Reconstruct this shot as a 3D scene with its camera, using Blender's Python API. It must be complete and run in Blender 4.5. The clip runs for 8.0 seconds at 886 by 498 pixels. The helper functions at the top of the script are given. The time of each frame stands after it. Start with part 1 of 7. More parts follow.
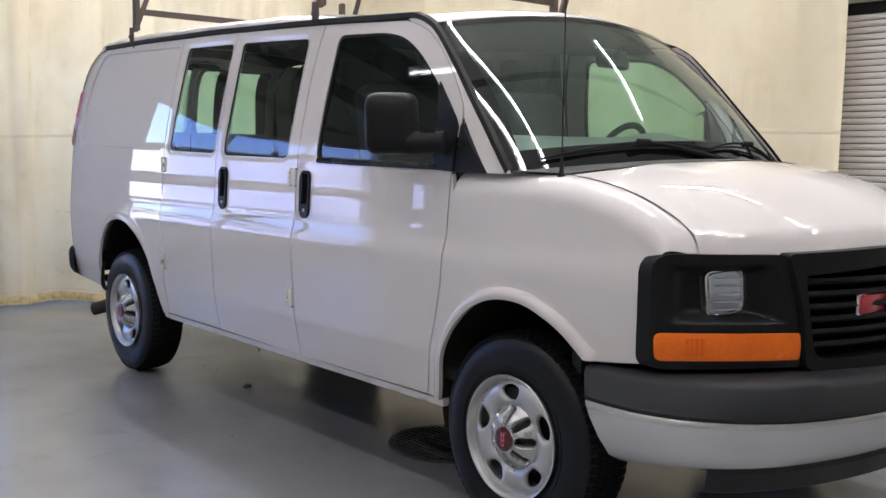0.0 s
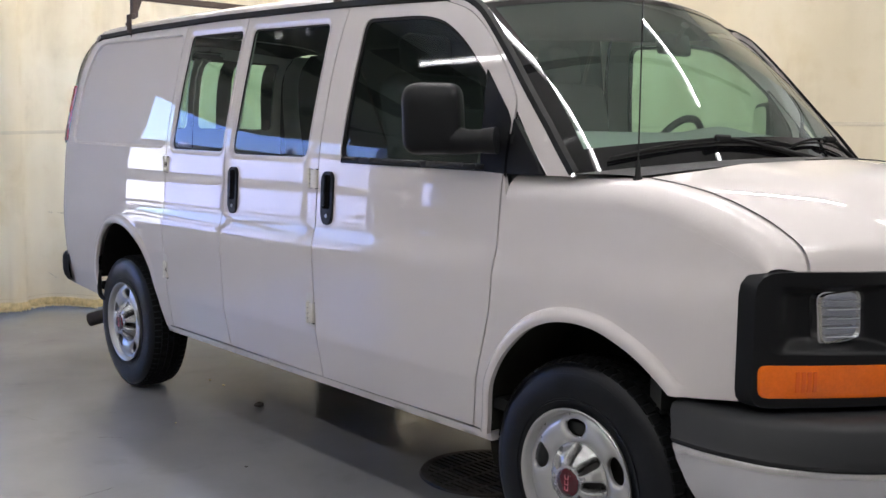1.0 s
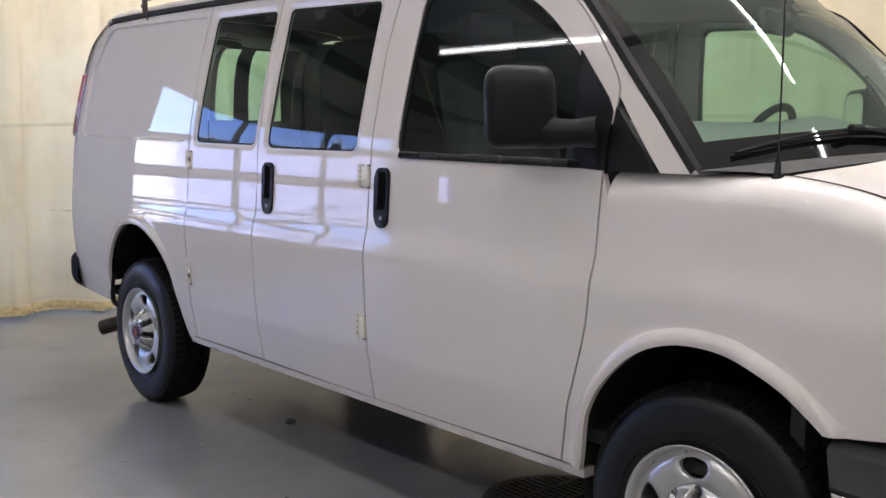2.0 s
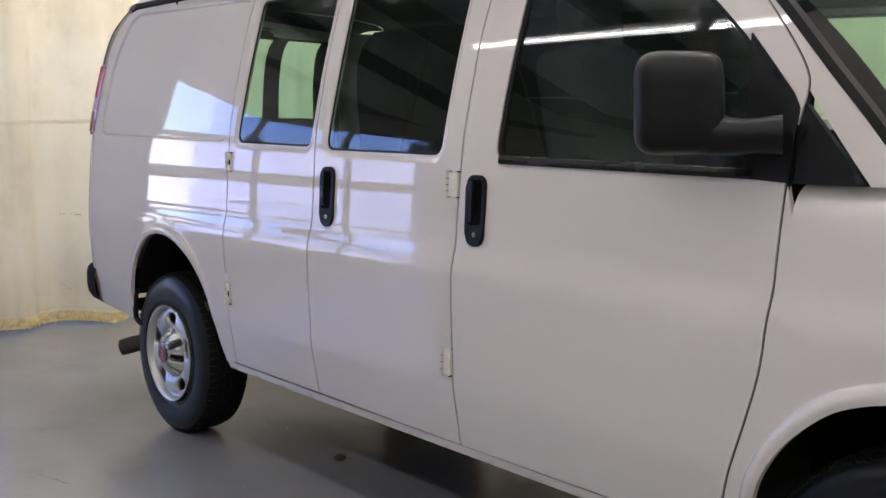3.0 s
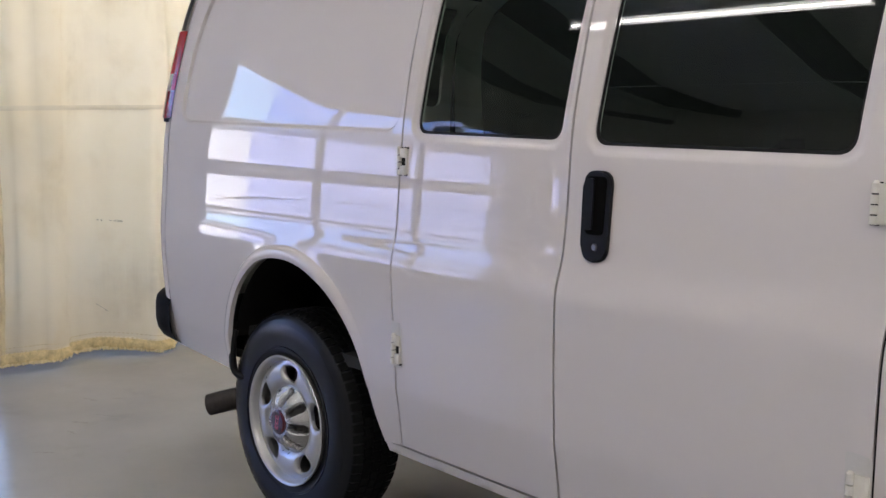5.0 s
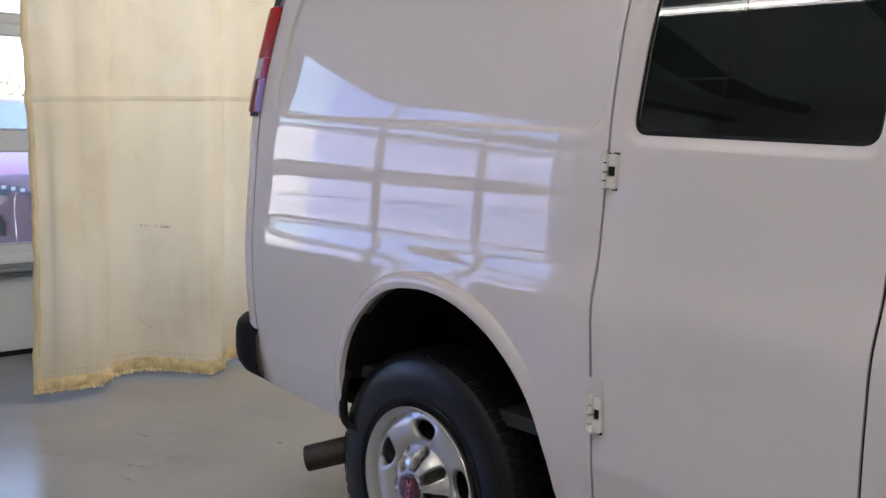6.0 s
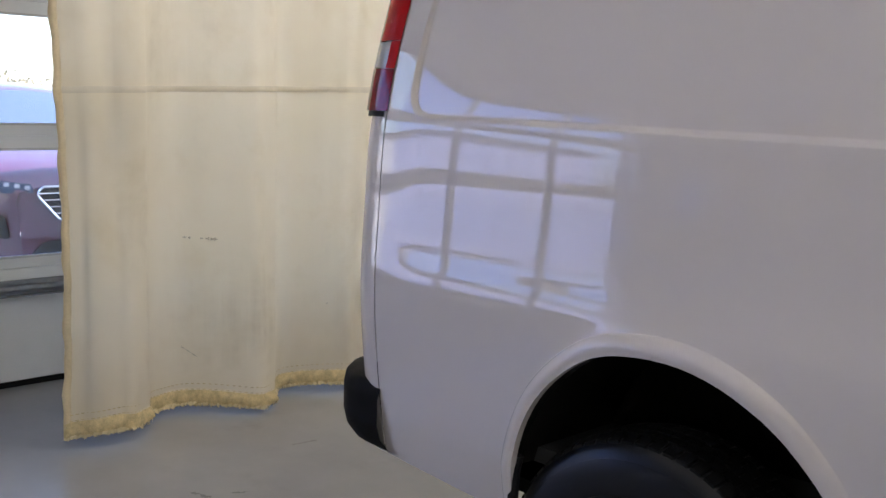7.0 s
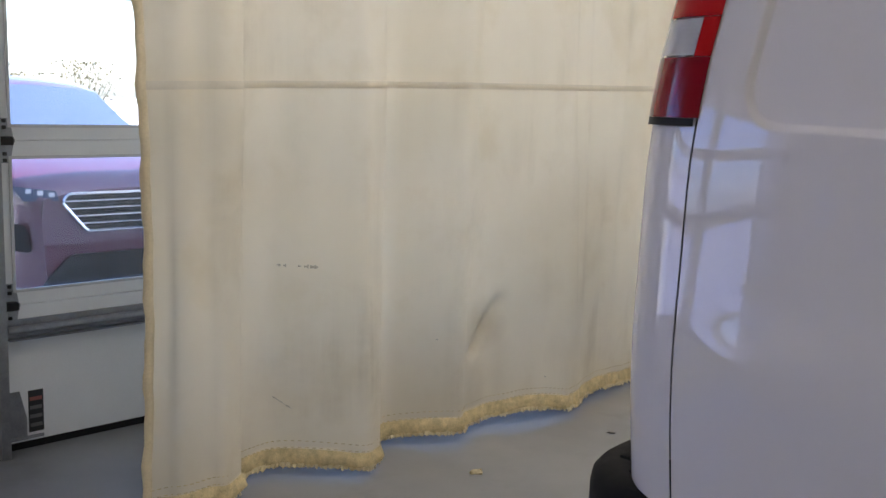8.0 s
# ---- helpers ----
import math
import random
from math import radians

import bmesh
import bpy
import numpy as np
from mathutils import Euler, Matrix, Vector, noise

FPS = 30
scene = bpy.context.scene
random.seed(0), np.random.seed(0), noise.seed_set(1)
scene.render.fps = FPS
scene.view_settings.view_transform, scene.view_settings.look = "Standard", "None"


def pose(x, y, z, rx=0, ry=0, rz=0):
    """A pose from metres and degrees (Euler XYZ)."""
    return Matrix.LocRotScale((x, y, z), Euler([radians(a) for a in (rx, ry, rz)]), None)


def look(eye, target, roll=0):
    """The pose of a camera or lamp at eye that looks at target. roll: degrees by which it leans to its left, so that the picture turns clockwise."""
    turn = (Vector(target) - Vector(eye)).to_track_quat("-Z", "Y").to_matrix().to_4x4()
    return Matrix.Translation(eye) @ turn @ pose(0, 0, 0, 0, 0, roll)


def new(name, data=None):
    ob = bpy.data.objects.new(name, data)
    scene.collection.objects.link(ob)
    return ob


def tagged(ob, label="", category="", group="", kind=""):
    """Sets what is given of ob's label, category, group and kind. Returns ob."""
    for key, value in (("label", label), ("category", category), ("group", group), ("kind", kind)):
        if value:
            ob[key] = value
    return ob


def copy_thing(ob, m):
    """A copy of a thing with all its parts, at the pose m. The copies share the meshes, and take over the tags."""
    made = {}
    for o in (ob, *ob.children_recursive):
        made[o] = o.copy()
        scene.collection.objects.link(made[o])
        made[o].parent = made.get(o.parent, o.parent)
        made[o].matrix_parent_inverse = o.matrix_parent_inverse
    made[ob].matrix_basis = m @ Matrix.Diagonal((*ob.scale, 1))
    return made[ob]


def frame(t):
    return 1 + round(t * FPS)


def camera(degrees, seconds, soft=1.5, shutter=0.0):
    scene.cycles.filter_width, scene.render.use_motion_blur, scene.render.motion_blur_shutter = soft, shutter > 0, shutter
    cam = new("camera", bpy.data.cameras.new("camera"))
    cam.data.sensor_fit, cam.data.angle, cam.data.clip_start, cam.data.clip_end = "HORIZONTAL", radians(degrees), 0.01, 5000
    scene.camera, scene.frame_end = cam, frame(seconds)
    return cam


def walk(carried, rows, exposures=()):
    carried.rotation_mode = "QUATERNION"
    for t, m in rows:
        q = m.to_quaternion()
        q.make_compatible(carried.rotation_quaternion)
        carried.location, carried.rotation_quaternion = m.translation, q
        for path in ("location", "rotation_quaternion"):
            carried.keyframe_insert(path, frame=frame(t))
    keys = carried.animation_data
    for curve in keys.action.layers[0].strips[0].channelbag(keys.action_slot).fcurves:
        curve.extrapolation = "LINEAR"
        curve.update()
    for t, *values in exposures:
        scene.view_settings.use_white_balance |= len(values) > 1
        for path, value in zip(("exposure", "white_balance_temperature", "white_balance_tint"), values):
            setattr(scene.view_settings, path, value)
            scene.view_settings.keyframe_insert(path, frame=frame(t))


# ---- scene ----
cam = camera(47.8, 8.0)
PATH = [
    (0, (5.923, -3.346, 1.382), (4.394, -2.072, 1.187), 0.9),
    (0.5, (5.696, -3.245, 1.4), (4.172, -1.967, 1.196), 0.8),
    (1, (5.437, -3.177, 1.401), (3.917, -1.895, 1.191), 0.6),
    (1.5, (5.188, -3.128, 1.4), (3.669, -1.844, 1.184), 0.6),
    (1.7, (5.085, -3.114, 1.398), (3.57, -1.828, 1.176), 0.5),
    (3, (4.28, -2.981, 1.409), (2.78, -1.679, 1.178), 0.6),
    (3.5, (3.955, -2.926, 1.392), (2.458, -1.62, 1.161), 0.7),
    (4, (3.602, -2.844, 1.409), (2.107, -1.537, 1.171), 0.6),
    (4.5, (3.224, -2.796, 1.399), (1.734, -1.485, 1.15), 0.5),
    (4.7, (3.059, -2.792, 1.378), (1.577, -1.469, 1.143), 0.8),
    (5.8, (2.172, -2.699, 1.374), (0.7, -1.368, 1.125), 1.3),
    (6, (2.0, -2.694, 1.378), (0.532, -1.358, 1.126), 1.4),
    (6.5, (1.563, -2.653, 1.385), (0.111, -1.303, 1.122), 1.2),
    (7, (1.124, -2.569, 1.408), (-0.316, -1.209, 1.128), 1.5),
    (7.5, (0.678, -2.546, 1.42), (-0.742, -1.167, 1.136), 1.4),
    (8, (0.134, -2.473, 1.41), (-1.282, -1.09, 1.121), 1.6),
]
walk(cam, [(t, look(eye, target, roll)) for t, eye, target, roll in PATH], [(0.0, 2.95, 6250, 9), (1.5, 2.98, 6450, 10), (4.5, 2.99, 6680, 10), (6.0, 2.88, 6760, 10), (6.5, 2.74, 6740, 10), (8.0, 2.46, 6480, 10)])

# ---------------------------------------------------------------- light and exposure
world = bpy.data.worlds.new("world")
scene.world = world
world.use_nodes = True
wn = world.node_tree.nodes
sky = wn.new("ShaderNodeTexSky")
sky.sky_type, sky.sun_disc = "NISHITA", False
sky.sun_elevation, sky.sun_rotation = radians(48), radians(60)
sky.air_density, sky.dust_density = 1.0, 1.5
wn["Background"].inputs["Strength"].default_value = 0.15
world.node_tree.links.new(sky.outputs["Color"], wn["Background"].inputs["Color"])

sun_data = bpy.data.lights.new("sun", "SUN")
sun_data.energy, sun_data.angle, sun_data.color = 5.0, radians(0.5), (1.0, 0.96, 0.91)
sun = new("sun", sun_data)
sun.matrix_world = look((20, 11.5, 25.5), (0, 0, 0))

TUBE_Z = 3.50
# strip lamps: y, x, length, gap between the two tubes, watts
TUBES = [(-0.33, 3.50, 2.00, 0.27, 3.6), (-0.33, 1.10, 2.40, 0.27, 4.6), (-0.33, -1.50, 2.40, 0.27, 3.4), (-0.33, 6.10, 2.40, 0.27, 3.2),
         (1.47, 3.25, 1.30, 0.0, 1.6), (1.47, 0.90, 2.40, 0.0, 3.4), (1.47, -1.60, 2.40, 0.0, 3.4), (1.47, 5.60, 2.40, 0.0, 2.0),
         (-4.50, -1.15, 2.40, 0.0, 0.3), (-4.50, 1.35, 2.40, 0.0, 1.0), (-4.50, 3.85, 2.40, 0.0, 3.2), (-4.50, 6.35, 2.40, 0.0, 3.8),
         # this row is unseen, added to light the side crease from overhead
         (-2.30, -1.15, 2.40, 0.0, 0.25), (-2.30, 1.35, 2.40, 0.0, 1.0), (-2.30, 3.85, 2.40, 0.0, 1.9), (-2.30, 6.35, 2.40, 0.0, 2.2)]

# ---------------------------------------------------------------- materials


def node_mat(name):
    m = bpy.data.materials.new(name)
    m.use_nodes = True
    nt = m.node_tree
    return m, nt, nt.nodes["Principled BSDF"]


def set_in(node, **values):
    for key, value in values.items():
        node.inputs[key.replace("_", " ")].default_value = value


def mat(name, colour, rough=0.5, metal=0.0, vary=0.1, scale=8.0, fine=120.0, bump=0.05, coat=0.0, spec=0.5, random_tint=0.0, rough_vary=0.08, dist=0.002):
    """A surface with broad stains, fine grain, uneven gloss and slight relief."""
    m, nt, b = node_mat(name)
    n, l = nt.nodes, nt.links
    co = n.new("ShaderNodeTexCoord")
    big, small = n.new("ShaderNodeTexNoise"), n.new("ShaderNodeTexNoise")
    set_in(big, Scale=scale, Detail=5.0, Roughness=0.6)
    set_in(small, Scale=fine, Detail=3.0, Roughness=0.6)
    for t in (big, small):
        l.new(co.outputs["Object"], t.inputs["Vector"])
    mix = n.new("ShaderNodeMix")
    mix.data_type = "RGBA"
    mix.inputs[6].default_value = (*[c * (1 - vary) for c in colour], 1)
    mix.inputs[7].default_value = (*[min(1, c * (1 + vary)) for c in colour], 1)
    add = n.new("ShaderNodeMath")
    add.operation = "MULTIPLY_ADD"
    add.inputs[1].default_value = 0.35
    l.new(small.outputs["Fac"], add.inputs[0])
    half = n.new("ShaderNodeMath")
    half.operation = "MULTIPLY"
    half.inputs[1].default_value = 0.65
    l.new(big.outputs["Fac"], half.inputs[0])
    l.new(half.outputs[0], add.inputs[2])
    ramp = n.new("ShaderNodeMapRange")
    set_in(ramp, From_Min=0.25, From_Max=0.75)
    l.new(add.outputs[0], ramp.inputs["Value"])
    l.new(ramp.outputs[0], mix.inputs[0])
    out = mix.outputs[2]
    if random_tint:
        info, hsv, mr = n.new("ShaderNodeObjectInfo"), n.new("ShaderNodeHueSaturation"), n.new("ShaderNodeMapRange")
        set_in(mr, To_Min=1 - random_tint, To_Max=1 + random_tint)
        l.new(info.outputs["Random"], mr.inputs["Value"])
        l.new(mr.outputs[0], hsv.inputs["Value"])
        l.new(out, hsv.inputs["Color"])
        out = hsv.outputs["Color"]
    l.new(out, b.inputs["Base Color"])
    rr = n.new("ShaderNodeMapRange")
    set_in(rr, From_Min=0.3, From_Max=0.7, To_Min=max(0.02, rough - rough_vary), To_Max=min(1, rough + rough_vary))
    l.new(big.outputs["Fac"], rr.inputs["Value"])
    l.new(rr.outputs[0], b.inputs["Roughness"])
    set_in(b, Metallic=metal, Coat_Weight=coat, Coat_Roughness=0.004, Coat_IOR=1.58, Specular_IOR_Level=spec)
    if bump:
        bp = n.new("ShaderNodeBump")
        set_in(bp, Strength=bump, Distance=dist)
        l.new(small.outputs["Fac"], bp.inputs["Height"])
        l.new(bp.outputs["Normal"], b.inputs["Normal"])
    return m


def glass_mat(name, tint, ior=1.5, rough=0.0, dust_haze=0.0):
    m, nt, b = node_mat(name)
    n, l = nt.nodes, nt.links
    n.remove(b)
    tr, gl, fr, mx = (n.new("ShaderNodeBsdfTransparent"), n.new("ShaderNodeBsdfGlossy"), n.new("ShaderNodeLayerWeight"), n.new("ShaderNodeMixShader"))
    pw, ma = n.new("ShaderNodeMath"), n.new("ShaderNodeMath")
    tr.inputs["Color"].default_value = (*tint, 1)
    gl.inputs["Roughness"].default_value = rough
    # the reflection grows towards grazing angles from its value at normal incidence
    base = ((ior - 1) / (ior + 1)) ** 2 * 1.9
    fr.inputs["Blend"].default_value = 0.5
    pw.operation, pw.inputs[1].default_value = "POWER", 5.0
    ma.operation, ma.inputs[1].default_value, ma.inputs[2].default_value = "MULTIPLY_ADD", 1 - base, base
    l.new(fr.outputs["Facing"], pw.inputs[0])
    l.new(pw.outputs[0], ma.inputs[0])
    l.new(ma.outputs[0], mx.inputs[0])
    l.new(tr.outputs[0], mx.inputs[1])
    l.new(gl.outputs[0], mx.inputs[2])
    out = mx
    if dust_haze:                             # thin uneven dust film whose green also paints the haze of reflections
        co, nz, mr, df, md = n.new("ShaderNodeTexCoord"), n.new("ShaderNodeTexNoise"), n.new("ShaderNodeMapRange"), n.new("ShaderNodeBsdfDiffuse"), n.new("ShaderNodeMixShader")
        set_in(nz, Scale=6.0, Detail=5.0, Roughness=0.65)
        set_in(mr, From_Min=0.3, From_Max=0.7, To_Min=dust_haze * 0.7, To_Max=dust_haze * 1.3)
        df.inputs["Color"].default_value = (0.42, 0.54, 0.46, 1)
        l.new(co.outputs["Object"], nz.inputs["Vector"])
        l.new(nz.outputs["Fac"], mr.inputs["Value"])
        l.new(mr.outputs[0], md.inputs[0])
        l.new(mx.outputs[0], md.inputs[1])
        l.new(df.outputs[0], md.inputs[2])
        out = md
    l.new(out.outputs[0], n["Material Output"].inputs["Surface"])
    return m


def emit_mat(name, colour, strength):
    m, nt, b = node_mat(name)
    set_in(b, Base_Color=(*colour, 1), Emission_Color=(*colour, 1), Emission_Strength=strength)
    return m


def cloth_mat(name):
    """Cream tarpaulin: lets light through, dirty towards some patches, fine weave."""
    m, nt, b = node_mat(name)
    n, l = nt.nodes, nt.links
    co = n.new("ShaderNodeTexCoord")
    mp = n.new("ShaderNodeMapping")
    mp.inputs["Scale"].default_value = (0.9, 0.9, 0.8)
    l.new(co.outputs["Object"], mp.inputs["Vector"])
    big, mid, weave = n.new("ShaderNodeTexNoise"), n.new("ShaderNodeTexNoise"), n.new("ShaderNodeTexNoise")
    set_in(big, Scale=1.5, Detail=4.0, Roughness=0.5)
    set_in(mid, Scale=5.0, Detail=4.0, Roughness=0.55)
    set_in(weave, Scale=420.0, Detail=1.0)
    l.new(mp.outputs[0], big.inputs["Vector"])
    l.new(mp.outputs[0], mid.inputs["Vector"])
    l.new(co.outputs["Object"], weave.inputs["Vector"])
    r1, r2 = n.new("ShaderNodeValToRGB"), n.new("ShaderNodeValToRGB")
    r1.color_ramp.elements[0].position, r1.color_ramp.elements[0].color = 0.28, (0.800, 0.708, 0.520, 1)
    r1.color_ramp.elements[1].position, r1.color_ramp.elements[1].color = 0.56, (0.860, 0.776, 0.598, 1)
    r2.color_ramp.elements[0].position, r2.color_ramp.elements[0].color = 0.26, (0.94, 0.92, 0.87, 1)
    r2.color_ramp.elements[1].position, r2.color_ramp.elements[1].color = 0.46, (1, 1, 1, 1)
    mul = n.new("ShaderNodeMix")
    mul.data_type, mul.blend_type = "RGBA", "MULTIPLY"
    mul.inputs[0].default_value = 1.0
    l.new(big.outputs["Fac"], r1.inputs[0])
    l.new(mid.outputs["Fac"], r2.inputs[0])
    l.new(r1.outputs[0], mul.inputs[6])
    l.new(r2.outputs[0], mul.inputs[7])
    # brownish dirt: blotches, and long runs down the cloth
    mp2 = n.new("ShaderNodeMapping")
    mp2.inputs["Scale"].default_value = (7.0, 7.0, 0.55)
    l.new(co.outputs["Object"], mp2.inputs["Vector"])
    runs, blot = n.new("ShaderNodeTexNoise"), n.new("ShaderNodeTexNoise")
    set_in(runs, Scale=1.0, Detail=5.0, Roughness=0.6)
    set_in(blot, Scale=1.1, Detail=6.0, Roughness=0.62, Distortion=0.4)
    l.new(mp2.outputs[0], runs.inputs["Vector"])
    l.new(co.outputs["Object"], blot.inputs["Vector"])
    dirt = n.new("ShaderNodeMath")
    dirt.operation = "MULTIPLY"
    m1, m2 = n.new("ShaderNodeMapRange"), n.new("ShaderNodeMapRange")
    set_in(m1, From_Min=0.42, From_Max=0.66)
    set_in(m2, From_Min=0.50, From_Max=0.70, To_Max=0.65)
    l.new(runs.outputs["Fac"], m1.inputs["Value"])
    l.new(blot.outputs["Fac"], m2.inputs["Value"])
    l.new(m1.outputs[0], dirt.inputs[0])
    l.new(m2.outputs[0], dirt.inputs[1])
    total = dirt.outputs[0]
    for place, reach, much in (((-2.75, 1.15, 0.72), 0.62, 0.75), ((-2.72, 0.42, 0.18), 0.50, 0.60), ((-2.68, -0.98, 0.10), 0.40, 0.70), ((-2.75, 0.58, 0.45), 0.18, 1.0), ((-2.70, -0.84, 1.30), 0.30, 0.40)):
        far, fade, patch, most = n.new("ShaderNodeVectorMath"), n.new("ShaderNodeMapRange"), n.new("ShaderNodeMath"), n.new("ShaderNodeMath")
        far.operation, patch.operation, most.operation = "DISTANCE", "MULTIPLY", "MAXIMUM"
        far.inputs[1].default_value = place
        set_in(fade, From_Min=reach, From_Max=reach * 0.2, To_Max=much)
        fade.interpolation_type = "SMOOTHSTEP"
        l.new(co.outputs["Object"], far.inputs[0])
        l.new(far.outputs["Value"], fade.inputs["Value"])
        l.new(fade.outputs[0], patch.inputs[0])
        l.new(mid.outputs["Fac"], patch.inputs[1])
        l.new(patch.outputs[0], most.inputs[0])
        l.new(total, most.inputs[1])
        total = most.outputs[0]
    soil = n.new("ShaderNodeMix")
    soil.data_type = "RGBA"
    soil.inputs[7].default_value = (0.53, 0.44, 0.28, 1)
    l.new(total, soil.inputs[0])
    l.new(mul.outputs[2], soil.inputs[6])
    mul = soil
    bp = n.new("ShaderNodeBump")
    set_in(bp, Strength=0.12, Distance=0.001)
    l.new(weave.outputs["Fac"], bp.inputs["Height"])
    l.new(bp.outputs[0], b.inputs["Normal"])
    l.new(mul.outputs[2], b.inputs["Base Color"])
    set_in(b, Roughness=0.75, Specular_IOR_Level=0.2)
    tl, mx = n.new("ShaderNodeBsdfTranslucent"), n.new("ShaderNodeMixShader")
    l.new(mul.outputs[2], tl.inputs["Color"])
    mx.inputs[0].default_value = 0.24
    l.new(b.outputs[0], mx.inputs[1])
    l.new(tl.outputs[0], mx.inputs[2])
    l.new(mx.outputs[0], n["Material Output"].inputs["Surface"])
    return m


def floor_mat(name):
    """Grey painted concrete: satin, scuffed, dusty, with damp-dark patches."""
    m, nt, b = node_mat(name)
    n, l = nt.nodes, nt.links
    co = n.new("ShaderNodeTexCoord")
    big, mid, fine = n.new("ShaderNodeTexNoise"), n.new("ShaderNodeTexNoise"), n.new("ShaderNodeTexNoise")
    set_in(big, Scale=0.8, Detail=7.0, Roughness=0.6)
    set_in(mid, Scale=3.0, Detail=5.0, Roughness=0.55)
    set_in(fine, Scale=260.0, Detail=2.0)
    for t in (big, mid, fine):
        l.new(co.outputs["Object"], t.inputs["Vector"])
    r1, r2 = n.new("ShaderNodeValToRGB"), n.new("ShaderNodeValToRGB")
    r1.color_ramp.elements[0].position, r1.color_ramp.elements[0].color = 0.34, (0.222, 0.224, 0.234, 1)
    r1.color_ramp.elements[1].position, r1.color_ramp.elements[1].color = 0.62, (0.280, 0.280, 0.284, 1)
    r2.color_ramp.elements[0].position, r2.color_ramp.elements[0].color = 0.27, (0.55, 0.53, 0.50, 1)
    r2.color_ramp.elements[1].position, r2.color_ramp.elements[1].color = 0.40, (1, 1, 1, 1)
    mul = n.new("ShaderNodeMix")
    mul.data_type, mul.blend_type = "RGBA", "MULTIPLY"
    mul.inputs[0].default_value = 0.25
    l.new(big.outputs["Fac"], r1.inputs[0])
    l.new(mid.outputs["Fac"], r2.inputs[0])
    l.new(r1.outputs[0], mul.inputs[6])
    l.new(r2.outputs[0], mul.inputs[7])
    l.new(mul.outputs[2], b.inputs["Base Color"])
    rr = n.new("ShaderNodeMapRange")
    set_in(rr, From_Min=0.3, From_Max=0.7, To_Min=0.19, To_Max=0.27)
    l.new(mid.outputs["Fac"], rr.inputs["Value"])
    l.new(rr.outputs[0], b.inputs["Roughness"])
    bp = n.new("ShaderNodeBump")
    set_in(bp, Strength=0.03, Distance=0.001)
    addh = n.new("ShaderNodeMath")
    addh.operation = "ADD"
    l.new(mid.outputs["Fac"], addh.inputs[0])
    l.new(fine.outputs["Fac"], addh.inputs[1])
    l.new(addh.outputs[0], bp.inputs["Height"])
    l.new(bp.outputs[0], b.inputs["Normal"])
    return m


M_PAINT = mat("white_car_paint", (0.690, 0.642, 0.620), 0.55, vary=0.008, scale=1.2, bump=0.0, coat=1.0, rough_vary=0.0, spec=0.15)
M_UNDER = mat("dark_underbody", (0.012, 0.0115, 0.011), 0.9, vary=0.4, scale=9, bump=0.3, spec=0.03)
M_LINER = mat("white_cabin_metal", (0.42, 0.42, 0.40), 0.5, vary=0.1)
M_PLASTIC = mat("grained_dark_plastic", (0.008, 0.0085, 0.0095), 0.42, vary=0.12, fine=700, bump=0.2, dist=0.0006, spec=0.22)
M_STEP = mat("dark_step_plastic", (0.006, 0.006, 0.0065), 0.7, vary=0.25, scale=16, fine=500, bump=0.35, dist=0.001, spec=0.12)
M_BUMPER_PAD = mat("charcoal_bumper_plastic", (0.022, 0.023, 0.025), 0.48, vary=0.12, fine=600, bump=0.2, dist=0.0006, spec=0.3)
M_BLACK = mat("black_gloss_trim", (0.010, 0.010, 0.011), 0.25, vary=0.1, bump=0.0, spec=0.3)
M_RUBBER = mat("tyre_rubber", (0.007, 0.008, 0.010), 0.36, vary=0.3, scale=14, fine=300, bump=0.12, spec=0.30)
M_TREAD = mat("worn_tread_rubber", (0.009, 0.0095, 0.010), 0.75, vary=0.3, scale=20, fine=300, bump=0.2, spec=0.12)
M_BORDER = mat("black_glass_border", (0.006, 0.006, 0.007), 0.03, vary=0.05, bump=0.0, rough_vary=0.0, spec=0.5)
M_SEAL = mat("black_rubber_seal", (0.010, 0.010, 0.010), 0.6, vary=0.15, bump=0.05, spec=0.25)
M_STEEL = mat("silver_painted_steel", (0.56, 0.56, 0.555), 0.30, metal=0.72, vary=0.03, scale=18, bump=0.0, rough_vary=0.03)
M_CHROME = mat("chrome", (0.80, 0.80, 0.80), 0.07, metal=1.0, vary=0.03, scale=10, bump=0.0, rough_vary=0.03)
M_BUMPER_CHROME = mat("dull_chrome_bumper", (0.78, 0.77, 0.78), 0.26, metal=1.0, vary=0.03, scale=2, bump=0.0, rough_vary=0.015)
# dark colour that paints the shade inside the hub cap slots
M_SLOT_SHADE = mat("dark_slot_shade", (0.026, 0.025, 0.024), 0.6, metal=0.3, vary=0.35, scale=40, bump=0.05)
M_CAP = mat("satin_chrome_cap", (0.58, 0.58, 0.575), 0.24, metal=0.8, vary=0.05, scale=20, bump=0.0, rough_vary=0.04)
M_COWL = mat("weathered_cowl_plastic", (0.055, 0.053, 0.054), 0.6, vary=0.15, fine=500, bump=0.15, spec=0.3)
M_ARCHLINER = mat("dusty_arch_liner", (0.035, 0.034, 0.028), 0.85, vary=0.4, scale=7, bump=0.3, spec=0.1)
M_AMBER = mat("amber_lens", (0.90, 0.160, 0.004), 0.2, vary=0.22, scale=7, bump=0.0, coat=0.25)
M_AMBER_RIB = mat("amber_reflector_ribs", (0.80, 0.125, 0.004), 0.2, vary=0.05, bump=0.0, coat=0.6)
M_RED = mat("red_lens", (0.42, 0.006, 0.008), 0.22, vary=0.08, scale=18, bump=0.0, coat=0.15, spec=0.3)
M_DKRED = mat("dark_red_lens", (0.22, 0.004, 0.012), 0.18, vary=0.08, scale=18, bump=0.0, coat=0.25, spec=0.3)
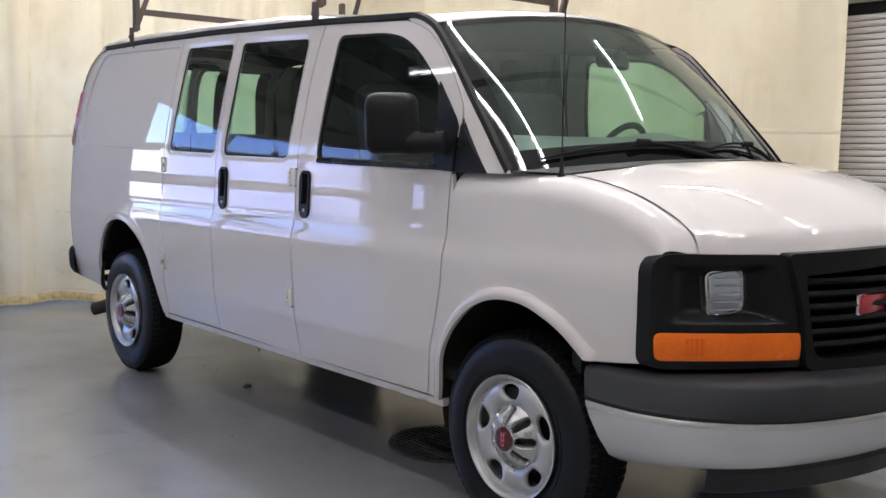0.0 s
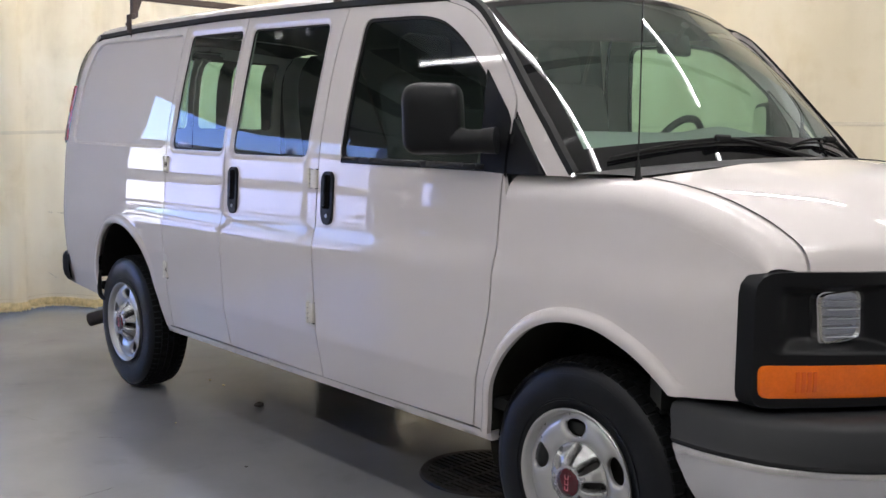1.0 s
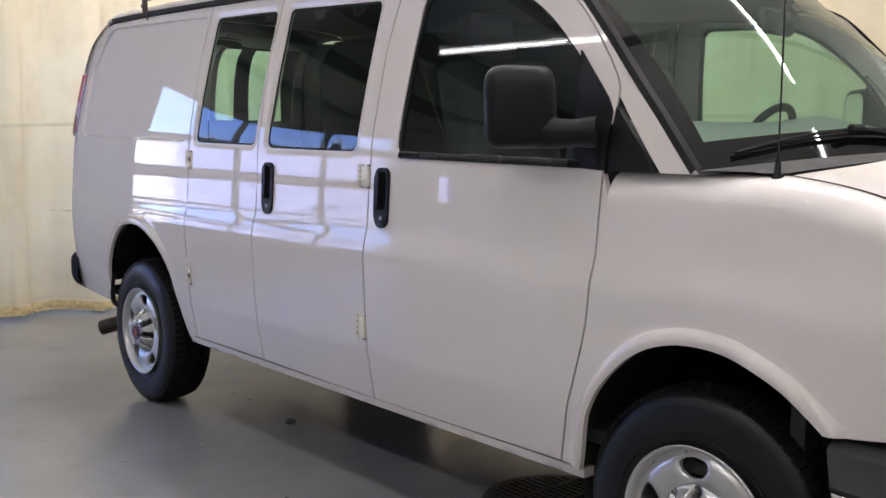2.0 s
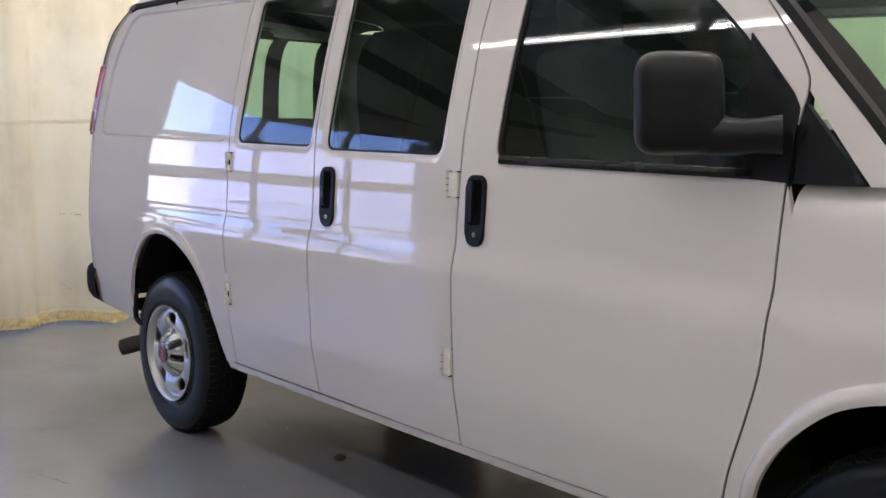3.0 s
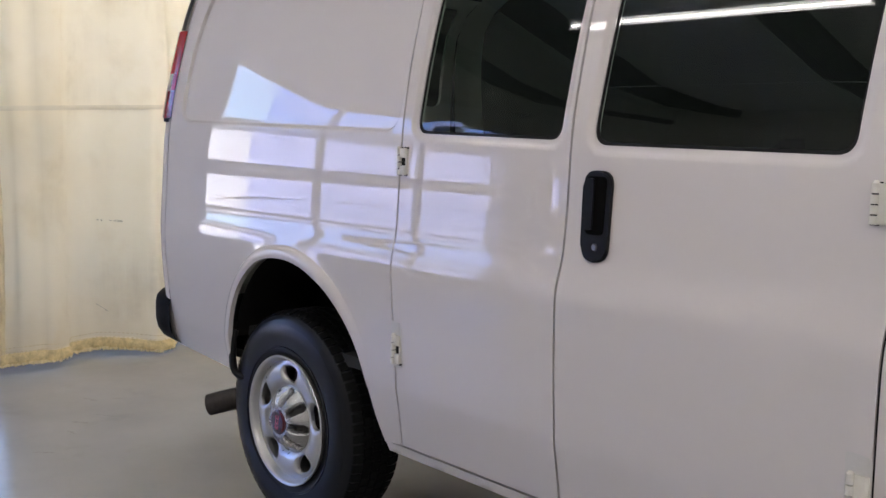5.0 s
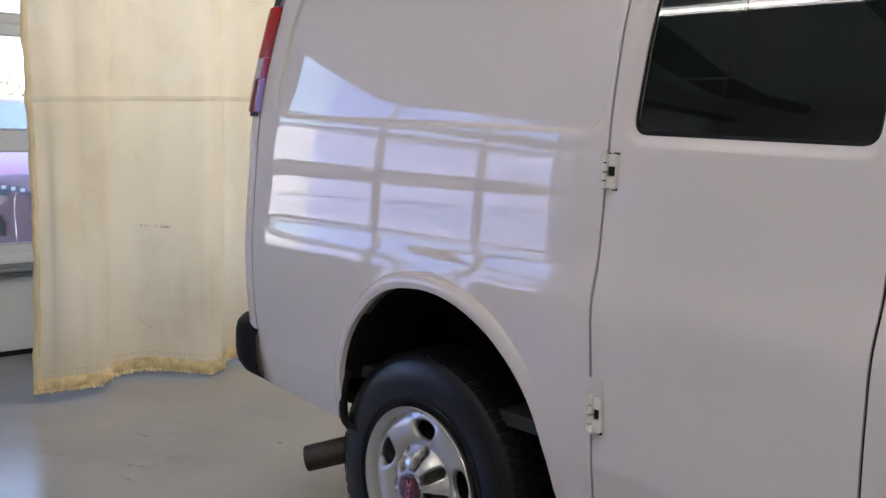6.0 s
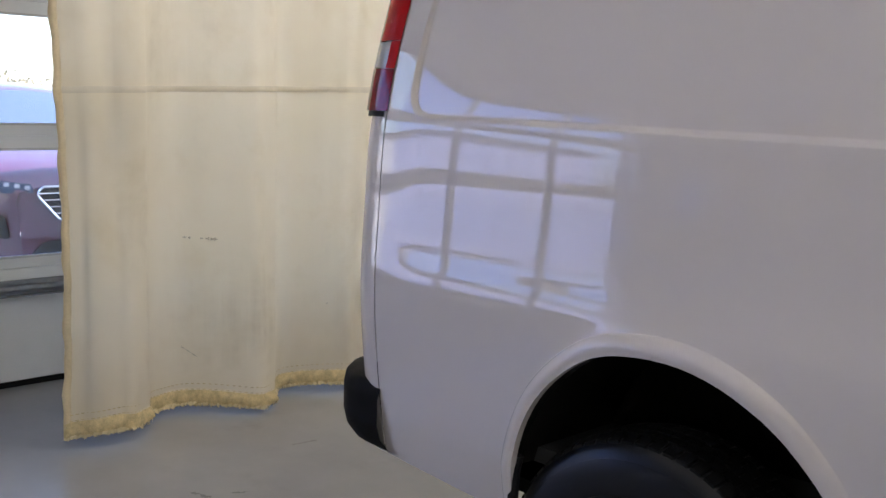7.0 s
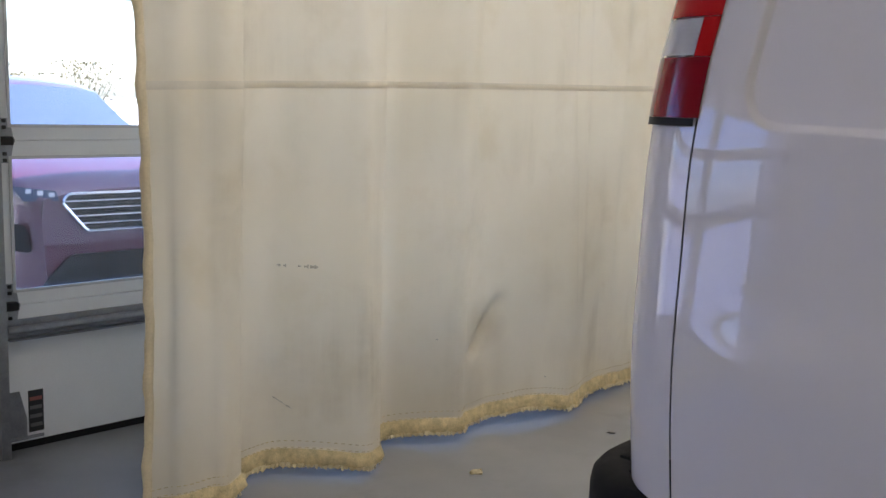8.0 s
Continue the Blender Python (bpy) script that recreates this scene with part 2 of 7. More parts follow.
M_CLEARLENS = mat("clear_lens", (0.46, 0.45, 0.45), 0.15, vary=0.05, scale=30, bump=0.0, coat=0.8)
M_BADGE = mat("dark_red_badge", (0.075, 0.008, 0.014), 0.25, vary=0.05, bump=0.0, coat=0.5)
M_BADGE_RED = mat("bright_red_badge", (0.36, 0.02, 0.035), 0.25, vary=0.05, bump=0.0, coat=0.5)
M_BADGETEXT = mat("pale_red_badge_print", (0.50, 0.10, 0.13), 0.3, vary=0.05, bump=0.0)
M_HEADLAMP = mat("headlamp_reflector", (0.74, 0.71, 0.62), 0.16, metal=1.0, vary=0.10, scale=30, fine=90, bump=0.06, dist=0.004)
M_HINGE = mat("cream_hinge_paint", (0.74, 0.71, 0.64), 0.24, vary=0.08, scale=40, bump=0.06)
M_POCKET = mat("pale_pocket_paint", (0.60, 0.58, 0.55), 0.4, vary=0.05, scale=30, bump=0.03)
M_RACK = mat("rusty_brown_rack_steel", (0.055, 0.036, 0.028), 0.6, vary=0.45, scale=30, bump=0.3)
M_EXHAUST = mat("sooty_exhaust_steel", (0.060, 0.052, 0.046), 0.55, metal=0.6, vary=0.4, scale=24, bump=0.2)
M_SEAT = mat("grey_seat_cloth", (0.03, 0.03, 0.032), 0.85, vary=0.15, fine=500, bump=0.2)
M_DASH = mat("grey_dashboard_plastic", (0.19, 0.195, 0.185), 0.6, vary=0.1, fine=500, bump=0.15)
M_CARGO = mat("dark_cargo_liner", (0.045, 0.047, 0.047), 0.8, vary=0.2, bump=0.1, spec=0.1)
M_HEADLINER = mat("grey_headliner", (0.10, 0.10, 0.10), 0.9, vary=0.1, bump=0.1, spec=0.1)
M_GLASS = glass_mat("green_tinted_glass", (0.60, 0.79, 0.70), dust_haze=0.012)
M_SCREEN = glass_mat("hazy_windscreen_glass", (0.58, 0.79, 0.68), dust_haze=0.050)
M_PRIVACY = glass_mat("dark_privacy_glass", (0.60, 0.79, 0.69), dust_haze=0.010)
M_CLEAR = glass_mat("clear_glass", (0.88, 0.91, 0.99))
M_BLUETINT = glass_mat("blue_tinted_glass", (0.64, 0.70, 0.98))
M_FLOOR = floor_mat("grey_painted_concrete")
M_CURTAIN = cloth_mat("cream_tarpaulin")
M_HEM = mat("yellowed_hem", (0.64, 0.52, 0.28), 0.8, vary=0.45, scale=34, fine=200, bump=0.4, dist=0.004)
M_WALL = mat("off_white_wall_paint", (0.62, 0.60, 0.56), 0.7, vary=0.06, scale=1.5, bump=0.08)
M_CEIL = mat("pale_ceiling_sheeting", (0.72, 0.72, 0.70), 0.8, vary=0.15, scale=2, bump=0.1)
M_BEAM = mat("dark_steel_beam", (0.035, 0.034, 0.033), 0.6, vary=0.2, bump=0.1)
M_DOORWHITE = mat("white_door_panel", (0.80, 0.81, 0.82), 0.4, vary=0.05, scale=4, bump=0.04)
M_ALU = mat("door_frame_aluminium", (0.55, 0.55, 0.56), 0.4, metal=0.5, vary=0.08, scale=12, bump=0.05)
M_GALV = mat("galvanised_steel", (0.30, 0.31, 0.33), 0.42, metal=0.85, vary=0.25, scale=26, bump=0.08)
M_SHUTTER = mat("white_shutter_slats", (0.64, 0.60, 0.58), 0.5, vary=0.06, scale=5, bump=0.05)
M_YELLOW = mat("yellowed_edging", (0.68, 0.57, 0.36), 0.7, vary=0.22, scale=6, bump=0.1)
M_IRON = mat("cast_iron", (0.030, 0.028, 0.027), 0.55, metal=0.5, vary=0.3, scale=30, bump=0.3)
# black that paints the shade of the grille, drain and handle recesses
M_RECESS_SHADE = mat("black_recess_shade", (0.005, 0.005, 0.005), 0.9, vary=0.2, bump=0.0, spec=0.02)
M_ASPHALT = mat("pale_concrete_yard", (0.46, 0.45, 0.44), 0.9, vary=0.2, scale=3, fine=200, bump=0.3)
M_SUVRED = mat("dark_red_car_paint", (0.060, 0.004, 0.018), 0.35, vary=0.03, bump=0.0, coat=1.0)
M_LEAF = mat("dry_shrub_leaf", (0.10, 0.085, 0.045), 0.8, vary=0.3, scale=5, bump=0.0)
M_STUCCO = mat("pale_stucco", (0.55, 0.52, 0.50), 0.85, vary=0.08, scale=1, bump=0.1)
M_TUBE = emit_mat("fluorescent_tube", (1.0, 0.97, 0.94), 3.2)
M_STICKER = mat("black_sticker", (0.03, 0.03, 0.03), 0.5, vary=0.1, bump=0.0)
M_STICKER_GREY = mat("grey_sticker_print", (0.16, 0.15, 0.15), 0.5, vary=0.2, bump=0.0)
M_STICKER_RED = mat("faded_red_sticker", (0.30, 0.10, 0.08), 0.5, vary=0.1, bump=0.0)
M_MARK = mat("dark_scuff", (0.05, 0.045, 0.04), 0.8, vary=0.4, scale=60, bump=0.0)
M_FLAKE = mat("pale_paint_flake", (0.42, 0.36, 0.22), 0.8, vary=0.3, scale=60, bump=0.0)

# ---------------------------------------------------------------- mesh helpers


SHAPE = [False]


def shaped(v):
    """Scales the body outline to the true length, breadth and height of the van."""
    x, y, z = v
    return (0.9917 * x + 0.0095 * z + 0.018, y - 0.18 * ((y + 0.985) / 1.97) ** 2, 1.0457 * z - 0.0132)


def mk(name, verts, faces, material, parent=None, label="", smooth=True, normals=None):
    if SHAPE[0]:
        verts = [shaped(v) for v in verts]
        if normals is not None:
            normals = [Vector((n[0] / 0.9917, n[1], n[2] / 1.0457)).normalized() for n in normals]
    me = bpy.data.meshes.new(name)
    me.from_pydata([tuple(map(float, v)) for v in verts], [], [tuple(map(int, f)) for f in faces])
    me.materials.append(material)
    me.update()
    if smooth:
        me.polygons.foreach_set("use_smooth", [True] * len(me.polygons))
    if normals is not None:
        me.normals_split_custom_set_from_vertices([tuple(map(float, v)) for v in normals])
    ob = new(name, me)
    if parent is not None:
        ob.parent = parent
    if label:
        tagged(ob, label)
    return ob


def part(name, bm, material, parent=None, label="", smooth=False, angle=35):
    """Links a bmesh as one mesh object under a thing or a part."""
    bmesh.ops.recalc_face_normals(bm, faces=bm.faces)
    if smooth:
        for f in bm.faces:
            f.smooth = True
        for e in bm.edges:
            if len(e.link_faces) == 2 and e.calc_face_angle(0) > radians(angle):
                e.smooth = False
    me = bpy.data.meshes.new(name)
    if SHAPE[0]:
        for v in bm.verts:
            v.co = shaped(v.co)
    bm.to_mesh(me)
    bm.free()
    me.materials.append(material)
    ob = new(name, me)
    if parent is not None:
        ob.parent = parent
    if label:
        tagged(ob, label)
    return ob


def thing(name, label, category, group="", kind="", at=(0, 0, 0)):
    ob = new(name)
    ob.empty_display_size = 0.1
    ob.location = at
    return tagged(ob, label, category, group, kind)


def add_box(bm, lo, hi, bevel=0.0, segs=2, m=None):
    mid = [(a + b) / 2 for a, b in zip(lo, hi)]
    size = [abs(b - a) for a, b in zip(lo, hi)]
    tm = Matrix.Translation(mid) @ Matrix.Diagonal((*size, 1))
    if m is not None:
        tm = m @ tm
    made = bmesh.ops.create_cube(bm, size=1.0, matrix=tm)
    if bevel:
        edges = {e for v in made["verts"] for e in v.link_edges}
        bmesh.ops.bevel(bm, geom=list(edges), offset=bevel, segments=segs, affect="EDGES", profile=0.5)


def box(name, lo, hi, material, parent=None, label="", bevel=0.0, segs=2, m=None):
    bm = bmesh.new()
    add_box(bm, lo, hi, bevel, segs, m)
    return part(name, bm, material, parent, label, smooth=bevel > 0)


def lathe(bm, profile, n, axis=(0, 1, 0), centre=(0, 0, 0), closed=False):
    """Turns a profile of (radius, along) about the y axis through centre."""
    rings = []
    for r, h in profile:
        rings.append([bm.verts.new((centre[0] + r * math.cos(2 * math.pi * k / n), centre[1] + h, centre[2] + r * math.sin(2 * math.pi * k / n))) for k in range(n)])
    pairs = list(zip(rings, rings[1:]))
    if closed:
        pairs.append((rings[-1], rings[0]))
    for a, b in pairs:
        for k in range(n):
            bm.faces.new((a[k], a[(k + 1) % n], b[(k + 1) % n], b[k]))
    return rings


def tube(bm, pts, radius, n=10, caps=True):
    """A round bar along a line of points."""
    pts = [Vector(p) for p in pts]
    rings = []
    up = Vector((0.13, 0.31, 0.94))
    for i, p in enumerate(pts):
        d = (pts[min(i + 1, len(pts) - 1)] - pts[max(i - 1, 0)]).normalized()
        s = d.cross(up)
        if s.length < 0.05:
            s = d.cross(Vector((1, 0, 0)))
        s.normalize()
        u = s.cross(d)
        r = radius[i] if isinstance(radius, (list, tuple)) else radius
        rings.append([bm.verts.new(p + r * (math.cos(2 * math.pi * k / n) * s + math.sin(2 * math.pi * k / n) * u)) for k in range(n)])
    for a, b in zip(rings, rings[1:]):
        for k in range(n):
            bm.faces.new((a[k], a[(k + 1) % n], b[(k + 1) % n], b[k]))
    if caps:
        bm.faces.new(rings[0])
        bm.faces.new(rings[-1])


def prism(bm, outline, place, depth):
    """outline in 2D; place(u, v, d) gives the 3D point at depth d."""
    a = [bm.verts.new(place(u, v, 0.0)) for u, v in outline]
    b = [bm.verts.new(place(u, v, depth)) for u, v in outline]
    bm.faces.new(a)
    bm.faces.new(b)
    k = len(a)
    for i in range(k):
        bm.faces.new((a[i], a[(i + 1) % k], b[(i + 1) % k], b[i]))


def rounded(x0, z0, x1, z1, r, n=5):
    pts = []
    for cx, cz, a0 in ((x1 - r, z1 - r, 0), (x0 + r, z1 - r, 90), (x0 + r, z0 + r, 180), (x1 - r, z0 + r, 270)):
        for k in range(n + 1):
            a = radians(a0 + 90 * k / n)
            pts.append((cx + r * math.cos(a), cz + r * math.sin(a)))
    return pts


def round_poly(pts, radii, n=6):
    """A polygon with each corner rounded by its own radius."""
    out = []
    k = len(pts)
    for i in range(k):
        p, a, b = Vector(pts[i]), Vector(pts[i - 1]), Vector(pts[(i + 1) % k])
        r = radii[i] if isinstance(radii, (list, tuple)) else radii
        if r <= 0:
            out.append(tuple(p))
            continue
        ra, rb = min(r, (a - p).length * 0.48), min(r, (b - p).length * 0.48)
        s, e = p + (a - p).normalized() * ra, p + (b - p).normalized() * rb
        for q in range(n + 1):
            t = q / n
            out.append(tuple((1 - t) ** 2 * s + 2 * t * (1 - t) * p + t * t * e))
    return out


def dense(pts, step, closed=True):
    out = []
    k = len(pts)
    for i in range(k if closed else k - 1):
        a, b = np.array(pts[i], float), np.array(pts[(i + 1) % k], float)
        m = max(1, int(np.ceil(np.linalg.norm(b - a) / step)))
        out += [tuple(a + (b - a) * j / m) for j in range(m)]
    if not closed:
        out.append(tuple(pts[-1]))
    return out


def inside(px, pz, poly):
    res = np.zeros(len(px), bool)
    k = len(poly)
    for i in range(k):
        x0, z0 = poly[i]
        x1, z1 = poly[(i + 1) % k]
        if z0 == z1:
            continue
        c = ((z0 > pz) != (z1 > pz)) & (px < (x1 - x0) * (pz - z0) / (z1 - z0) + x0)
        res ^= c
    return res


def line_dist(px, pz, pts, closed=False):
    best = np.full(len(px), 9.0)
    k = len(pts)
    for i in range(k if closed else k - 1):
        x0, z0 = pts[i]
        dx, dz = pts[(i + 1) % k][0] - x0, pts[(i + 1) % k][1] - z0
        t = np.clip(((px - x0) * dx + (pz - z0) * dz) / (dx * dx + dz * dz + 1e-12), 0, 1)
        best = np.minimum(best, np.hypot(px - x0 - t * dx, pz - z0 - t * dz))
    return best


def smooth01(t):
    t = np.clip(t, 0, 1)
    return t * t * (3 - 2 * t)

# ---------------------------------------------------------------- the hall
WX0, WX1 = -4.00, -3.80          # west wall with the garage doors
NY = 3.20                        # north wall with the roller shutter
SY, EX, HZ = -8.2, 10.5, 3.9     # south wall, east wall, ceiling height
DOOR_H = 2.50
DOOR_A = (-1.05, 2.60)
DOOR_B = (-5.66, -2.34)
WINDOW = (-6.66, -6.30, 1.04, 1.50)

floor = tagged(box("floor", (WX0, SY - 0.2, -0.12), (EX + 0.2, NY + 0.2, 0.0), M_FLOOR), "grey painted concrete workshop floor, satin and scuffed", "floor", kind="structure")
ceiling = tagged(box("ceiling", (WX0, SY - 0.2, HZ), (EX + 0.2, NY + 0.2, HZ + 0.12), M_CEIL), "dim grey sheeted workshop ceiling", "ceiling", kind="structure")
tagged(box("wall_south", (WX0, SY - 0.2, 0), (EX + 0.2, SY, HZ), M_WALL), "plain off-white painted wall", "wall", kind="structure")
tagged(box("wall_east", (EX, SY, 0), (EX + 0.2, NY, HZ), M_WALL), "plain off-white painted wall", "wall", kind="structure")

bm = bmesh.new()
for y0, y1, z0, z1 in ((SY, WINDOW[0], 0, DOOR_H), (WINDOW[0], WINDOW[1], 0, WINDOW[2]), (WINDOW[0], WINDOW[1], WINDOW[3], DOOR_H),
                       (WINDOW[1], DOOR_B[0], 0, DOOR_H), (DOOR_B[1], DOOR_A[0], 0, DOOR_H), (DOOR_A[1], NY + 0.2, 0, DOOR_H), (SY, NY + 0.2, DOOR_H, HZ)):
    add_box(bm, (WX0, y0, z0), (WX1, y1, z1))
tagged(part("wall_west", bm, M_WALL), "off-white wall pierced by two glazed garage doors", "wall", kind="structure")

SHUT = (2.26, 5.4, 2.42)
bm = bmesh.new()
add_box(bm, (WX1, NY, 0), (SHUT[0], NY + 0.2, HZ))
add_box(bm, (SHUT[1], NY, 0), (EX, NY + 0.2, HZ))
add_box(bm, (SHUT[0], NY, SHUT[2] + 0.0), (SHUT[1], NY + 0.2, HZ))
tagged(part("wall_north", bm, M_WALL), "off-white wall with a roller shutter opening", "wall", kind="structure")

small_window = tagged(thing("window_1", "small fixed window in the off-white wall", "window", kind="structure", at=(WX1, -6.48, 1.04)), kind="structure")


def local(parent, ob):
    """Keeps ob where it is in the world while parent carries it."""
    ob.parent = parent
    ob.matrix_parent_inverse = Matrix.Translation(parent.location).inverted()
    return ob


bm = bmesh.new()
for lo, hi in (((-3.94, WINDOW[0], WINDOW[2]), (-3.78, WINDOW[0] + 0.02, WINDOW[3])), ((-3.94, WINDOW[1] - 0.02, WINDOW[2]), (-3.78, WINDOW[1], WINDOW[3])),
               ((-3.94, WINDOW[0] + 0.02, WINDOW[2]), (-3.78, WINDOW[1] - 0.02, WINDOW[2] + 0.02)), ((-3.94, WINDOW[0] + 0.02, WINDOW[3] - 0.02), (-3.78, WINDOW[1] - 0.02, WINDOW[3]))):
    add_box(bm, lo, hi)
local(small_window, part("window_frame", bm, M_ALU))
w = local(small_window, box("pane", (-3.88, WINDOW[0] + 0.02, WINDOW[2] + 0.02), (-3.875, WINDOW[1] - 0.02, WINDOW[3] - 0.02), M_BLUETINT))
w.visible_shadow = False


def garage_door(y0, y1, joints, tint_end, label):
    """A sectional door: solid bottom section, three glazed sections, struts, hinges and a rubber seal."""
    door = thing("garage_door", label, "garage door", group="garage doors", at=(-3.76, (y0 + y1) / 2, 0))
    x0, x1 = -3.795, -3.748
    rails = [(0.030, 0.586), (0.588, 1.223), (1.225, 1.854), (1.856, 2.490)]
    cols = len(joints) + 1
    for i, (z0, z1) in enumerate(rails):
        bm = bmesh.new()
        if i == 0:
            add_box(bm, (x0, y0, z0), (x1, y1, z1), 0.004, 1)
            sec = local(door, part("section", bm, M_DOORWHITE, label="white insulated bottom section"))
            continue
        lo, hi = z0 + 0.048, z1 - 0.058
        add_box(bm, (x0, y0, z0), (x1, y1, lo))
        add_box(bm, (x0, y0, hi), (x1, y1, z1))
        edges = [y0, *joints, y1]
        for c in range(cols + 1):
            half = 0.0475 / 2
            a = y0 if c == 0 else edges[c] - half
            b = y0 + 0.045 if c == 0 else (y1 if c == cols else edges[c] + half)
            a = y1 - 0.045 if c == cols else a
            add_box(bm, (x0, a, lo), (x1, b, hi))
        sec = local(door, part("section", bm, M_DOORWHITE, label="white glazed section frame"))
        for c in range(cols):
            a = y0 + 0.045 if c == 0 else edges[c] + 0.0237
            b = y1 - 0.045 if c == cols - 1 else edges[c + 1] - 0.0237
            # panes take blue-tinted glass below this y and clear glass beyond
            edge = min(max(a, tint_end), b)
            for ya, yb, glass in ((a, edge, M_BLUETINT), (edge, b, M_CLEAR)):
                if yb - ya > 0.01:
                    pane = local(door, box("pane", (-3.774, ya, lo), (-3.768, yb, hi), glass))
                    pane.visible_shadow = False
            bm = bmesh.new()
            for lo2, hi2 in (((x1, a, lo), (x1 + 0.006, b, lo + 0.012)), ((x1, a, hi - 0.012), (x1 + 0.006, b, hi)), ((x1, a, lo + 0.012), (x1 + 0.006, a + 0.012, hi - 0.012)), ((x1, b - 0.012, lo + 0.012), (x1 + 0.006, b, hi - 0.012))):
                add_box(bm, lo2, hi2)
            local(door, part("glazing_bead", bm, M_ALU))
    # reinforcing strut above the bottom section
    bm = bmesh.new()
    tube(bm, [(x1 + 0.028, y0 + 0.01, 0.492), (x1 + 0.028, y1 - 0.01, 0.492)], 0.017, 10)
    add_box(bm, (x1, y0 + 0.01, 0.455), (x1 + 0.012, y1 - 0.01, 0.530))
    add_box(bm, (x1 + 0.012, y0 + 0.01, 0.455), (x1 + 0.055, y1 - 0.01, 0.461))
    local(door, part("strut", bm, M_GALV, smooth=True, label="galvanised strut"))
    # hinges on the section joints
    for z in (0.587, 1.224, 1.855):
        for y in (y0 + 0.030, *joints, y1 - 0.030):
            bm = bmesh.new()
            prism(bm, [(-0.022, -0.085), (0.022, -0.085), (0.034, -0.02), (0.034, 0.02), (0.022, 0.085), (-0.022, 0.085), (-0.034, 0.02), (-0.034, -0.02)],
                  lambda u, v, d, y=y, z=z: (x1 + 0.001 + d, y + u, z + v), 0.004)
            tube(bm, [(x1 + 0.010, y - 0.036, z), (x1 + 0.010, y + 0.036, z)], 0.008, 8)
            for v in (-0.06, -0.035, 0.035, 0.06):
                lathe(bm, [(0.0005, 0), (0.006, 0), (0.006, 0.004), (0.0005, 0.004)], 8, centre=(0, 0, 0))
                for vert in list(bm.verts)[-32:]:
                    vert.co = (x1 + 0.005 + vert.co.y, y + vert.co.x, z + v + vert.co.z)
            local(door, part("hinge", bm, M_GALV, label="bolted galvanised hinge"))
            if y < y0 + 0.05:
                bm = bmesh.new()
                tube(bm, [(x1 + 0.030, y0 - 0.045, z), (x1 + 0.030, y0 + 0.050, z)], 0.009, 8)
                add_box(bm, (x1 + 0.006, y0 - 0.005, z - 0.016), (x1 + 0.040, y0 + 0.055, z + 0.016), 0.004, 1)
                for h in (-0.075, -0.05, 0.05, 0.075):
                    add_box(bm, (x1 + 0.005, y0 + 0.022, z + h - 0.007), (x1 + 0.011, y0 + 0.038, z + h + 0.007), 0.002, 1)
                local(door, part("roller_carrier", bm, M_IRON, label="dark roller carrier with bolts", smooth=True))
    local(door, box("seal", (x0 + 0.004, y0, 0.0), (x1 - 0.004, y1, 0.032), M_SEAL, label="black rubber bottom seal"))
    # bottom bracket with cable and a warning sticker
    bm = bmesh.new()
    prism(bm, [(-0.04, 0.04), (0.045, 0.04), (0.045, 0.13), (0.02, 0.24), (-0.02, 0.24), (-0.04, 0.19)], lambda u, v, d: (x1 + 0.002 + d, y0 + 0.035 + u, v), 0.006)
    tube(bm, [(x1 + 0.02, y0 + 0.0, 0.052), (x1 + 0.02, y0 + 0.14, 0.052)], 0.007, 8)
    local(door, part("bottom_bracket", bm, M_GALV, smooth=True))
    st = local(door, box("sticker", (x1, y0 + 0.090, 0.065), (x1 + 0.002, y0 + 0.150, 0.235), M_STICKER, label="black warning sticker with unreadable print"))
    for k in range(4):
        local(door, box("sticker_print", (x1 + 0.002, y0 + 0.096, 0.085 + 0.036 * k), (x1 + 0.0026, y0 + 0.144, 0.100 + 0.036 * k), M_STICKER_RED if k == 3 else M_STICKER_GREY))
    # side tracks
    for y in (y0 - 0.035, y1 + 0.035):
        bm = bmesh.new()
        add_box(bm, (-3.74, y - 0.012, 0.0), (-3.665, y - 0.008, 2.55))
        add_box(bm, (-3.67, y - 0.008, 0.0), (-3.665, y + 0.024, 2.55))
        add_box(bm, (-3.80, y - 0.022, 0.0), (-3.74, y - 0.008, 2.55))
        local(door, part("track", bm, M_GALV, label="galvanised vertical track"))
    return door


garage_door(*DOOR_A, (0.17, 1.38), -99, "white sectional garage door with glazed sections, closed")
garage_door(*DOOR_B, (-4.57, -3.50), -2.83, "white sectional garage door with blue-filmed panes, closed")

# roller shutter
shutter = thing("roller_shutter", "closed white roller shutter with narrow slats", "shutter", at=(3.6, NY, 0))
local(shutter, box("housing", (SHUT[0] - 0.05, NY - 0.16, SHUT[2]), (SHUT[1] + 0.05, NY - 0.002, SHUT[2] + 0.32), M_DOORWHITE, bevel=0.012))
for x in (SHUT[0], SHUT[1] - 0.05):
    local(shutter, box("guide", (x, NY - 0.03, 0), (x + 0.05, NY - 0.004, SHUT[2]), M_ALU))

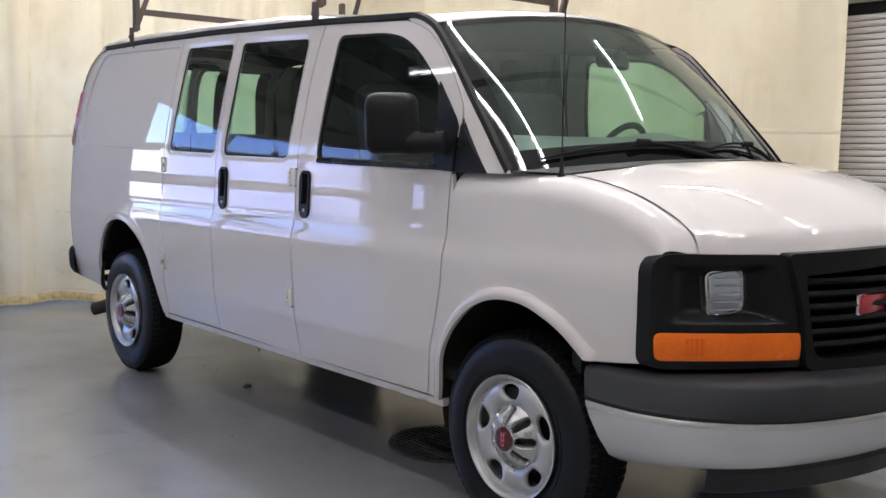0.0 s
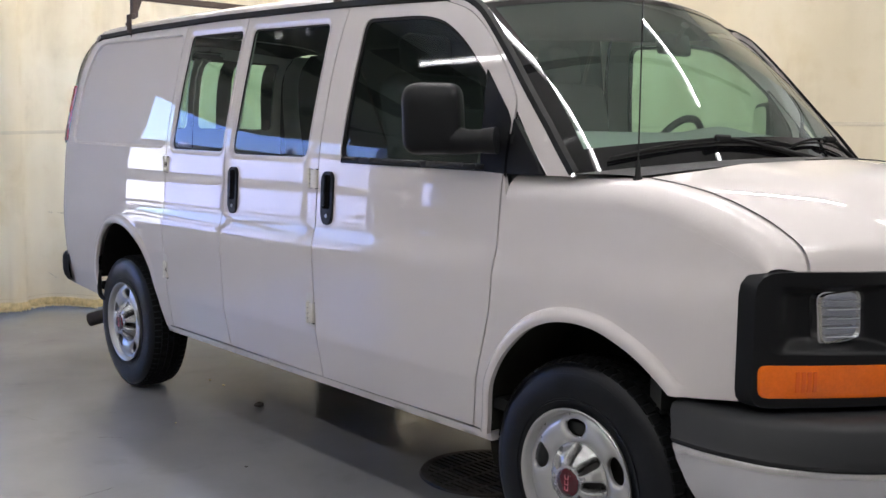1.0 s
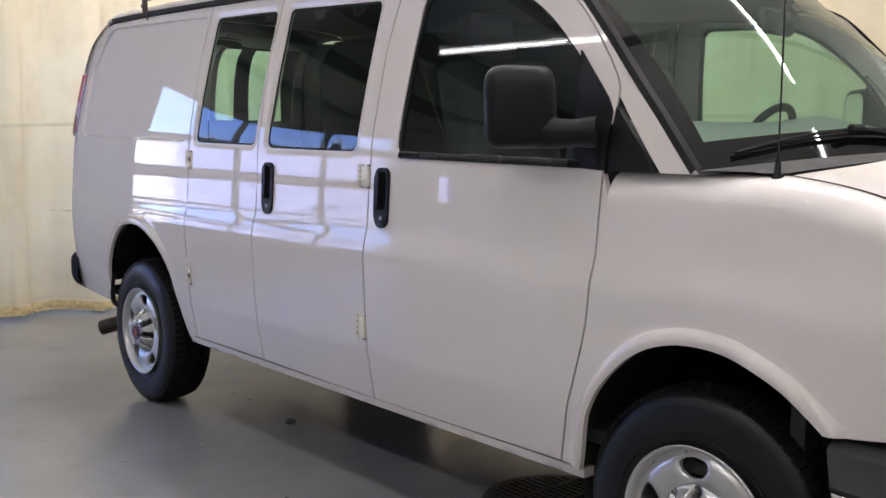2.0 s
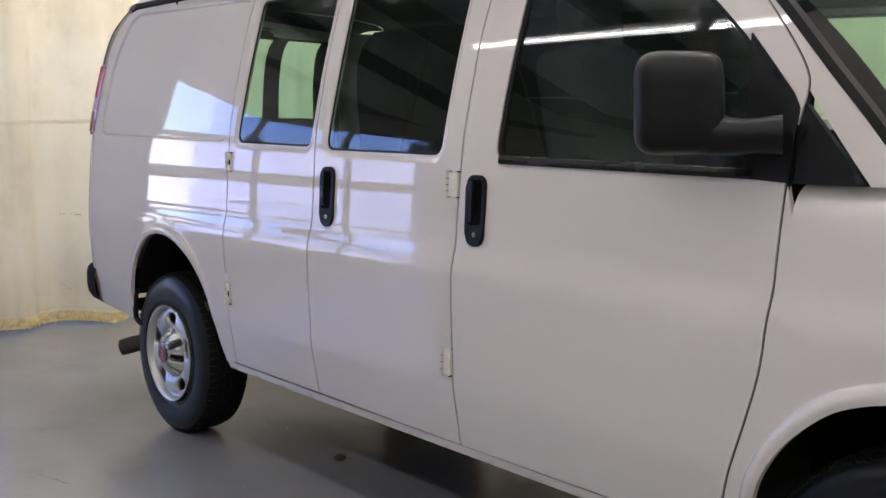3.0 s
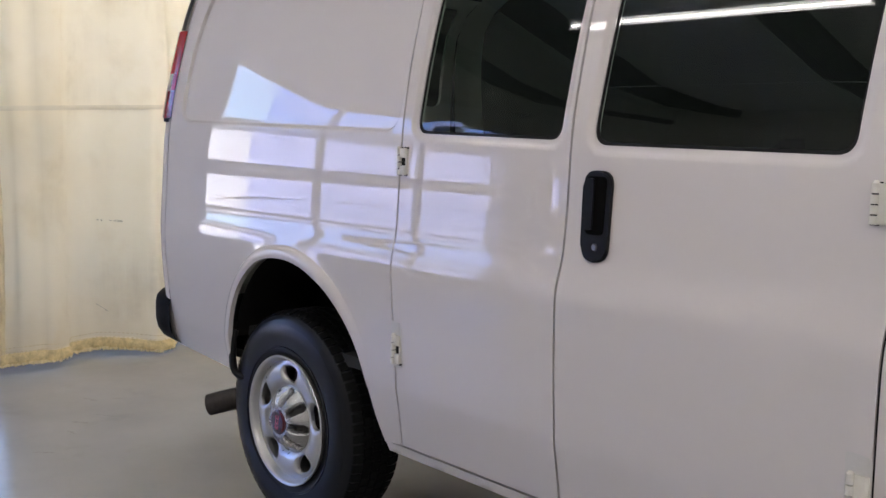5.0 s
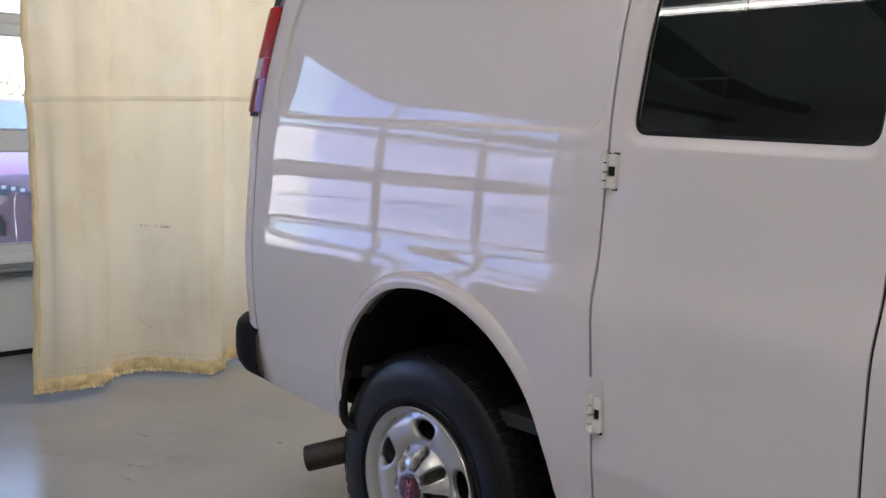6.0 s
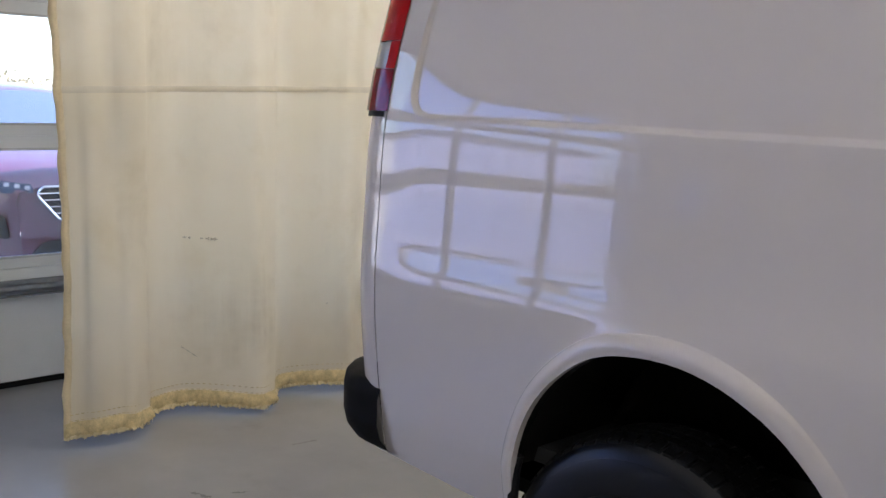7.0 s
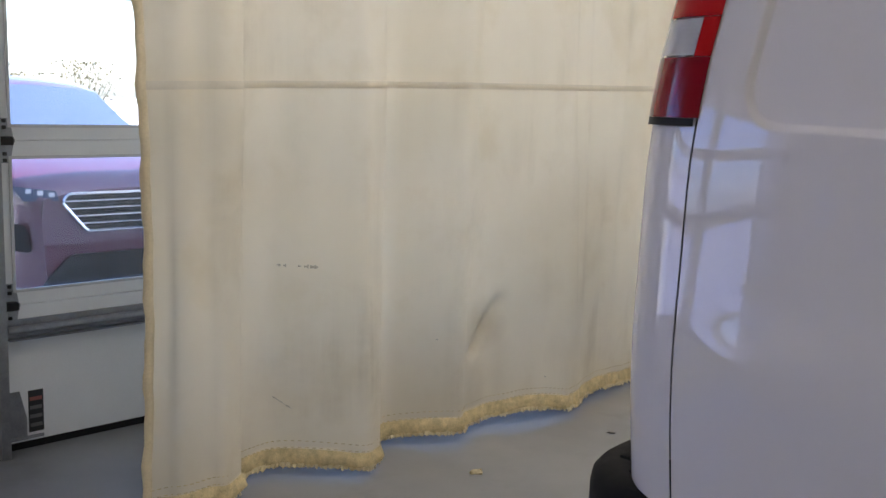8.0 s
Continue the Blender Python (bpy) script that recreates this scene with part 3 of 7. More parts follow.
# torsion shafts with springs above the garage doors, a steel girt over them and a thin conduit
for y0, y1 in (DOOR_A, DOOR_B):
    ym = (y0 + y1) / 2
    shaft = thing("torsion_shaft", "dark steel door shaft with two coil springs and cable drums", "door shaft", "door shafts", at=(-3.66, ym, 2.93))
    bm = bmesh.new()
    tube(bm, [(0, y0 - ym - 0.12, 0), (0, y1 - ym + 0.12, 0)], 0.014, 8)
    part("rod", bm, M_BEAM, shaft, smooth=True)
    for a in (-0.95, 0.12):
        bm = bmesh.new()
        tube(bm, [(0.045 * math.cos(q * 0.7), a + 0.83 * q / 190, 0.045 * math.sin(q * 0.7)) for q in range(191)], 0.006, 5)
        part("spring", bm, M_BEAM, shaft, "dark coil spring", smooth=True)
    for y in (y0 - ym - 0.05, y1 - ym + 0.05):
        bm = bmesh.new()
        lathe(bm, [(0.014, -0.03), (0.062, -0.03), (0.055, -0.02), (0.055, 0.02), (0.062, 0.03), (0.014, 0.03)], 20, centre=(0, y, 0))
        part("cable_drum", bm, M_GALV, shaft, smooth=True)
    for y in (y0 - ym - 0.10, 0.0, y1 - ym + 0.10):
        box("bracket", (-0.14, y - 0.03, -0.05), (0.02, y + 0.03, 0.05), M_BEAM, shaft)
bm = bmesh.new()
add_box(bm, (WX1, SY, 3.36), (WX1 + 0.012, NY - 0.02, 3.50))
add_box(bm, (WX1 + 0.012, SY, 3.36), (WX1 + 0.09, NY - 0.02, 3.368))
add_box(bm, (WX1 + 0.012, SY, 3.492), (WX1 + 0.09, NY - 0.02, 3.50))
tagged(part("wall_girt", bm, M_BEAM), "dark steel channel along the wall above the doors", "beam", kind="structure")
bm = bmesh.new()
tube(bm, [(WX1 + 0.02, -5.90, 3.60), (EX - 0.02, -5.90, 3.60)], 0.012, 8)
tagged(part("conduit", bm, M_DOORWHITE, smooth=True), "thin pale conduit under the ceiling beams", "conduit", kind="structure")

# beams and lamps under the ceiling
for k in range(7):
    x = -3.0 + 2.1 * k
    bm = bmesh.new()
    add_box(bm, (x - 0.05, SY, HZ - 0.26), (x + 0.05, NY, HZ - 0.245))
    add_box(bm, (x - 0.05, SY, HZ - 0.015), (x + 0.05, NY, HZ - 0.002))
    add_box(bm, (x - 0.006, SY, HZ - 0.245), (x + 0.006, NY, HZ - 0.015))
    tagged(part("ceiling_beam", bm, M_BEAM), "dark steel I-beam under the ceiling", "beam", "ceiling beams", "structure")
for y, x, ln, spread, watts in TUBES:
    lamp = thing("ceiling_lamp", "suspended white fluorescent strip lamp, switched on", "lamp", "strip lamps", at=(x, y, TUBE_Z))
    bm = bmesh.new()
    for s in sorted({-spread / 2, spread / 2}):
        add_box(bm, (-ln / 2, s - 0.018, 0.045), (ln / 2, s + 0.018, 0.085), 0.004, 1)
    for s in (-ln / 2 + 0.3, ln / 2 - 0.3):
        add_box(bm, (s - 0.02, -0.018 - spread / 2, 0.085), (s + 0.02, 0.018 + spread / 2, 0.10))
    part("housing", bm, M_DOORWHITE, lamp)
    for s in sorted({-spread / 2, spread / 2}):
        bm = bmesh.new()
        tube(bm, [(-ln / 2 + 0.03, s, 0.02), (ln / 2 - 0.03, s, 0.02)], 0.012, 8)
        part("tube", bm, M_TUBE, lamp, "glowing fluorescent tube", smooth=True)
    for s in (-ln / 2 + 0.3, ln / 2 - 0.3):
        bm = bmesh.new()
        tube(bm, [(s, 0, 0.10), (s, 0, HZ - TUBE_Z)], 0.004, 6)
        part("suspension_rod", bm, M_GALV, lamp)
    offsets = sorted({-spread / 2, spread / 2})
    for s in offsets:
        data = bpy.data.lights.new("strip_light", "AREA")
        data.shape, data.size, data.size_y, data.energy, data.color = "RECTANGLE", ln, 0.020, 0.82 * watts / len(offsets), (1.0, 0.96, 0.96)
        new("strip_light", data).matrix_world = pose(x, y + s, TUBE_Z - 0.004)

# ---------------------------------------------------------------- curtain
HEM_Y = [-1.05, -0.90, -0.73, -0.57, -0.41, -0.12, 0.13, 0.39, 0.62, 1.03, 1.42, 1.75, 2.15, 2.55, 2.85]
HEM_X = [-2.73, -2.68, -2.63, -2.87, -2.88, -2.63, -2.87, -2.69, -2.77, -2.64, -2.74, -2.75, -2.66, -2.74, -2.70]


def curtain_line(s):
    """Plan of the hanging curtain: along the garage door, round the corner, along the north wall."""
    if s < 3.85:
        y = -1.01 + s * 1.0026
        x = float(np.interp(y, HEM_Y, HEM_X))
        return x, y
    s -= 3.85
    x = -2.70 + s
    return x, 2.85 + 0.045 * math.sin(5.1 * s) + 0.03 * math.sin(2.3 * s + 1) + 0.015 * math.sin(11.7 * s)


CURTAIN_LEN = 3.85 + 5.20
SS = np.arange(0, CURTAIN_LEN + 0.001, 0.02)
LINE = np.array([curtain_line(s) for s in SS])
for _ in range(6):                       # soften the folds
    LINE[1:-1] = 0.25 * LINE[:-2] + 0.5 * LINE[1:-1] + 0.25 * LINE[2:]
MEAN = LINE.copy()
for _ in range(900):
    MEAN[1:-1] = 0.25 * MEAN[:-2] + 0.5 * MEAN[1:-1] + 0.25 * MEAN[2:]


def hem_z(s):
    return 0.032 + 0.012 * math.sin(4.3 * s + 0.6) + 0.010 * math.sin(11 * s)


# standing folds of the cloth: place along it, half breadth, how far it stands out
FOLDS = [(-0.90, 0.050, 0.020), (-0.80, 0.060, -0.030), (-0.665, 0.040, 0.034), (-0.36, 0.10, -0.012), (-0.02, 0.045, 0.026), (0.10, 0.07, -0.018), (0.40, 0.035, 0.022), (0.50, 0.05, -0.018),
         (0.74, 0.06, 0.016), (0.93, 0.05, -0.014), (1.03, 0.03, 0.016), (1.25, 0.07, -0.016), (1.48, 0.05, 0.018), (1.70, 0.06, -0.016), (1.95, 0.05, 0.018), (2.30, 0.07, -0.016), (2.60, 0.05, 0.016)]


def curtain_point(i, z):
    k = 1.08 - 0.38 * min(1, z / 2.6)
    p = MEAN[i] + (LINE[i] - MEAN[i]) * k
    s = SS[i]
    wob = 0.006 * noise.noise((s * 2.2, z * 1.3, 0.4)) + (0.055 * noise.noise((s * 3.1, z * 0.22, 7.7)) + 0.020 * noise.noise((s * 7.3, z * 0.35, 1.7))) * float(smooth01((z - 0.15) / 0.9)) + 0.004 * noise.noise((s * 7.0, z * 2.8, 3.4))
    d = LINE[min(i + 1, len(SS) - 1)] - LINE[max(i - 1, 0)]
    d = d / (np.hypot(*d) + 1e-9)
    if s < 3.8:                          # one slanting wrinkle and one long vertical crease
        y = p[1]
        a = ((y - 0.50) * 0.597 + (z - 0.326) * 0.802)
        b = (y - 0.50) * 0.802 - (z - 0.326) * 0.597
        wob += 0.055 * math.exp(-(b / 0.020) ** 2) * float(smooth01(a / 0.06)) * float(smooth01((0.36 - a) / 0.12))
        wob -= 0.010 * math.exp(-((y - 1.10 + 0.07 * (z - 0.4)) / 0.014) ** 2) * float(smooth01((z - 0.3) / 0.1)) * float(smooth01((1.22 - z) / 0.1))
        for y0, wide, out in FOLDS:
            u = (y - y0 - 0.02 * math.sin(1.9 * z + 7 * y0)) / wide
            wob -= out * math.exp(-u * u) * (1 if u > 0 else math.exp(-0.8 * u * u)) * (0.75 + 0.25 * float(smooth01(z / 1.4)))
    sway = 0.018 * math.sin(z * 2.1) if s < 0.1 else 0.0
    return (p[0] - d[1] * wob, p[1] + d[0] * wob + sway, z)


curtain = thing("curtain", "cream tarpaulin curtain with a yellowed ragged hem, hanging in folds", "curtain", at=(-2.9, 0.5, 0.0))
ZS = np.concatenate([[0.0], np.linspace(0.062, 3.3, 110)])
verts, faces = [], []
for i, s in enumerate(SS):
    for z in ZS:
        verts.append(curtain_point(i, hem_z(s) + z if z < 0.07 else max(z, hem_z(s) + 0.062)))
nz = len(ZS)
for i in range(len(SS) - 1):
    for k in range(1, nz - 1):
        faces.append((i * nz + k, (i + 1) * nz + k, (i + 1) * nz + k + 1, i * nz + k + 1))
local(curtain, mk("sheet", verts, faces, M_CURTAIN))
M_FRINGE = mat("pale_fringe", (0.72, 0.61, 0.37), 0.85, vary=0.15, scale=40, bump=0.1)
# hem with a frayed lower edge
rng = random.Random(4)
verts, faces = [], []
for i, s in enumerate(SS):
    x, y, z = curtain_point(i, hem_z(s))
    d = LINE[min(i + 1, len(SS) - 1)] - LINE[max(i - 1, 0)]
    d = d / (np.hypot(*d) + 1e-9)
    nx, ny = d[1], -d[0]
    fray = rng.uniform(-0.014, 0.010)
    puff = rng.uniform(0.002, 0.009) + 0.017 * max(0.0, math.sin(s * 58 + 3 * math.sin(s * 9)))
    for h, off in ((0.012 + fray * 0.3, 0.003), (0.030, puff), (0.050, puff * 0.7), (0.068, 0.004), (0.074, 0.0015)):
        verts.append((x + nx * off, y + ny * off, z + h))
for i in range(len(SS) - 1):
    for k in range(4):
        faces.append((i * 5 + k, (i + 1) * 5 + k, (i + 1) * 5 + k + 1, i * 5 + k + 1))
local(curtain, mk("hem", verts, faces, M_HEM, label="yellowed frayed hem"))
# pale ruffled fringe below the hem
rng = random.Random(9)
verts, faces = [], []
s = 0.0
while s < 4.2:
    i = min(len(SS) - 2, int(s / 0.02))
    x, y, z = curtain_point(i, hem_z(s))
    d = LINE[i + 1] - LINE[i]
    d = d / (np.hypot(*d) + 1e-9)
    w, drop = rng.uniform(0.008, 0.022), rng.uniform(0.012, 0.022)
    f = s - SS[i]
    x, y = x + d[0] * f, y + d[1] * f
    k = len(verts)
    for u, h, off in ((0, 0.020, 0.004), (w, 0.020, 0.004), (w * 1.1, 0.018 - drop * 0.6, rng.uniform(0.004, 0.016)), (w * rng.uniform(0.3, 0.8), 0.016 - drop, rng.uniform(0.0, 0.012)), (-w * 0.1, 0.018 - drop * 0.6, rng.uniform(0.004, 0.016))):
        verts.append((x + d[0] * u + d[1] * off, y + d[1] * u - d[0] * off, max(0.002, z + h)))
    faces.append((k, k + 1, k + 2, k + 3, k + 4))
    s += w * rng.uniform(0.7, 1.0)
tagged(local(curtain, mk("fringe", verts, faces, M_FRINGE, label="pale ruffled fringe", smooth=False)), kind="stuff")
# two stitch lines along the hem
for up in (0.078, 0.104):
    verts, faces = [], []
    for i in range(0, 205):
        d = LINE[i + 1] - LINE[i]
        d = d / (np.hypot(*d) + 1e-9)
        for u, h in ((0.0, -0.0018), (0.013, -0.0018), (0.013, 0.0018), (0.0, 0.0018)):
            p = curtain_point(i, hem_z(SS[i]) + up + h)
            verts.append((p[0] + d[0] * u + d[1] * 0.0035, p[1] + d[1] * u - d[0] * 0.0035, p[2]))
        faces.append((4 * i, 4 * i + 1, 4 * i + 2, 4 * i + 3))
    tagged(local(curtain, mk("stitching", verts, faces, M_HEM, label="brown stitch line", smooth=False)), kind="stuff")
# the horizontal seam, and the edge binding
verts, faces = [], []
for i, s in enumerate(SS):
    d = LINE[min(i + 1, len(SS) - 1)] - LINE[max(i - 1, 0)]
    d = d / (np.hypot(*d) + 1e-9)
    sag = 1.437 + 0.028 * min(s, 3.85) + 0.006 * math.sin(1.7 * s)
    for h, off in ((-0.0130, 0.0004), (-0.0115, 0.0012), (0.0115, 0.0012), (0.0130, 0.0004)):
        p = curtain_point(i, sag + h)
        verts.append((p[0] + d[1] * off, p[1] - d[0] * off, p[2]))
for i in range(len(SS) - 1):
    for k in range(3):
        faces.append((i * 4 + k, (i + 1) * 4 + k, (i + 1) * 4 + k + 1, i * 4 + k + 1))
M_SEAMBAND = mat("seam_band", (0.70, 0.625, 0.475), 0.85, vary=0.06, scale=12, bump=0.1)
local(curtain, mk("seam", verts, faces, M_SEAMBAND, label="stitched horizontal seam"))
verts, faces = [], []
rows = np.linspace(0.05, 3.3, 90)
for z in rows:
    for q, off in ((0, 0.0015), (0, 0.0045), (1, 0.0045), (1, 0.0012)):
        p = curtain_point(q, z)
        wave = 0.004 * math.sin(z * 21) + 0.003 * math.sin(z * 47)
        verts.append((p[0] + off, p[1] + (0.004 if q else -0.004) + wave * (1 - q * 0.6), p[2]))
for k in range(len(rows) - 1):
    for q in range(3):
        faces.append((4 * k + q, 4 * k + q + 1, 4 * k + q + 5, 4 * k + q + 4))
local(curtain, mk("edge_binding", verts, faces, M_YELLOW, label="yellowed stitched edge"))
# marks on the cloth
def cloth_mark(y0, z0, y1, z1, width, seed, label):
    """A thin ragged smear lying on the sheet."""
    rng = random.Random(seed)
    verts, faces = [], []
    n = 14
    for k in range(n + 1):
        t = k / n
        y, z = y0 + (y1 - y0) * t, z0 + (z1 - z0) * t
        w = width * rng.uniform(0.15, 1.0) * (1 if 0 < k < n else 0.1)
        ax, az = (0, 1) if abs(y1 - y0) > abs(z1 - z0) else (1, 0)
        for q in (-w, w):
            i = int(np.argmin(np.abs(SS - (y + q * ax + 1.01) / 1.0026)))
            p = Vector(curtain_point(i, z + q * az))
            verts.append((p.x + 0.003, y + q * ax + rng.uniform(-0.001, 0.001), p.z))
        if k:
            faces.append((2 * k - 2, 2 * k - 1, 2 * k + 1, 2 * k))
    local(curtain, mk("mark", verts, faces, M_CLOTHMARK, label=label))


M_CLOTHMARK = mat("cloth_smudge", (0.50, 0.44, 0.32), 0.9, vary=0.5, scale=90, bump=0.0)
cloth_mark(-0.690, 0.782, -0.687, 0.898, 0.0045, 11, "dark vertical scratch")
cloth_mark(-0.401, 0.812, -0.372, 0.809, 0.007, 12, "dark smudge")
cloth_mark(-0.345, 0.808, -0.278, 0.803, 0.008, 13, "dark smudge")
cloth_mark(-0.405, 0.315, -0.342, 0.262, 0.003, 14, "faint scuff")
cloth_mark(0.30, 0.452, 0.31, 0.452, 0.004, 15, "dark spot")
cloth_mark(0.93, 0.20, 0.94, 0.20, 0.005, 16, "dark spot")
bm = bmesh.new()
tube(bm, [(MEAN[i][0], MEAN[i][1], 3.33) for i in range(0, len(SS), 12)], 0.02, 8)
local(curtain, part("rail", bm, M_GALV, label="galvanised hanging rail", smooth=True))

# ---------------------------------------------------------------- floor drain
DX, DY, DR = 2.40, -0.335, 0.300
drain = thing("floor_drain", "round slotted cast-iron drain grate set in the floor", "drain", at=(DX, DY, 0))
bm = bmesh.new()
ring = [(DR - 0.03, 0.0025), (DR - 0.03, 0.010), (DR, 0.010), (DR + 0.006, 0.001)]
for a in range(64):
    t0, t1 = 2 * math.pi * a / 64, 2 * math.pi * (a + 1) / 64
    for (r0, h0), (r1, h1) in zip(ring, ring[1:]):
        bm.faces.new([bm.verts.new((r * math.cos(t), r * math.sin(t), h)) for r, h, t in ((r0, h0, t0), (r0, h0, t1), (r1, h1, t1), (r1, h1, t0))])
bmesh.ops.remove_doubles(bm, verts=bm.verts, dist=1e-5)
part("rim", bm, M_IRON, drain)
# black disc just above the floor paints the darkness below the grate
bm = bmesh.new()
bmesh.ops.create_circle(bm, cap_ends=True, segments=48, radius=DR - 0.02, matrix=Matrix.Translation((0, 0, 0.002)))
part("pit_shade", bm, M_RECESS_SHADE, drain)
for k in range(-8, 9):
    o = k * 0.031
    half = math.sqrt(max(0, (DR - 0.028) ** 2 - o * o))
    if half > 0.04:
        box("grate_bar", (-half, o - 0.0085, 0.003), (half, o + 0.0085, 0.010), M_IRON, drain)
for o in (-0.13, 0.0, 0.13):
    half = math.sqrt((DR - 0.028) ** 2 - o * o)
    box("cross_bar", (o - 0.010, -half, 0.0035), (o + 0.010, half, 0.0105), M_IRON, drain)

# ---------------------------------------------------------------- van: body shape
from mathutils.geometry import delaunay_2d_cdt

SIDE_Z = [0.20, 0.36, 0.575, 0.60, 0.80, 0.930, 0.958, 0.985, 1.010, 1.035, 1.06, 1.11, 1.167, 1.21, 1.261, 1.32, 1.36, 1.90, 1.95, 2.05]
SIDE_Y = [0.880, 0.919, 0.9670, 0.9740, 0.990, 0.9995, 0.9996, 0.9956, 0.9892, 0.9832, 0.9806, 0.9788, 0.9765, 0.9745, 0.9717, 0.9672, 0.962, 0.861, 0.845, 0.795]
PROF_Z = np.arange(0.2, 2.05, 0.002)
PROF_Y = np.interp(PROF_Z, SIDE_Z, SIDE_Y)
kern = np.exp(-0.5 * (np.arange(-20, 21) / 6.0) ** 2)
kern /= kern.sum()
PROF_Y = np.convolve(np.pad(PROF_Y, 20, mode="edge"), kern, "valid")
soft = np.exp(-0.5 * (np.arange(-150, 151) / 50.0) ** 2)
PROF_SOFT = np.convolve(np.pad(PROF_Y, 150, mode="reflect", reflect_type="odd"), soft / soft.sum(), "valid")

ARCH_R = [(-0.345, 0.47), (-0.340, 0.60), (-0.300, 0.715), (-0.225, 0.81), (-0.11, 0.885), (0.03, 0.908), (0.15, 0.895), (0.26, 0.850), (0.345, 0.78), (0.405, 0.70), (0.448, 0.60), (0.472, 0.50), (0.500, 0.425)]
ARCH_F = [(3.035, 0.425), (3.052, 0.48), (3.085, 0.60), (3.145, 0.70), (3.245, 0.79), (3.335, 0.832), (3.431, 0.850), (3.535, 0.845), (3.625, 0.817), (3.70, 0.782), (3.765, 0.735), (3.80, 0.705)]


def curve(pts, n=6):
    """A smooth line through the points."""
    p = [np.array(q, float) for q in pts]
    out = []
    for i in range(len(p) - 1):
        a, b, c, d = p[max(i - 1, 0)], p[i], p[i + 1], p[min(i + 2, len(p) - 1)]
        for k in range(n):
            t = k / n
            out.append(tuple(0.5 * (2 * b + (c - a) * t + (2 * a - 5 * b + 4 * c - d) * t * t + (3 * b - a - 3 * c + d) * t ** 3)))
    out.append(tuple(p[-1]))
    return out


ARCH_R, ARCH_F = curve([(x * 1.012, z + 0.008 * max(0.0, (z - 0.5) / 0.4)) for x, z in ARCH_R], 4), curve(ARCH_F, 4)
POCKET = round_poly([(-0.768, 1.338), (0.572, 1.318), (0.618, 1.862), (-0.500, 1.890), (-0.600, 1.840), (-0.735, 1.640)], [0.085, 0.06, 0.05, 0.05, 0.10, 0.2], 8)
WIN_REAR = round_poly([(0.660, 1.314), (1.196, 1.306), (1.204, 1.570), (1.238, 1.836), (0.708, 1.849), (0.664, 1.560)], [0.035, 0.035, 0.3, 0.03, 0.03, 0.3])
WIN_CARGO = round_poly([(1.297, 1.298), (1.928, 1.293), (1.938, 1.550), (1.966, 1.810), (1.338, 1.834), (1.307, 1.550)], [0.04, 0.04, 0.3, 0.03, 0.03, 0.3])
WIN_DOOR = round_poly([(2.176, 1.288), (3.083, 1.272), (3.078, 1.42), (2.985, 1.555), (2.815, 1.705), (2.650, 1.788), (2.220, 1.806), (2.182, 1.520)], [0.04, 0.01, 0.04, 0.06, 0.14, 0.16, 0.045, 0.3])


def drip_z(x):
    return np.interp(x, [-0.8, -0.6, 0.03, 1.0, 2.06, 2.77], [1.925, 1.932, 1.930, 1.912, 1.876, 1.842])


def rear_shift(z):
    """How far the rear edge leans forward at a height."""
    return -np.interp(z, [0.5, 0.7, 0.95, 1.25, 1.45, 1.7], [0.0, 0.003, 0.013, 0.020, 0.016, 0.0]) + np.interp(z, [1.28, 1.38, 1.45, 1.55, 1.65, 1.72, 1.78, 1.83, 1.87, 1.90, 1.93], [0, 0.002, 0.006, 0.013, 0.023, 0.037, 0.062, 0.100, 0.165, 0.225, 0.29])


def half_width(x, z, detail=True, at=None):
    x, z = np.asarray(x, float), np.asarray(z, float)
    # the feature line dies out towards the rear corner
    keep = smooth01(((x if at is None else at) + 0.84) / 0.16)
    w = np.interp(z, PROF_Z, PROF_Y) * keep + np.interp(z, PROF_Z, PROF_SOFT) * (1 - keep)
    w = w - np.where(x < 1.3, (x - 1.3) ** 2 / 320, (x - 1.3) ** 2 / 600)
    w = w - 0.36 * np.maximum(0, x - 3.66) ** 2
    if detail:
        for arch, gain in ((ARCH_R, 0.024), (ARCH_F, 0.024)):
            near = (x > arch[0][0] - 0.15) & (x < arch[-1][0] + 0.15) & (z < 1.06)
            if near.any():
                d = line_dist(x[near], z[near], arch)
                lip = np.sqrt(np.maximum(0.0, 1 - ((d - 0.013) / 0.027) ** 2)) * 0.72 + 0.28 * np.exp(-((d - 0.016) / 0.026) ** 2)
                fade = 1.0 if arch is ARCH_F else np.clip((0.46 - x[near]) / 0.22, 0.0, 1)
                w[near] += gain * lip * fade
        near = (x < 0.75) & (z > 1.25)
        if near.any():
            d = line_dist(x[near], z[near], POCKET, True) * np.where(inside(x[near], z[near], POCKET), 1, -1)
            w[near] -= 0.012 * smooth01((d + 0.006) / 0.013)
        for win in (WIN_REAR, WIN_CARGO):
            near = (x > win[0][0] - 0.2) & (x < win[0][0] + 0.9) & (z > 1.2)
            if near.any():
                d = line_dist(x[near], z[near], win, True)
                w[near] -= 0.007 * (1 - smooth01((d - 0.004) / 0.020))
    return w


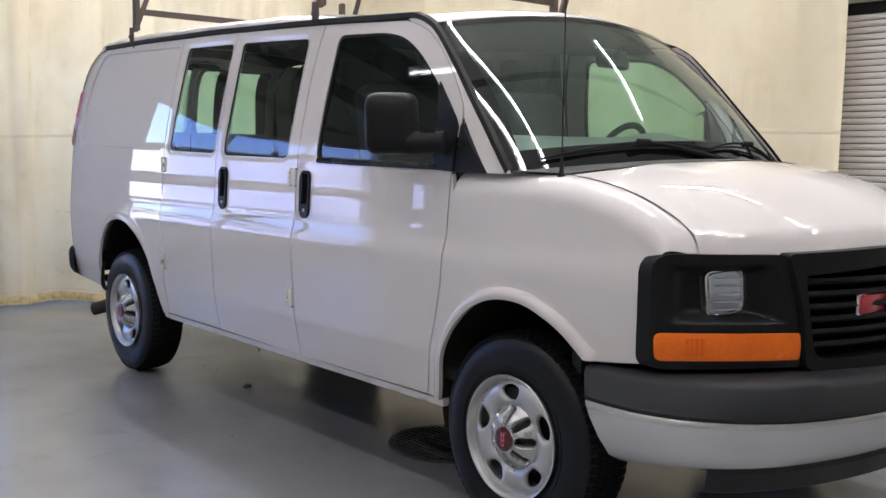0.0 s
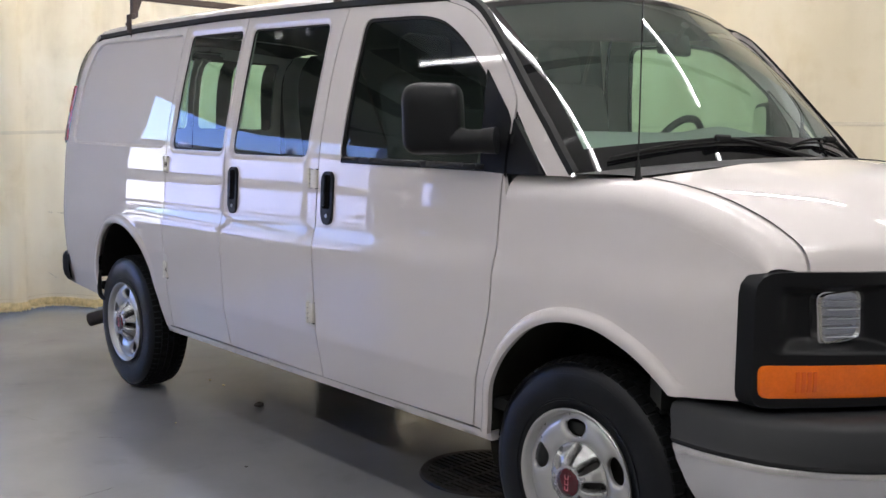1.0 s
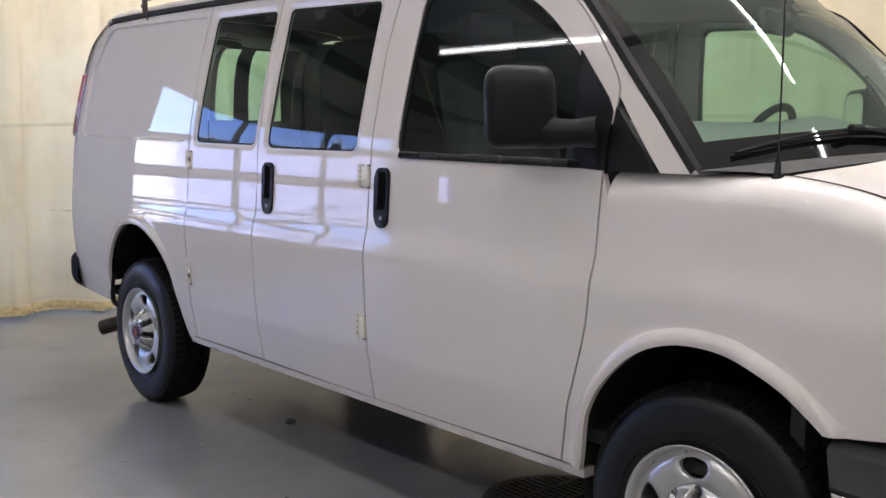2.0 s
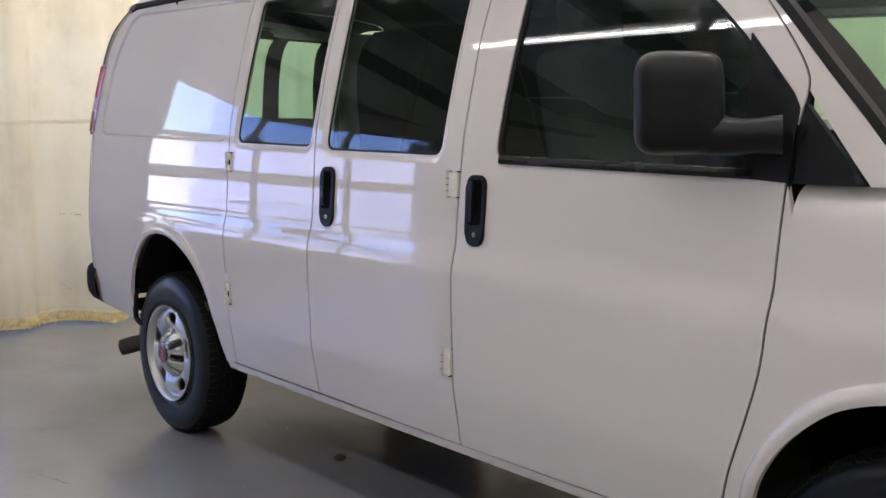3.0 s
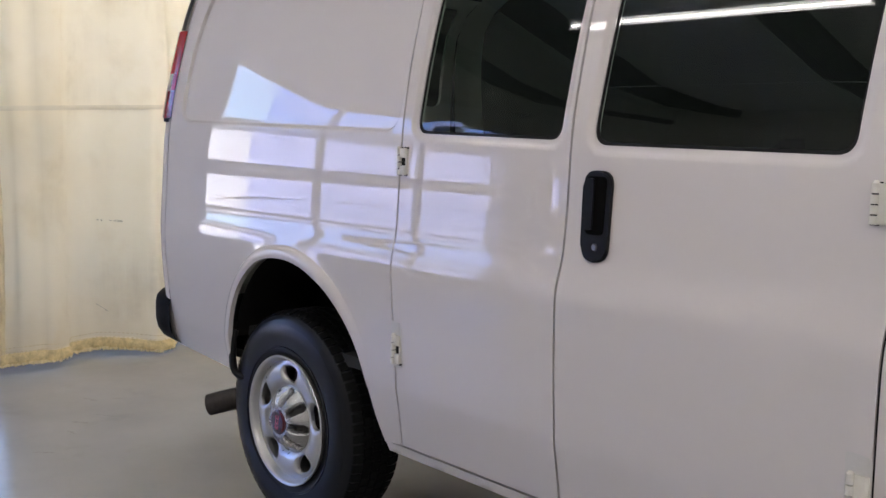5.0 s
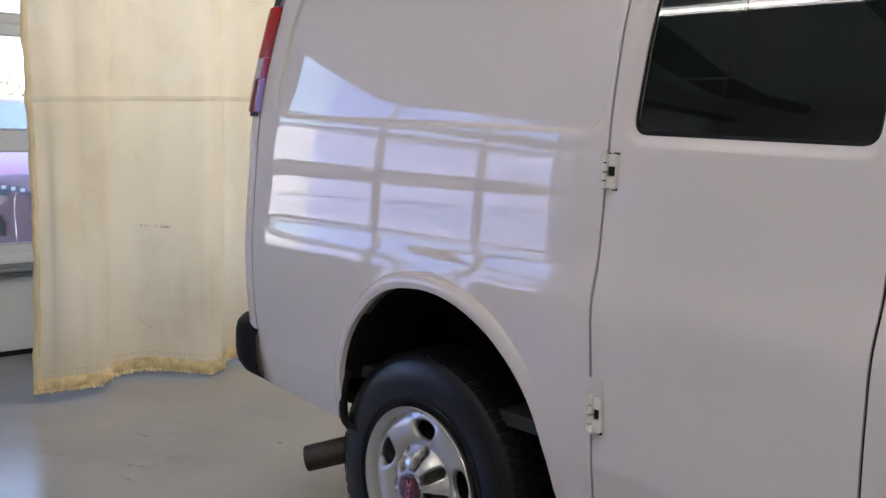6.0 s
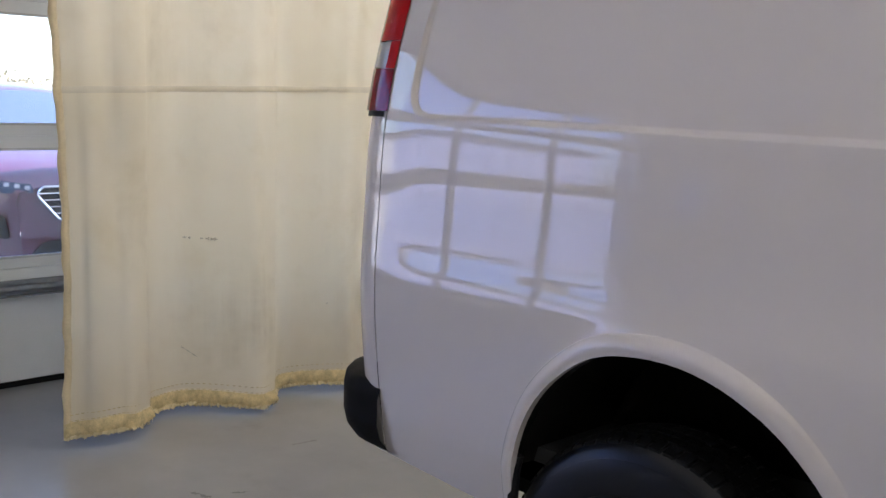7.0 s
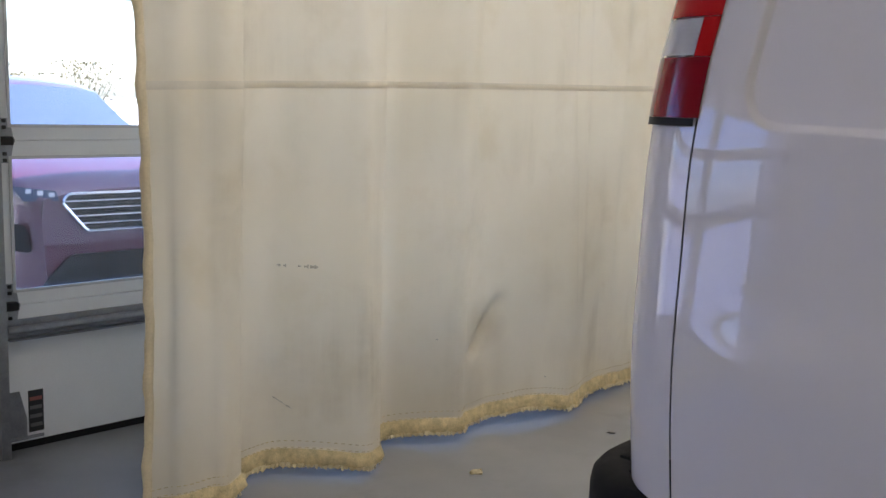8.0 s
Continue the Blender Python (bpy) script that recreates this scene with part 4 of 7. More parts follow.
def skin_normals(x, z):
    e = 0.0015
    dx = (half_width(x + e, z, True, x) - half_width(x - e, z, True, x)) / (2 * e)
    dz = (half_width(x, z + e) - half_width(x, z - e)) / (2 * e)
    # the pressing turns more and more towards the rear corner
    turn = np.interp(x, [-0.83, -0.70, -0.54, -0.37, 0.0, 0.3, 0.9, 1.5, 2.2], [0.075, 0.058, 0.044, 0.034, 0.0225, 0.020, 0.0125, 0.009, 0.0])
    dx = dx + np.where(x < 2.2, turn - np.where(x < 1.3, (1.3 - x) / 160, 0.0), 0.0)
    n = np.stack([-dx, np.ones_like(dx), -dz], 1)
    return n / np.linalg.norm(n, axis=1, keepdims=True)


def skin(name, outline, holes, material, parent, label="", side=-1, inset=0.0, step=0.022, rim=0.018, detail=True, lines=()):
    """A pressed panel on the van's side (side -1: right, 1: left) with its outline and openings in x and z, and a folded edge."""
    loops = [dense(outline, step)] + [dense(h, step) for h in holes]
    pts, edges = [], []
    for lp in loops:
        k0 = len(pts)
        pts += lp
        edges += [(k0 + i, k0 + (i + 1) % len(lp)) for i in range(len(lp))]
    ox = np.array([p[0] for p in outline])
    oz = np.array([p[1] for p in outline])
    gx, gz = np.meshgrid(np.arange(ox.min(), ox.max(), step), np.arange(oz.min(), oz.max(), step * 0.8))
    gx, gz = gx.ravel(), gz.ravel()
    ok = inside(gx, gz, loops[0]) & (line_dist(gx, gz, loops[0], True) > step * 0.4)
    for h in loops[1:]:
        ok &= ~inside(gx, gz, h) & (line_dist(gx, gz, h, True) > step * 0.4)
    for line, closed, offs in lines:     # extra points along pressed edges
        ln = np.array(dense(line, 0.014, closed))
        tan = np.roll(ln, -1, 0) - np.roll(ln, 1, 0)
        nrm = np.stack([-tan[:, 1], tan[:, 0]], 1) / (np.linalg.norm(tan, axis=1, keepdims=True) + 1e-9)
        ok &= line_dist(gx, gz, line, closed) > max(abs(o) for o in offs) + 0.004
        for o in offs:
            q = ln + nrm * o
            good = inside(q[:, 0], q[:, 1], loops[0]) & (line_dist(q[:, 0], q[:, 1], loops[0], True) > 0.004)
            for h in loops[1:]:
                good &= ~inside(q[:, 0], q[:, 1], h) & (line_dist(q[:, 0], q[:, 1], h, True) > 0.004)
            pts += [tuple(v) for v in q[good]]
    pts += list(zip(gx[ok], gz[ok]))
    v2, _, tris, *_ = delaunay_2d_cdt([Vector((float(a), float(b))) for a, b in pts], edges, [], 0, 1e-6)
    vx, vz = np.array([v.x for v in v2]), np.array([v.y for v in v2])
    tri = np.array([t for t in tris if len(t) == 3])
    cx, cz = vx[tri].mean(1), vz[tri].mean(1)
    keep = inside(cx, cz, loops[0])
    for h in loops[1:]:
        keep &= ~inside(cx, cz, h)
    tri = tri[keep]
    w = half_width(vx, vz, detail) - inset
    nrm = skin_normals(vx, vz) if detail else None
    verts = np.stack([vx, side * w, vz], 1)
    if nrm is not None:
        nrm[:, 1] *= side
    count = {}
    for t in tri:
        for a, b in ((t[0], t[1]), (t[1], t[2]), (t[2], t[0])):
            count[(min(a, b), max(a, b))] = count.get((min(a, b), max(a, b)), 0) + 1
    faces = [tuple(t) if side > 0 else tuple(t[::-1]) for t in tri]
    # orient outwards
    a, b, c = (verts[i] for i in faces[0])
    if np.cross(b - a, c - a)[1] * side < 0:
        faces = [f[::-1] for f in faces]
    rim_verts, rim_faces = [], []
    if rim:
        n0 = len(verts)
        vlist = [tuple(v) for v in verts]
        nlist = [tuple(v) for v in nrm] if nrm is not None else None
        for (a, b), c in count.items():
            if c == 1:
                k = len(vlist)
                pa, pb = verts[a], verts[b]
                vlist += [tuple(pa), tuple(pb), (pb[0], pb[1] - side * rim, pb[2]), (pa[0], pa[1] - side * rim, pa[2])]
                faces.append((k, k + 1, k + 2, k + 3))
                if nlist is not None:
                    d = np.cross(pb - pa, (0, 1, 0))
                    d = d / (np.linalg.norm(d) + 1e-9)
                    nlist += [tuple(d)] * 4
        verts, nrm = vlist, nlist
    return mk(name, verts, faces, material, parent, label, True, nrm)


def front_x(y):
    return 4.37 - 0.345 * (np.abs(y) / 0.95) ** 2


def cowl_x(y):
    return 3.74 - 0.13 * (np.abs(y) / 0.85) ** 2


def top_z(x, y):
    v = np.clip((x - cowl_x(y)) / (front_x(y) - cowl_x(y)), -0.6, 1.0)
    return 1.262 + 0.055 * (1 - (np.abs(y) / 0.9) ** 2) * (1 - 0.75 * np.maximum(v, 0)) - 0.05 * np.maximum(v, 0) - 0.145 * np.maximum(v, 0) ** 3


def grid_mesh(name, fn, us, vs, material, parent, label="", flip=False):
    """A surface fn(u, v) -> point over a grid."""
    verts = [fn(u, v) for u in us for v in vs]
    k = len(vs)
    faces = [(i * k + j, (i + 1) * k + j, (i + 1) * k + j + 1, i * k + j + 1) for i in range(len(us) - 1) for j in range(k - 1)]
    if flip:
        faces = [f[::-1] for f in faces]
    return mk(name, verts, faces, material, parent, label)


# ---------------------------------------------------------------- van: panels
van = thing("van", "white cargo van with silver steel wheels and dark tinted windows", "van")
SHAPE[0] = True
GAP = 0.0033
G_REAR = curve([(0.590, 0.435), (0.603, 0.60), (0.602, 0.80), (0.599, 0.98), (0.600, 1.06), (0.603, 1.19), (0.604, 1.28), (0.598, 1.47), (0.602, 1.60), (0.616, 1.73), (0.640, 1.83), (0.660, 1.905)], 4)
G_MID = curve([(1.216, 0.435), (1.222, 0.62), (1.224, 0.79), (1.230, 0.973), (1.236, 1.10), (1.238, 1.175), (1.234, 1.40), (1.240, 1.60), (1.260, 1.757), (1.287, 1.892)], 4)
G_FRONT = curve([(2.011, 0.428), (2.016, 0.66), (2.020, 0.88), (2.024, 1.0), (2.024, 1.10), (2.029, 1.25), (2.032, 1.39), (2.040, 1.60), (2.055, 1.70), (2.073, 1.78), (2.100, 1.862)], 4)
G_DOOR = curve([(2.948, 0.432), (3.0, 0.610), (3.047, 0.75), (3.080, 0.87), (3.094, 1.00), (3.097, 1.10), (3.105, 1.255), (3.116, 1.36), (3.129, 1.44), (3.120, 1.50), (3.045, 1.60), (2.945, 1.705), (2.83, 1.785), (2.70, 1.826)], 4)


def screen(u, v, out=0.0):
    """u from -1 to 1 across, v from 0 at the foot to 1 at the head."""
    xb, zb, yb = 3.58 - 0.195 * u * u, 1.315 - 0.052 * u * u, 0.955
    xt, zt, yt = 2.952 - 0.135 * u * u, 1.878 - 0.075 * u * u, 0.858
    bow = 0.035 * math.sin(math.pi * v)
    return (xb + (xt - xb) * v + bow * 0.7 + out * 0.7, u * (yb + (yt - yb) * v), zb + (zt - zb) * v + bow * 0.6 + out * 0.7)


def shifted(line, d):
    return [(x + d, z) for x, z in line]


def build_side(s):
    top = lambda x0, x1: [(float(x), float(drip_z(x)) - 0.012) for x in np.linspace(x0, x1, 14)]
    rear_edge = [(-0.830 + float(rear_shift(z)), float(z)) for z in np.linspace(1.90, 0.50, 26)]
    quarter = [(-0.830, 0.500), (-0.352, 0.470)] + ARCH_R + shifted(G_REAR, -GAP) + top(0.66, -0.50) + rear_edge
    q = skin("quarter_panel", quarter, [], M_PAINT, van, "white rear quarter panel with a pressed recess", s, step=0.02, lines=[(POCKET, True, (-0.011, -0.008, -0.0045, -0.0015, 0.0015, 0.0045, 0.008, 0.011)), (ARCH_R, False, (-0.052, -0.043, -0.0405, -0.038, -0.034, -0.028, -0.020, -0.012, -0.005, 0.005, 0.012, 0.020, 0.028, 0.034, 0.038, 0.0405, 0.043, 0.052))])
    d1 = shifted(G_REAR, GAP)[::-1] + shifted(G_MID, -GAP)
    d2 = shifted(G_MID, GAP)[::-1] + shifted(G_FRONT, -GAP)
    d3 = shifted(G_FRONT, GAP)[::-1] + shifted(G_DOOR, -GAP)
    doors = []
    if s < 0:
        doors.append((skin("cargo_door", d1, [WIN_REAR], M_PAINT, van, "white hinged rear cargo side door, closed", s, lines=[(WIN_REAR, True, (-0.026, -0.020, -0.014, -0.008, 0.008, 0.014, 0.020, 0.026))]), WIN_REAR, M_PRIVACY))
        doors.append((skin("cargo_door", d2, [WIN_CARGO], M_PAINT, van, "white hinged front cargo side door, closed", s, lines=[(WIN_CARGO, True, (-0.026, -0.020, -0.014, -0.008, 0.008, 0.014, 0.020, 0.026))]), WIN_CARGO, M_PRIVACY))
    else:
        blank = shifted(G_REAR, GAP)[::-1] + shifted(G_FRONT, -GAP)
        skin("body_side", blank, [], M_PAINT, van, "blank white body side", s)
    doors.append((skin("front_door", d3, [WIN_DOOR], M_PAINT, van, "white front door, closed", s), WIN_DOOR, M_GLASS))
    for door, win, glass in doors:
        cxm, czm = np.mean([p[0] for p in win]), np.mean([p[1] for p in win])
        big = [(cxm + (x - cxm) * 1.02, czm + (z - czm) * 1.03) for x, z in win]
        g = skin("window_pane", big, [], glass, door, "dark tinted window glass", s, inset=0.012, step=0.06, rim=0, detail=False)
        g.visible_shadow = False
        small = [(cxm + (x - cxm) * 0.982, czm + (z - czm) * 0.972) for x, z in win]
        if glass is M_PRIVACY:
            skin("window_seal", big, [small], M_SEAL, door, "black rubber window seal", s, inset=0.0105, step=0.03, rim=0.004, detail=False)
    # dark rubber in the shut lines
    for line in ((G_REAR, G_MID, G_FRONT, G_DOOR) if s < 0 else (G_REAR, G_FRONT, G_DOOR)):
        strip = [(x - 0.007, z) for x, z in line[:-2]] + [(x + 0.007, z) for x, z in line[:-2]][::-1]
        skin("door_seal", strip, [], M_SEAL, van, "black rubber in the door gap", s, inset=0.007, step=0.05, rim=0, detail=False)
    # black belt moulding, sail panel and frame of the front door window
    door = doors[-1][0]
    bm = bmesh.new()
    prev = None
    for x in np.linspace(2.196, 3.02, 24):
        zb = 1.276 - 0.010 * (x - 2.18) / 0.84
        rings = []
        for h, off in ((0.0, -0.004), (0.001, 0.006), (0.006, 0.009), (0.019, 0.008), (0.024, 0.005), (0.025, -0.006)):
            rings.append(bm.verts.new((x, s * (float(half_width(x, zb + h, False)) + off), zb + h)))
        if prev:
            for k in range(5):
                bm.faces.new((prev[k], prev[k + 1], rings[k + 1], rings[k]))
        else:
            bm.faces.new(rings)
        prev = rings
    part("belt_moulding", bm, M_BLACK, door, "black belt moulding", smooth=True)
    frame_in = [(2.61 + (x - 2.61) * 0.966, 1.53 + (z - 1.53) * 0.955) for x, z in WIN_DOOR]
    skin("window_channel", WIN_DOOR, [frame_in], M_SEAL, door, "black window channel", s, inset=0.006, step=0.03, rim=0.006, detail=False)
    skin("sail_panel", round_poly([(3.000, 1.268), (3.112, 1.262), (3.118, 1.42), (3.098, 1.452), (2.968, 1.588)], 0.006, 2), [], M_PLASTIC, door, "black plastic mirror sail panel", s, inset=-0.004, rim=0.02, detail=False)
    skin("fixed_corner_trim", round_poly([(3.124, 1.262), (3.292, 1.262), (3.128, 1.432)], 0.006, 2), [], M_PLASTIC, van, "black plastic corner trim", s, inset=-0.003, rim=0.02, detail=False)
    # windscreen pillar
    pillar = [(3.298, 1.262), (3.388, 1.262), (3.258, 1.394), (3.142, 1.505), (3.005, 1.648), (2.862, 1.786), (2.80, 1.833), (2.70, 1.834)] + shifted(G_DOOR[::-1], GAP)[1:29]
    pillar = [p for p in pillar if p[1] > 1.445 or p[0] > 3.2]
    edge_x, edge_z = [3.405, 3.280, 3.168, 3.032, 2.888, 2.815], [1.262, 1.400, 1.512, 1.656, 1.792, 1.833]
    pillar = [(3.298, 1.262)] + list(zip(edge_x, edge_z)) + pillar[7:]
    # black rubber between the pillar and the glass

    def rubber(v, k, s=s):
        g = Vector(screen(s, v, 0.0))
        x = float(np.interp(g.z, edge_z, edge_x))
        a = Vector((x, s * (float(half_width(x, g.z, False)) - 0.001), g.z))
        m = a.lerp(g, k)
        return (m.x + 0.006 * math.sin(math.pi * k), m.y, m.z)
    if s < 0:
        grid_mesh("screen_rubber", rubber, np.linspace(0.0, 1.0, 24), np.linspace(0, 1.0, 6), M_SEAL, van, "black windscreen rubber", flip=s < 0)
    skin("windscreen_pillar", pillar, [], M_PAINT, van, "white windscreen pillar", s, step=0.03, detail=False)
    # fender
    ex = [(x, z) for x, z in shifted(G_DOOR, GAP) if z < 1.262]
    tops = []
    for x in np.linspace(4.04, 3.13, 26):
        w = float(half_width(x, 1.1, False)) - 0.09
        tops.append((float(x), float(top_z(x, w)) - 0.088))
    fender = ex[::-1] + ARCH_F + [(3.86, 0.706), (3.96, 0.716), (4.035, 0.722), (4.045, 0.80), (4.048, 0.95)] + tops
    f = skin("fender", fender, [], M_PAINT, van, "white front fender", s, step=0.02, lines=[(ARCH_F, False, (-0.052, -0.043, -0.0405, -0.038, -0.034, -0.028, -0.020, -0.012, -0.005, 0.005, 0.012, 0.020, 0.028, 0.034, 0.038, 0.0405, 0.043, 0.052))])

    def fender_top(x, a):
        w = float(half_width(x, 1.1, False))
        zt = float(top_z(x, w - 0.09))
        w2 = float(half_width(x, zt - 0.088, False))
        y = w2 - 0.085 * (1 - math.cos(a)) - 0.02 * max(0, a - 1.2)
        return (x, s * y, zt - 0.088 + 0.088 * math.sin(a) + 0.004 * max(0, a - 1.3))

    def fender_run(k, a):
        """k from the door to the nose; the front edge follows the curve of the nose."""
        end = float(front_x(0.915 - 0.085 * (1 - math.cos(a)))) - 0.006
        p = fender_top(3.125 + (end - 3.125) * k, a)
        return (p[0], p[1], p[2] - 0.05 * max(0, (k - 0.95) / 0.05) ** 2 * math.sin(a))
    grid_mesh("fender_top", fender_run, np.linspace(0, 1, 56), np.linspace(0, 1.86, 14), M_PAINT, f, flip=s < 0)
    # sill with pinch seam under the doors
    sill = [(0.515, 0.400), (3.03, 0.396), (3.03, 0.4235), (0.505, 0.4265)]
    skin("door_seal", [(0.60, 0.418), (2.95, 0.416), (2.95, 0.445), (0.60, 0.447)], [], M_SEAL, van, "black rubber under the doors", s, inset=0.016, step=0.05, rim=0, detail=False)
    skin("sill", sill, [], M_PAINT, van, "white sill", s, inset=0.004, rim=0.05, detail=False)
    # drip moulding: along the roof edge, then down the pillar beside the glass
    bm = bmesh.new()
    run = [(float(x), float(drip_z(x))) for x in np.linspace(-0.52, 2.68, 56)]
    run += curve([(2.74, 1.8430), (2.815, 1.8160), (2.900, 1.7660), (3.040, 1.6350), (3.176, 1.4960), (3.290, 1.3820), (3.398, 1.2640)], 5)
    for i, (x, z) in enumerate(run):
        k = float(smooth01((x - 2.62) / 0.22))
        y = s * (float(half_width(x, z - 0.02 * (1 - k), False)) - 0.002)
        roofside = [(x, y, z - 0.016), (x, y + s * 0.012, z - 0.010), (x, y + s * 0.010, z + 0.010), (x, y - s * 0.02, z + 0.016)]
        pillar = [(x - 0.006, y - s * 0.002, z - 0.007), (x - 0.001, y + s * 0.007, z - 0.001), (x + 0.013, y + s * 0.004, z + 0.010), (x + 0.018, y - s * 0.014, z + 0.014)]
        ring = [bm.verts.new(Vector(a).lerp(Vector(b), k)) for a, b in zip(roofside, pillar)]
        if i:
            for q in range(3):
                bm.faces.new((prev[q], prev[q + 1], ring[q + 1], ring[q]))
        prev = ring
    part("drip_rail", bm, M_SEAL, van, "black roof and pillar drip moulding", smooth=True)
    # rear corner
    us = np.linspace(0.50, 1.915, 60)
    vs = np.linspace(0, math.pi / 2, 14)

    def corner(z, a):
        x0 = -0.8335 + float(rear_shift(z))
        w = float(half_width(x0, z, False))
        return (x0 - 0.172 * math.sin(a), s * (w - 0.185 * (1 - math.cos(a))), z)
    grid_mesh("rear_corner", corner, us, vs, M_PAINT, van, "white rear corner panel", flip=s > 0)
    # tail lamp standing proud of the corner
    lamp = None
    for z0, z1, m, lab in ((1.348, 1.448, M_DKRED, "dark red lower lens"), (1.451, 1.512, M_CLEARLENS, "clear reversing lens"), (1.515, 1.668, M_RED, "red upper lens")):
        def lens(z, a, s=s):
            p = corner(z, -0.045 + a * 1.09)
            k = math.sin(math.pi * min(1, max(0, a)))
            return (p[0] - 0.006 * (0.35 + k), p[1] + s * 0.010 * (0.35 + k), p[2])
        o = grid_mesh("tail_lamp" if lamp is None else "lens", lens, np.linspace(z0, z1, 8), np.linspace(0.16 if m is M_CLEARLENS else 0.0, 1, 9), m, lamp or van, "red and clear tail lamp with three lenses" if lamp is None else lab, flip=s > 0)
        lamp = lamp or o
    grid_mesh("lens", lens, np.linspace(1.449, 1.514, 4), np.linspace(0.0, 0.155, 4), M_RED, lamp, "red lens strip", flip=s > 0)
    # dark strip below the lenses paints the shadow at the lamp edge
    grid_mesh("lamp_base", lambda z, a, s=s: (corner(z, a)[0] - 0.006, corner(z, a)[1] + s * 0.007, z), np.linspace(1.334, 1.3475, 3), np.linspace(-0.03, 1.0, 9), M_SEAL, lamp, "dark strip painted for the shadow edge of the lamp", flip=s > 0)
    grid_mesh("rear_seal", lambda z, a: (corner(z, a)[0] - 0.006, corner(z, a)[1] + s * 0.006, z), np.linspace(1.67, 1.915, 12), np.linspace(0.03, 0.35, 4), M_SEAL, van, "black seal above the tail lamp", flip=s > 0)
    return doors


side_doors = build_side(-1)
build_side(1)

# roof
def roof(s, t):
    """s from 0 at the rear to 1 at the windscreen head, t from -1 to 1 across."""
    a = t * math.pi / 2
    u = math.sin(a)
    xf = 2.950 - 0.135 * u * u
    x = -0.56 + s * (xf + 0.56)
    z0 = float(drip_z(x)) + 0.014
    w = float(half_width(x, z0 - 0.03, False)) - 0.018
    crown = 0.060 * float(smooth01((x + 0.9) / 0.5)) + 0.015
    z = z0 + crown * max(0, math.cos(a)) ** 0.62
    k = float(smooth01((s - 0.62) / 0.38))
    dip = 0.034 * max(0.0, (s - 0.955) / 0.045) ** 2
    return (x, u * (w + (0.862 - w) * k), z * (1 - k) + (1.917 - 0.075 * u * u) * k - dip)


grid_mesh("roof", roof, [*np.linspace(0, 0.94, 60), *np.linspace(0.95, 1, 12)], np.linspace(-1, 1, 49), M_PAINT, van, "white crowned roof", flip=True)

# hood
def hood(v, u):
    y = u * 0.80
    x0, x1 = float(cowl_x(y)) + 0.02, float(front_x(y)) - 0.012
    x = x0 + (x1 - x0) * v
    xe = min(x, 4.105)
    zt = float(top_z(xe, float(half_width(xe, 1.1, False)) - 0.09))
    w = float(half_width(xe, zt - 0.088, False)) - 0.0985
    y = u * w
    x1 = float(front_x(y)) - 0.012
    x = float(cowl_x(y)) + 0.02 + (x1 - float(cowl_x(y)) - 0.02) * v
    ridge = 0.005 * math.exp(-((abs(y) - 0.52) / 0.10) ** 2) * (1 - v * 0.6)
    drop = 0.05 * max(0, (v - 0.94) / 0.06) ** 2
    return (x, y, float(top_z(x, y)) + 0.002 + ridge * min(1.0, (1 - abs(u)) * 8) - drop)


grid_mesh("hood", hood, np.linspace(0, 1, 50), np.linspace(-1, 1, 61), M_PAINT, van, "white hood, closed", flip=True)
for s in (-1, 1):
    bm = bmesh.new()
    pr = None
    for v in np.linspace(0, 0.955, 40):
        p = hood(v, s * 1.0)
        q = [bm.verts.new((p[0], p[1] - s * 0.001, p[2] - 0.0015)), bm.verts.new((p[0], p[1] + s * 0.0016, p[2] - 0.0018))]
        if pr:
            bm.faces.new((pr[0], pr[1], q[1], q[0]))
        pr = q
    part("hood_gap", bm, M_SEAL, van)

# windscreen with a black border
wscreen = grid_mesh("windscreen", lambda u, v: screen(u, v), np.linspace(-1, 1, 41), np.linspace(0, 1, 17), M_SCREEN, van, "green tinted windscreen")
wscreen.visible_shadow = False
for name, us, vs in (("screen_border", np.linspace(-1, -0.92, 3), np.linspace(0, 1, 14)), ("screen_border", np.linspace(0.92, 1, 3), np.linspace(0, 1, 14)),
                     ("screen_border", np.linspace(-1, 1, 41), np.linspace(0, 0.11, 3)), ("screen_border", np.linspace(-1, 1, 41), np.linspace(0.965, 1.0, 3))):
    grid_mesh(name, lambda u, v: screen(u, v, 0.0025), us, vs, M_BORDER, wscreen, "black windscreen border")
# cowl
grid_mesh("cowl", lambda u, v: (float(cowl_x(u * 0.93)) + 0.022 + v * (screen(u, 0)[0] - float(cowl_x(u * 0.93)) - 0.022), u * (0.90 + 0.055 * v), 1.268 + 0.050 * (1 - u * u) + 0.004 * math.sin(v * 3.1)),
          np.linspace(-1, 1, 31), np.linspace(0, 1, 6), M_COWL, van, "dark grey plastic cowl below the windscreen")

# ---------------------------------------------------------------- van: front end
def face_x(y, out=0.0):
    return float(front_x(y)) + out


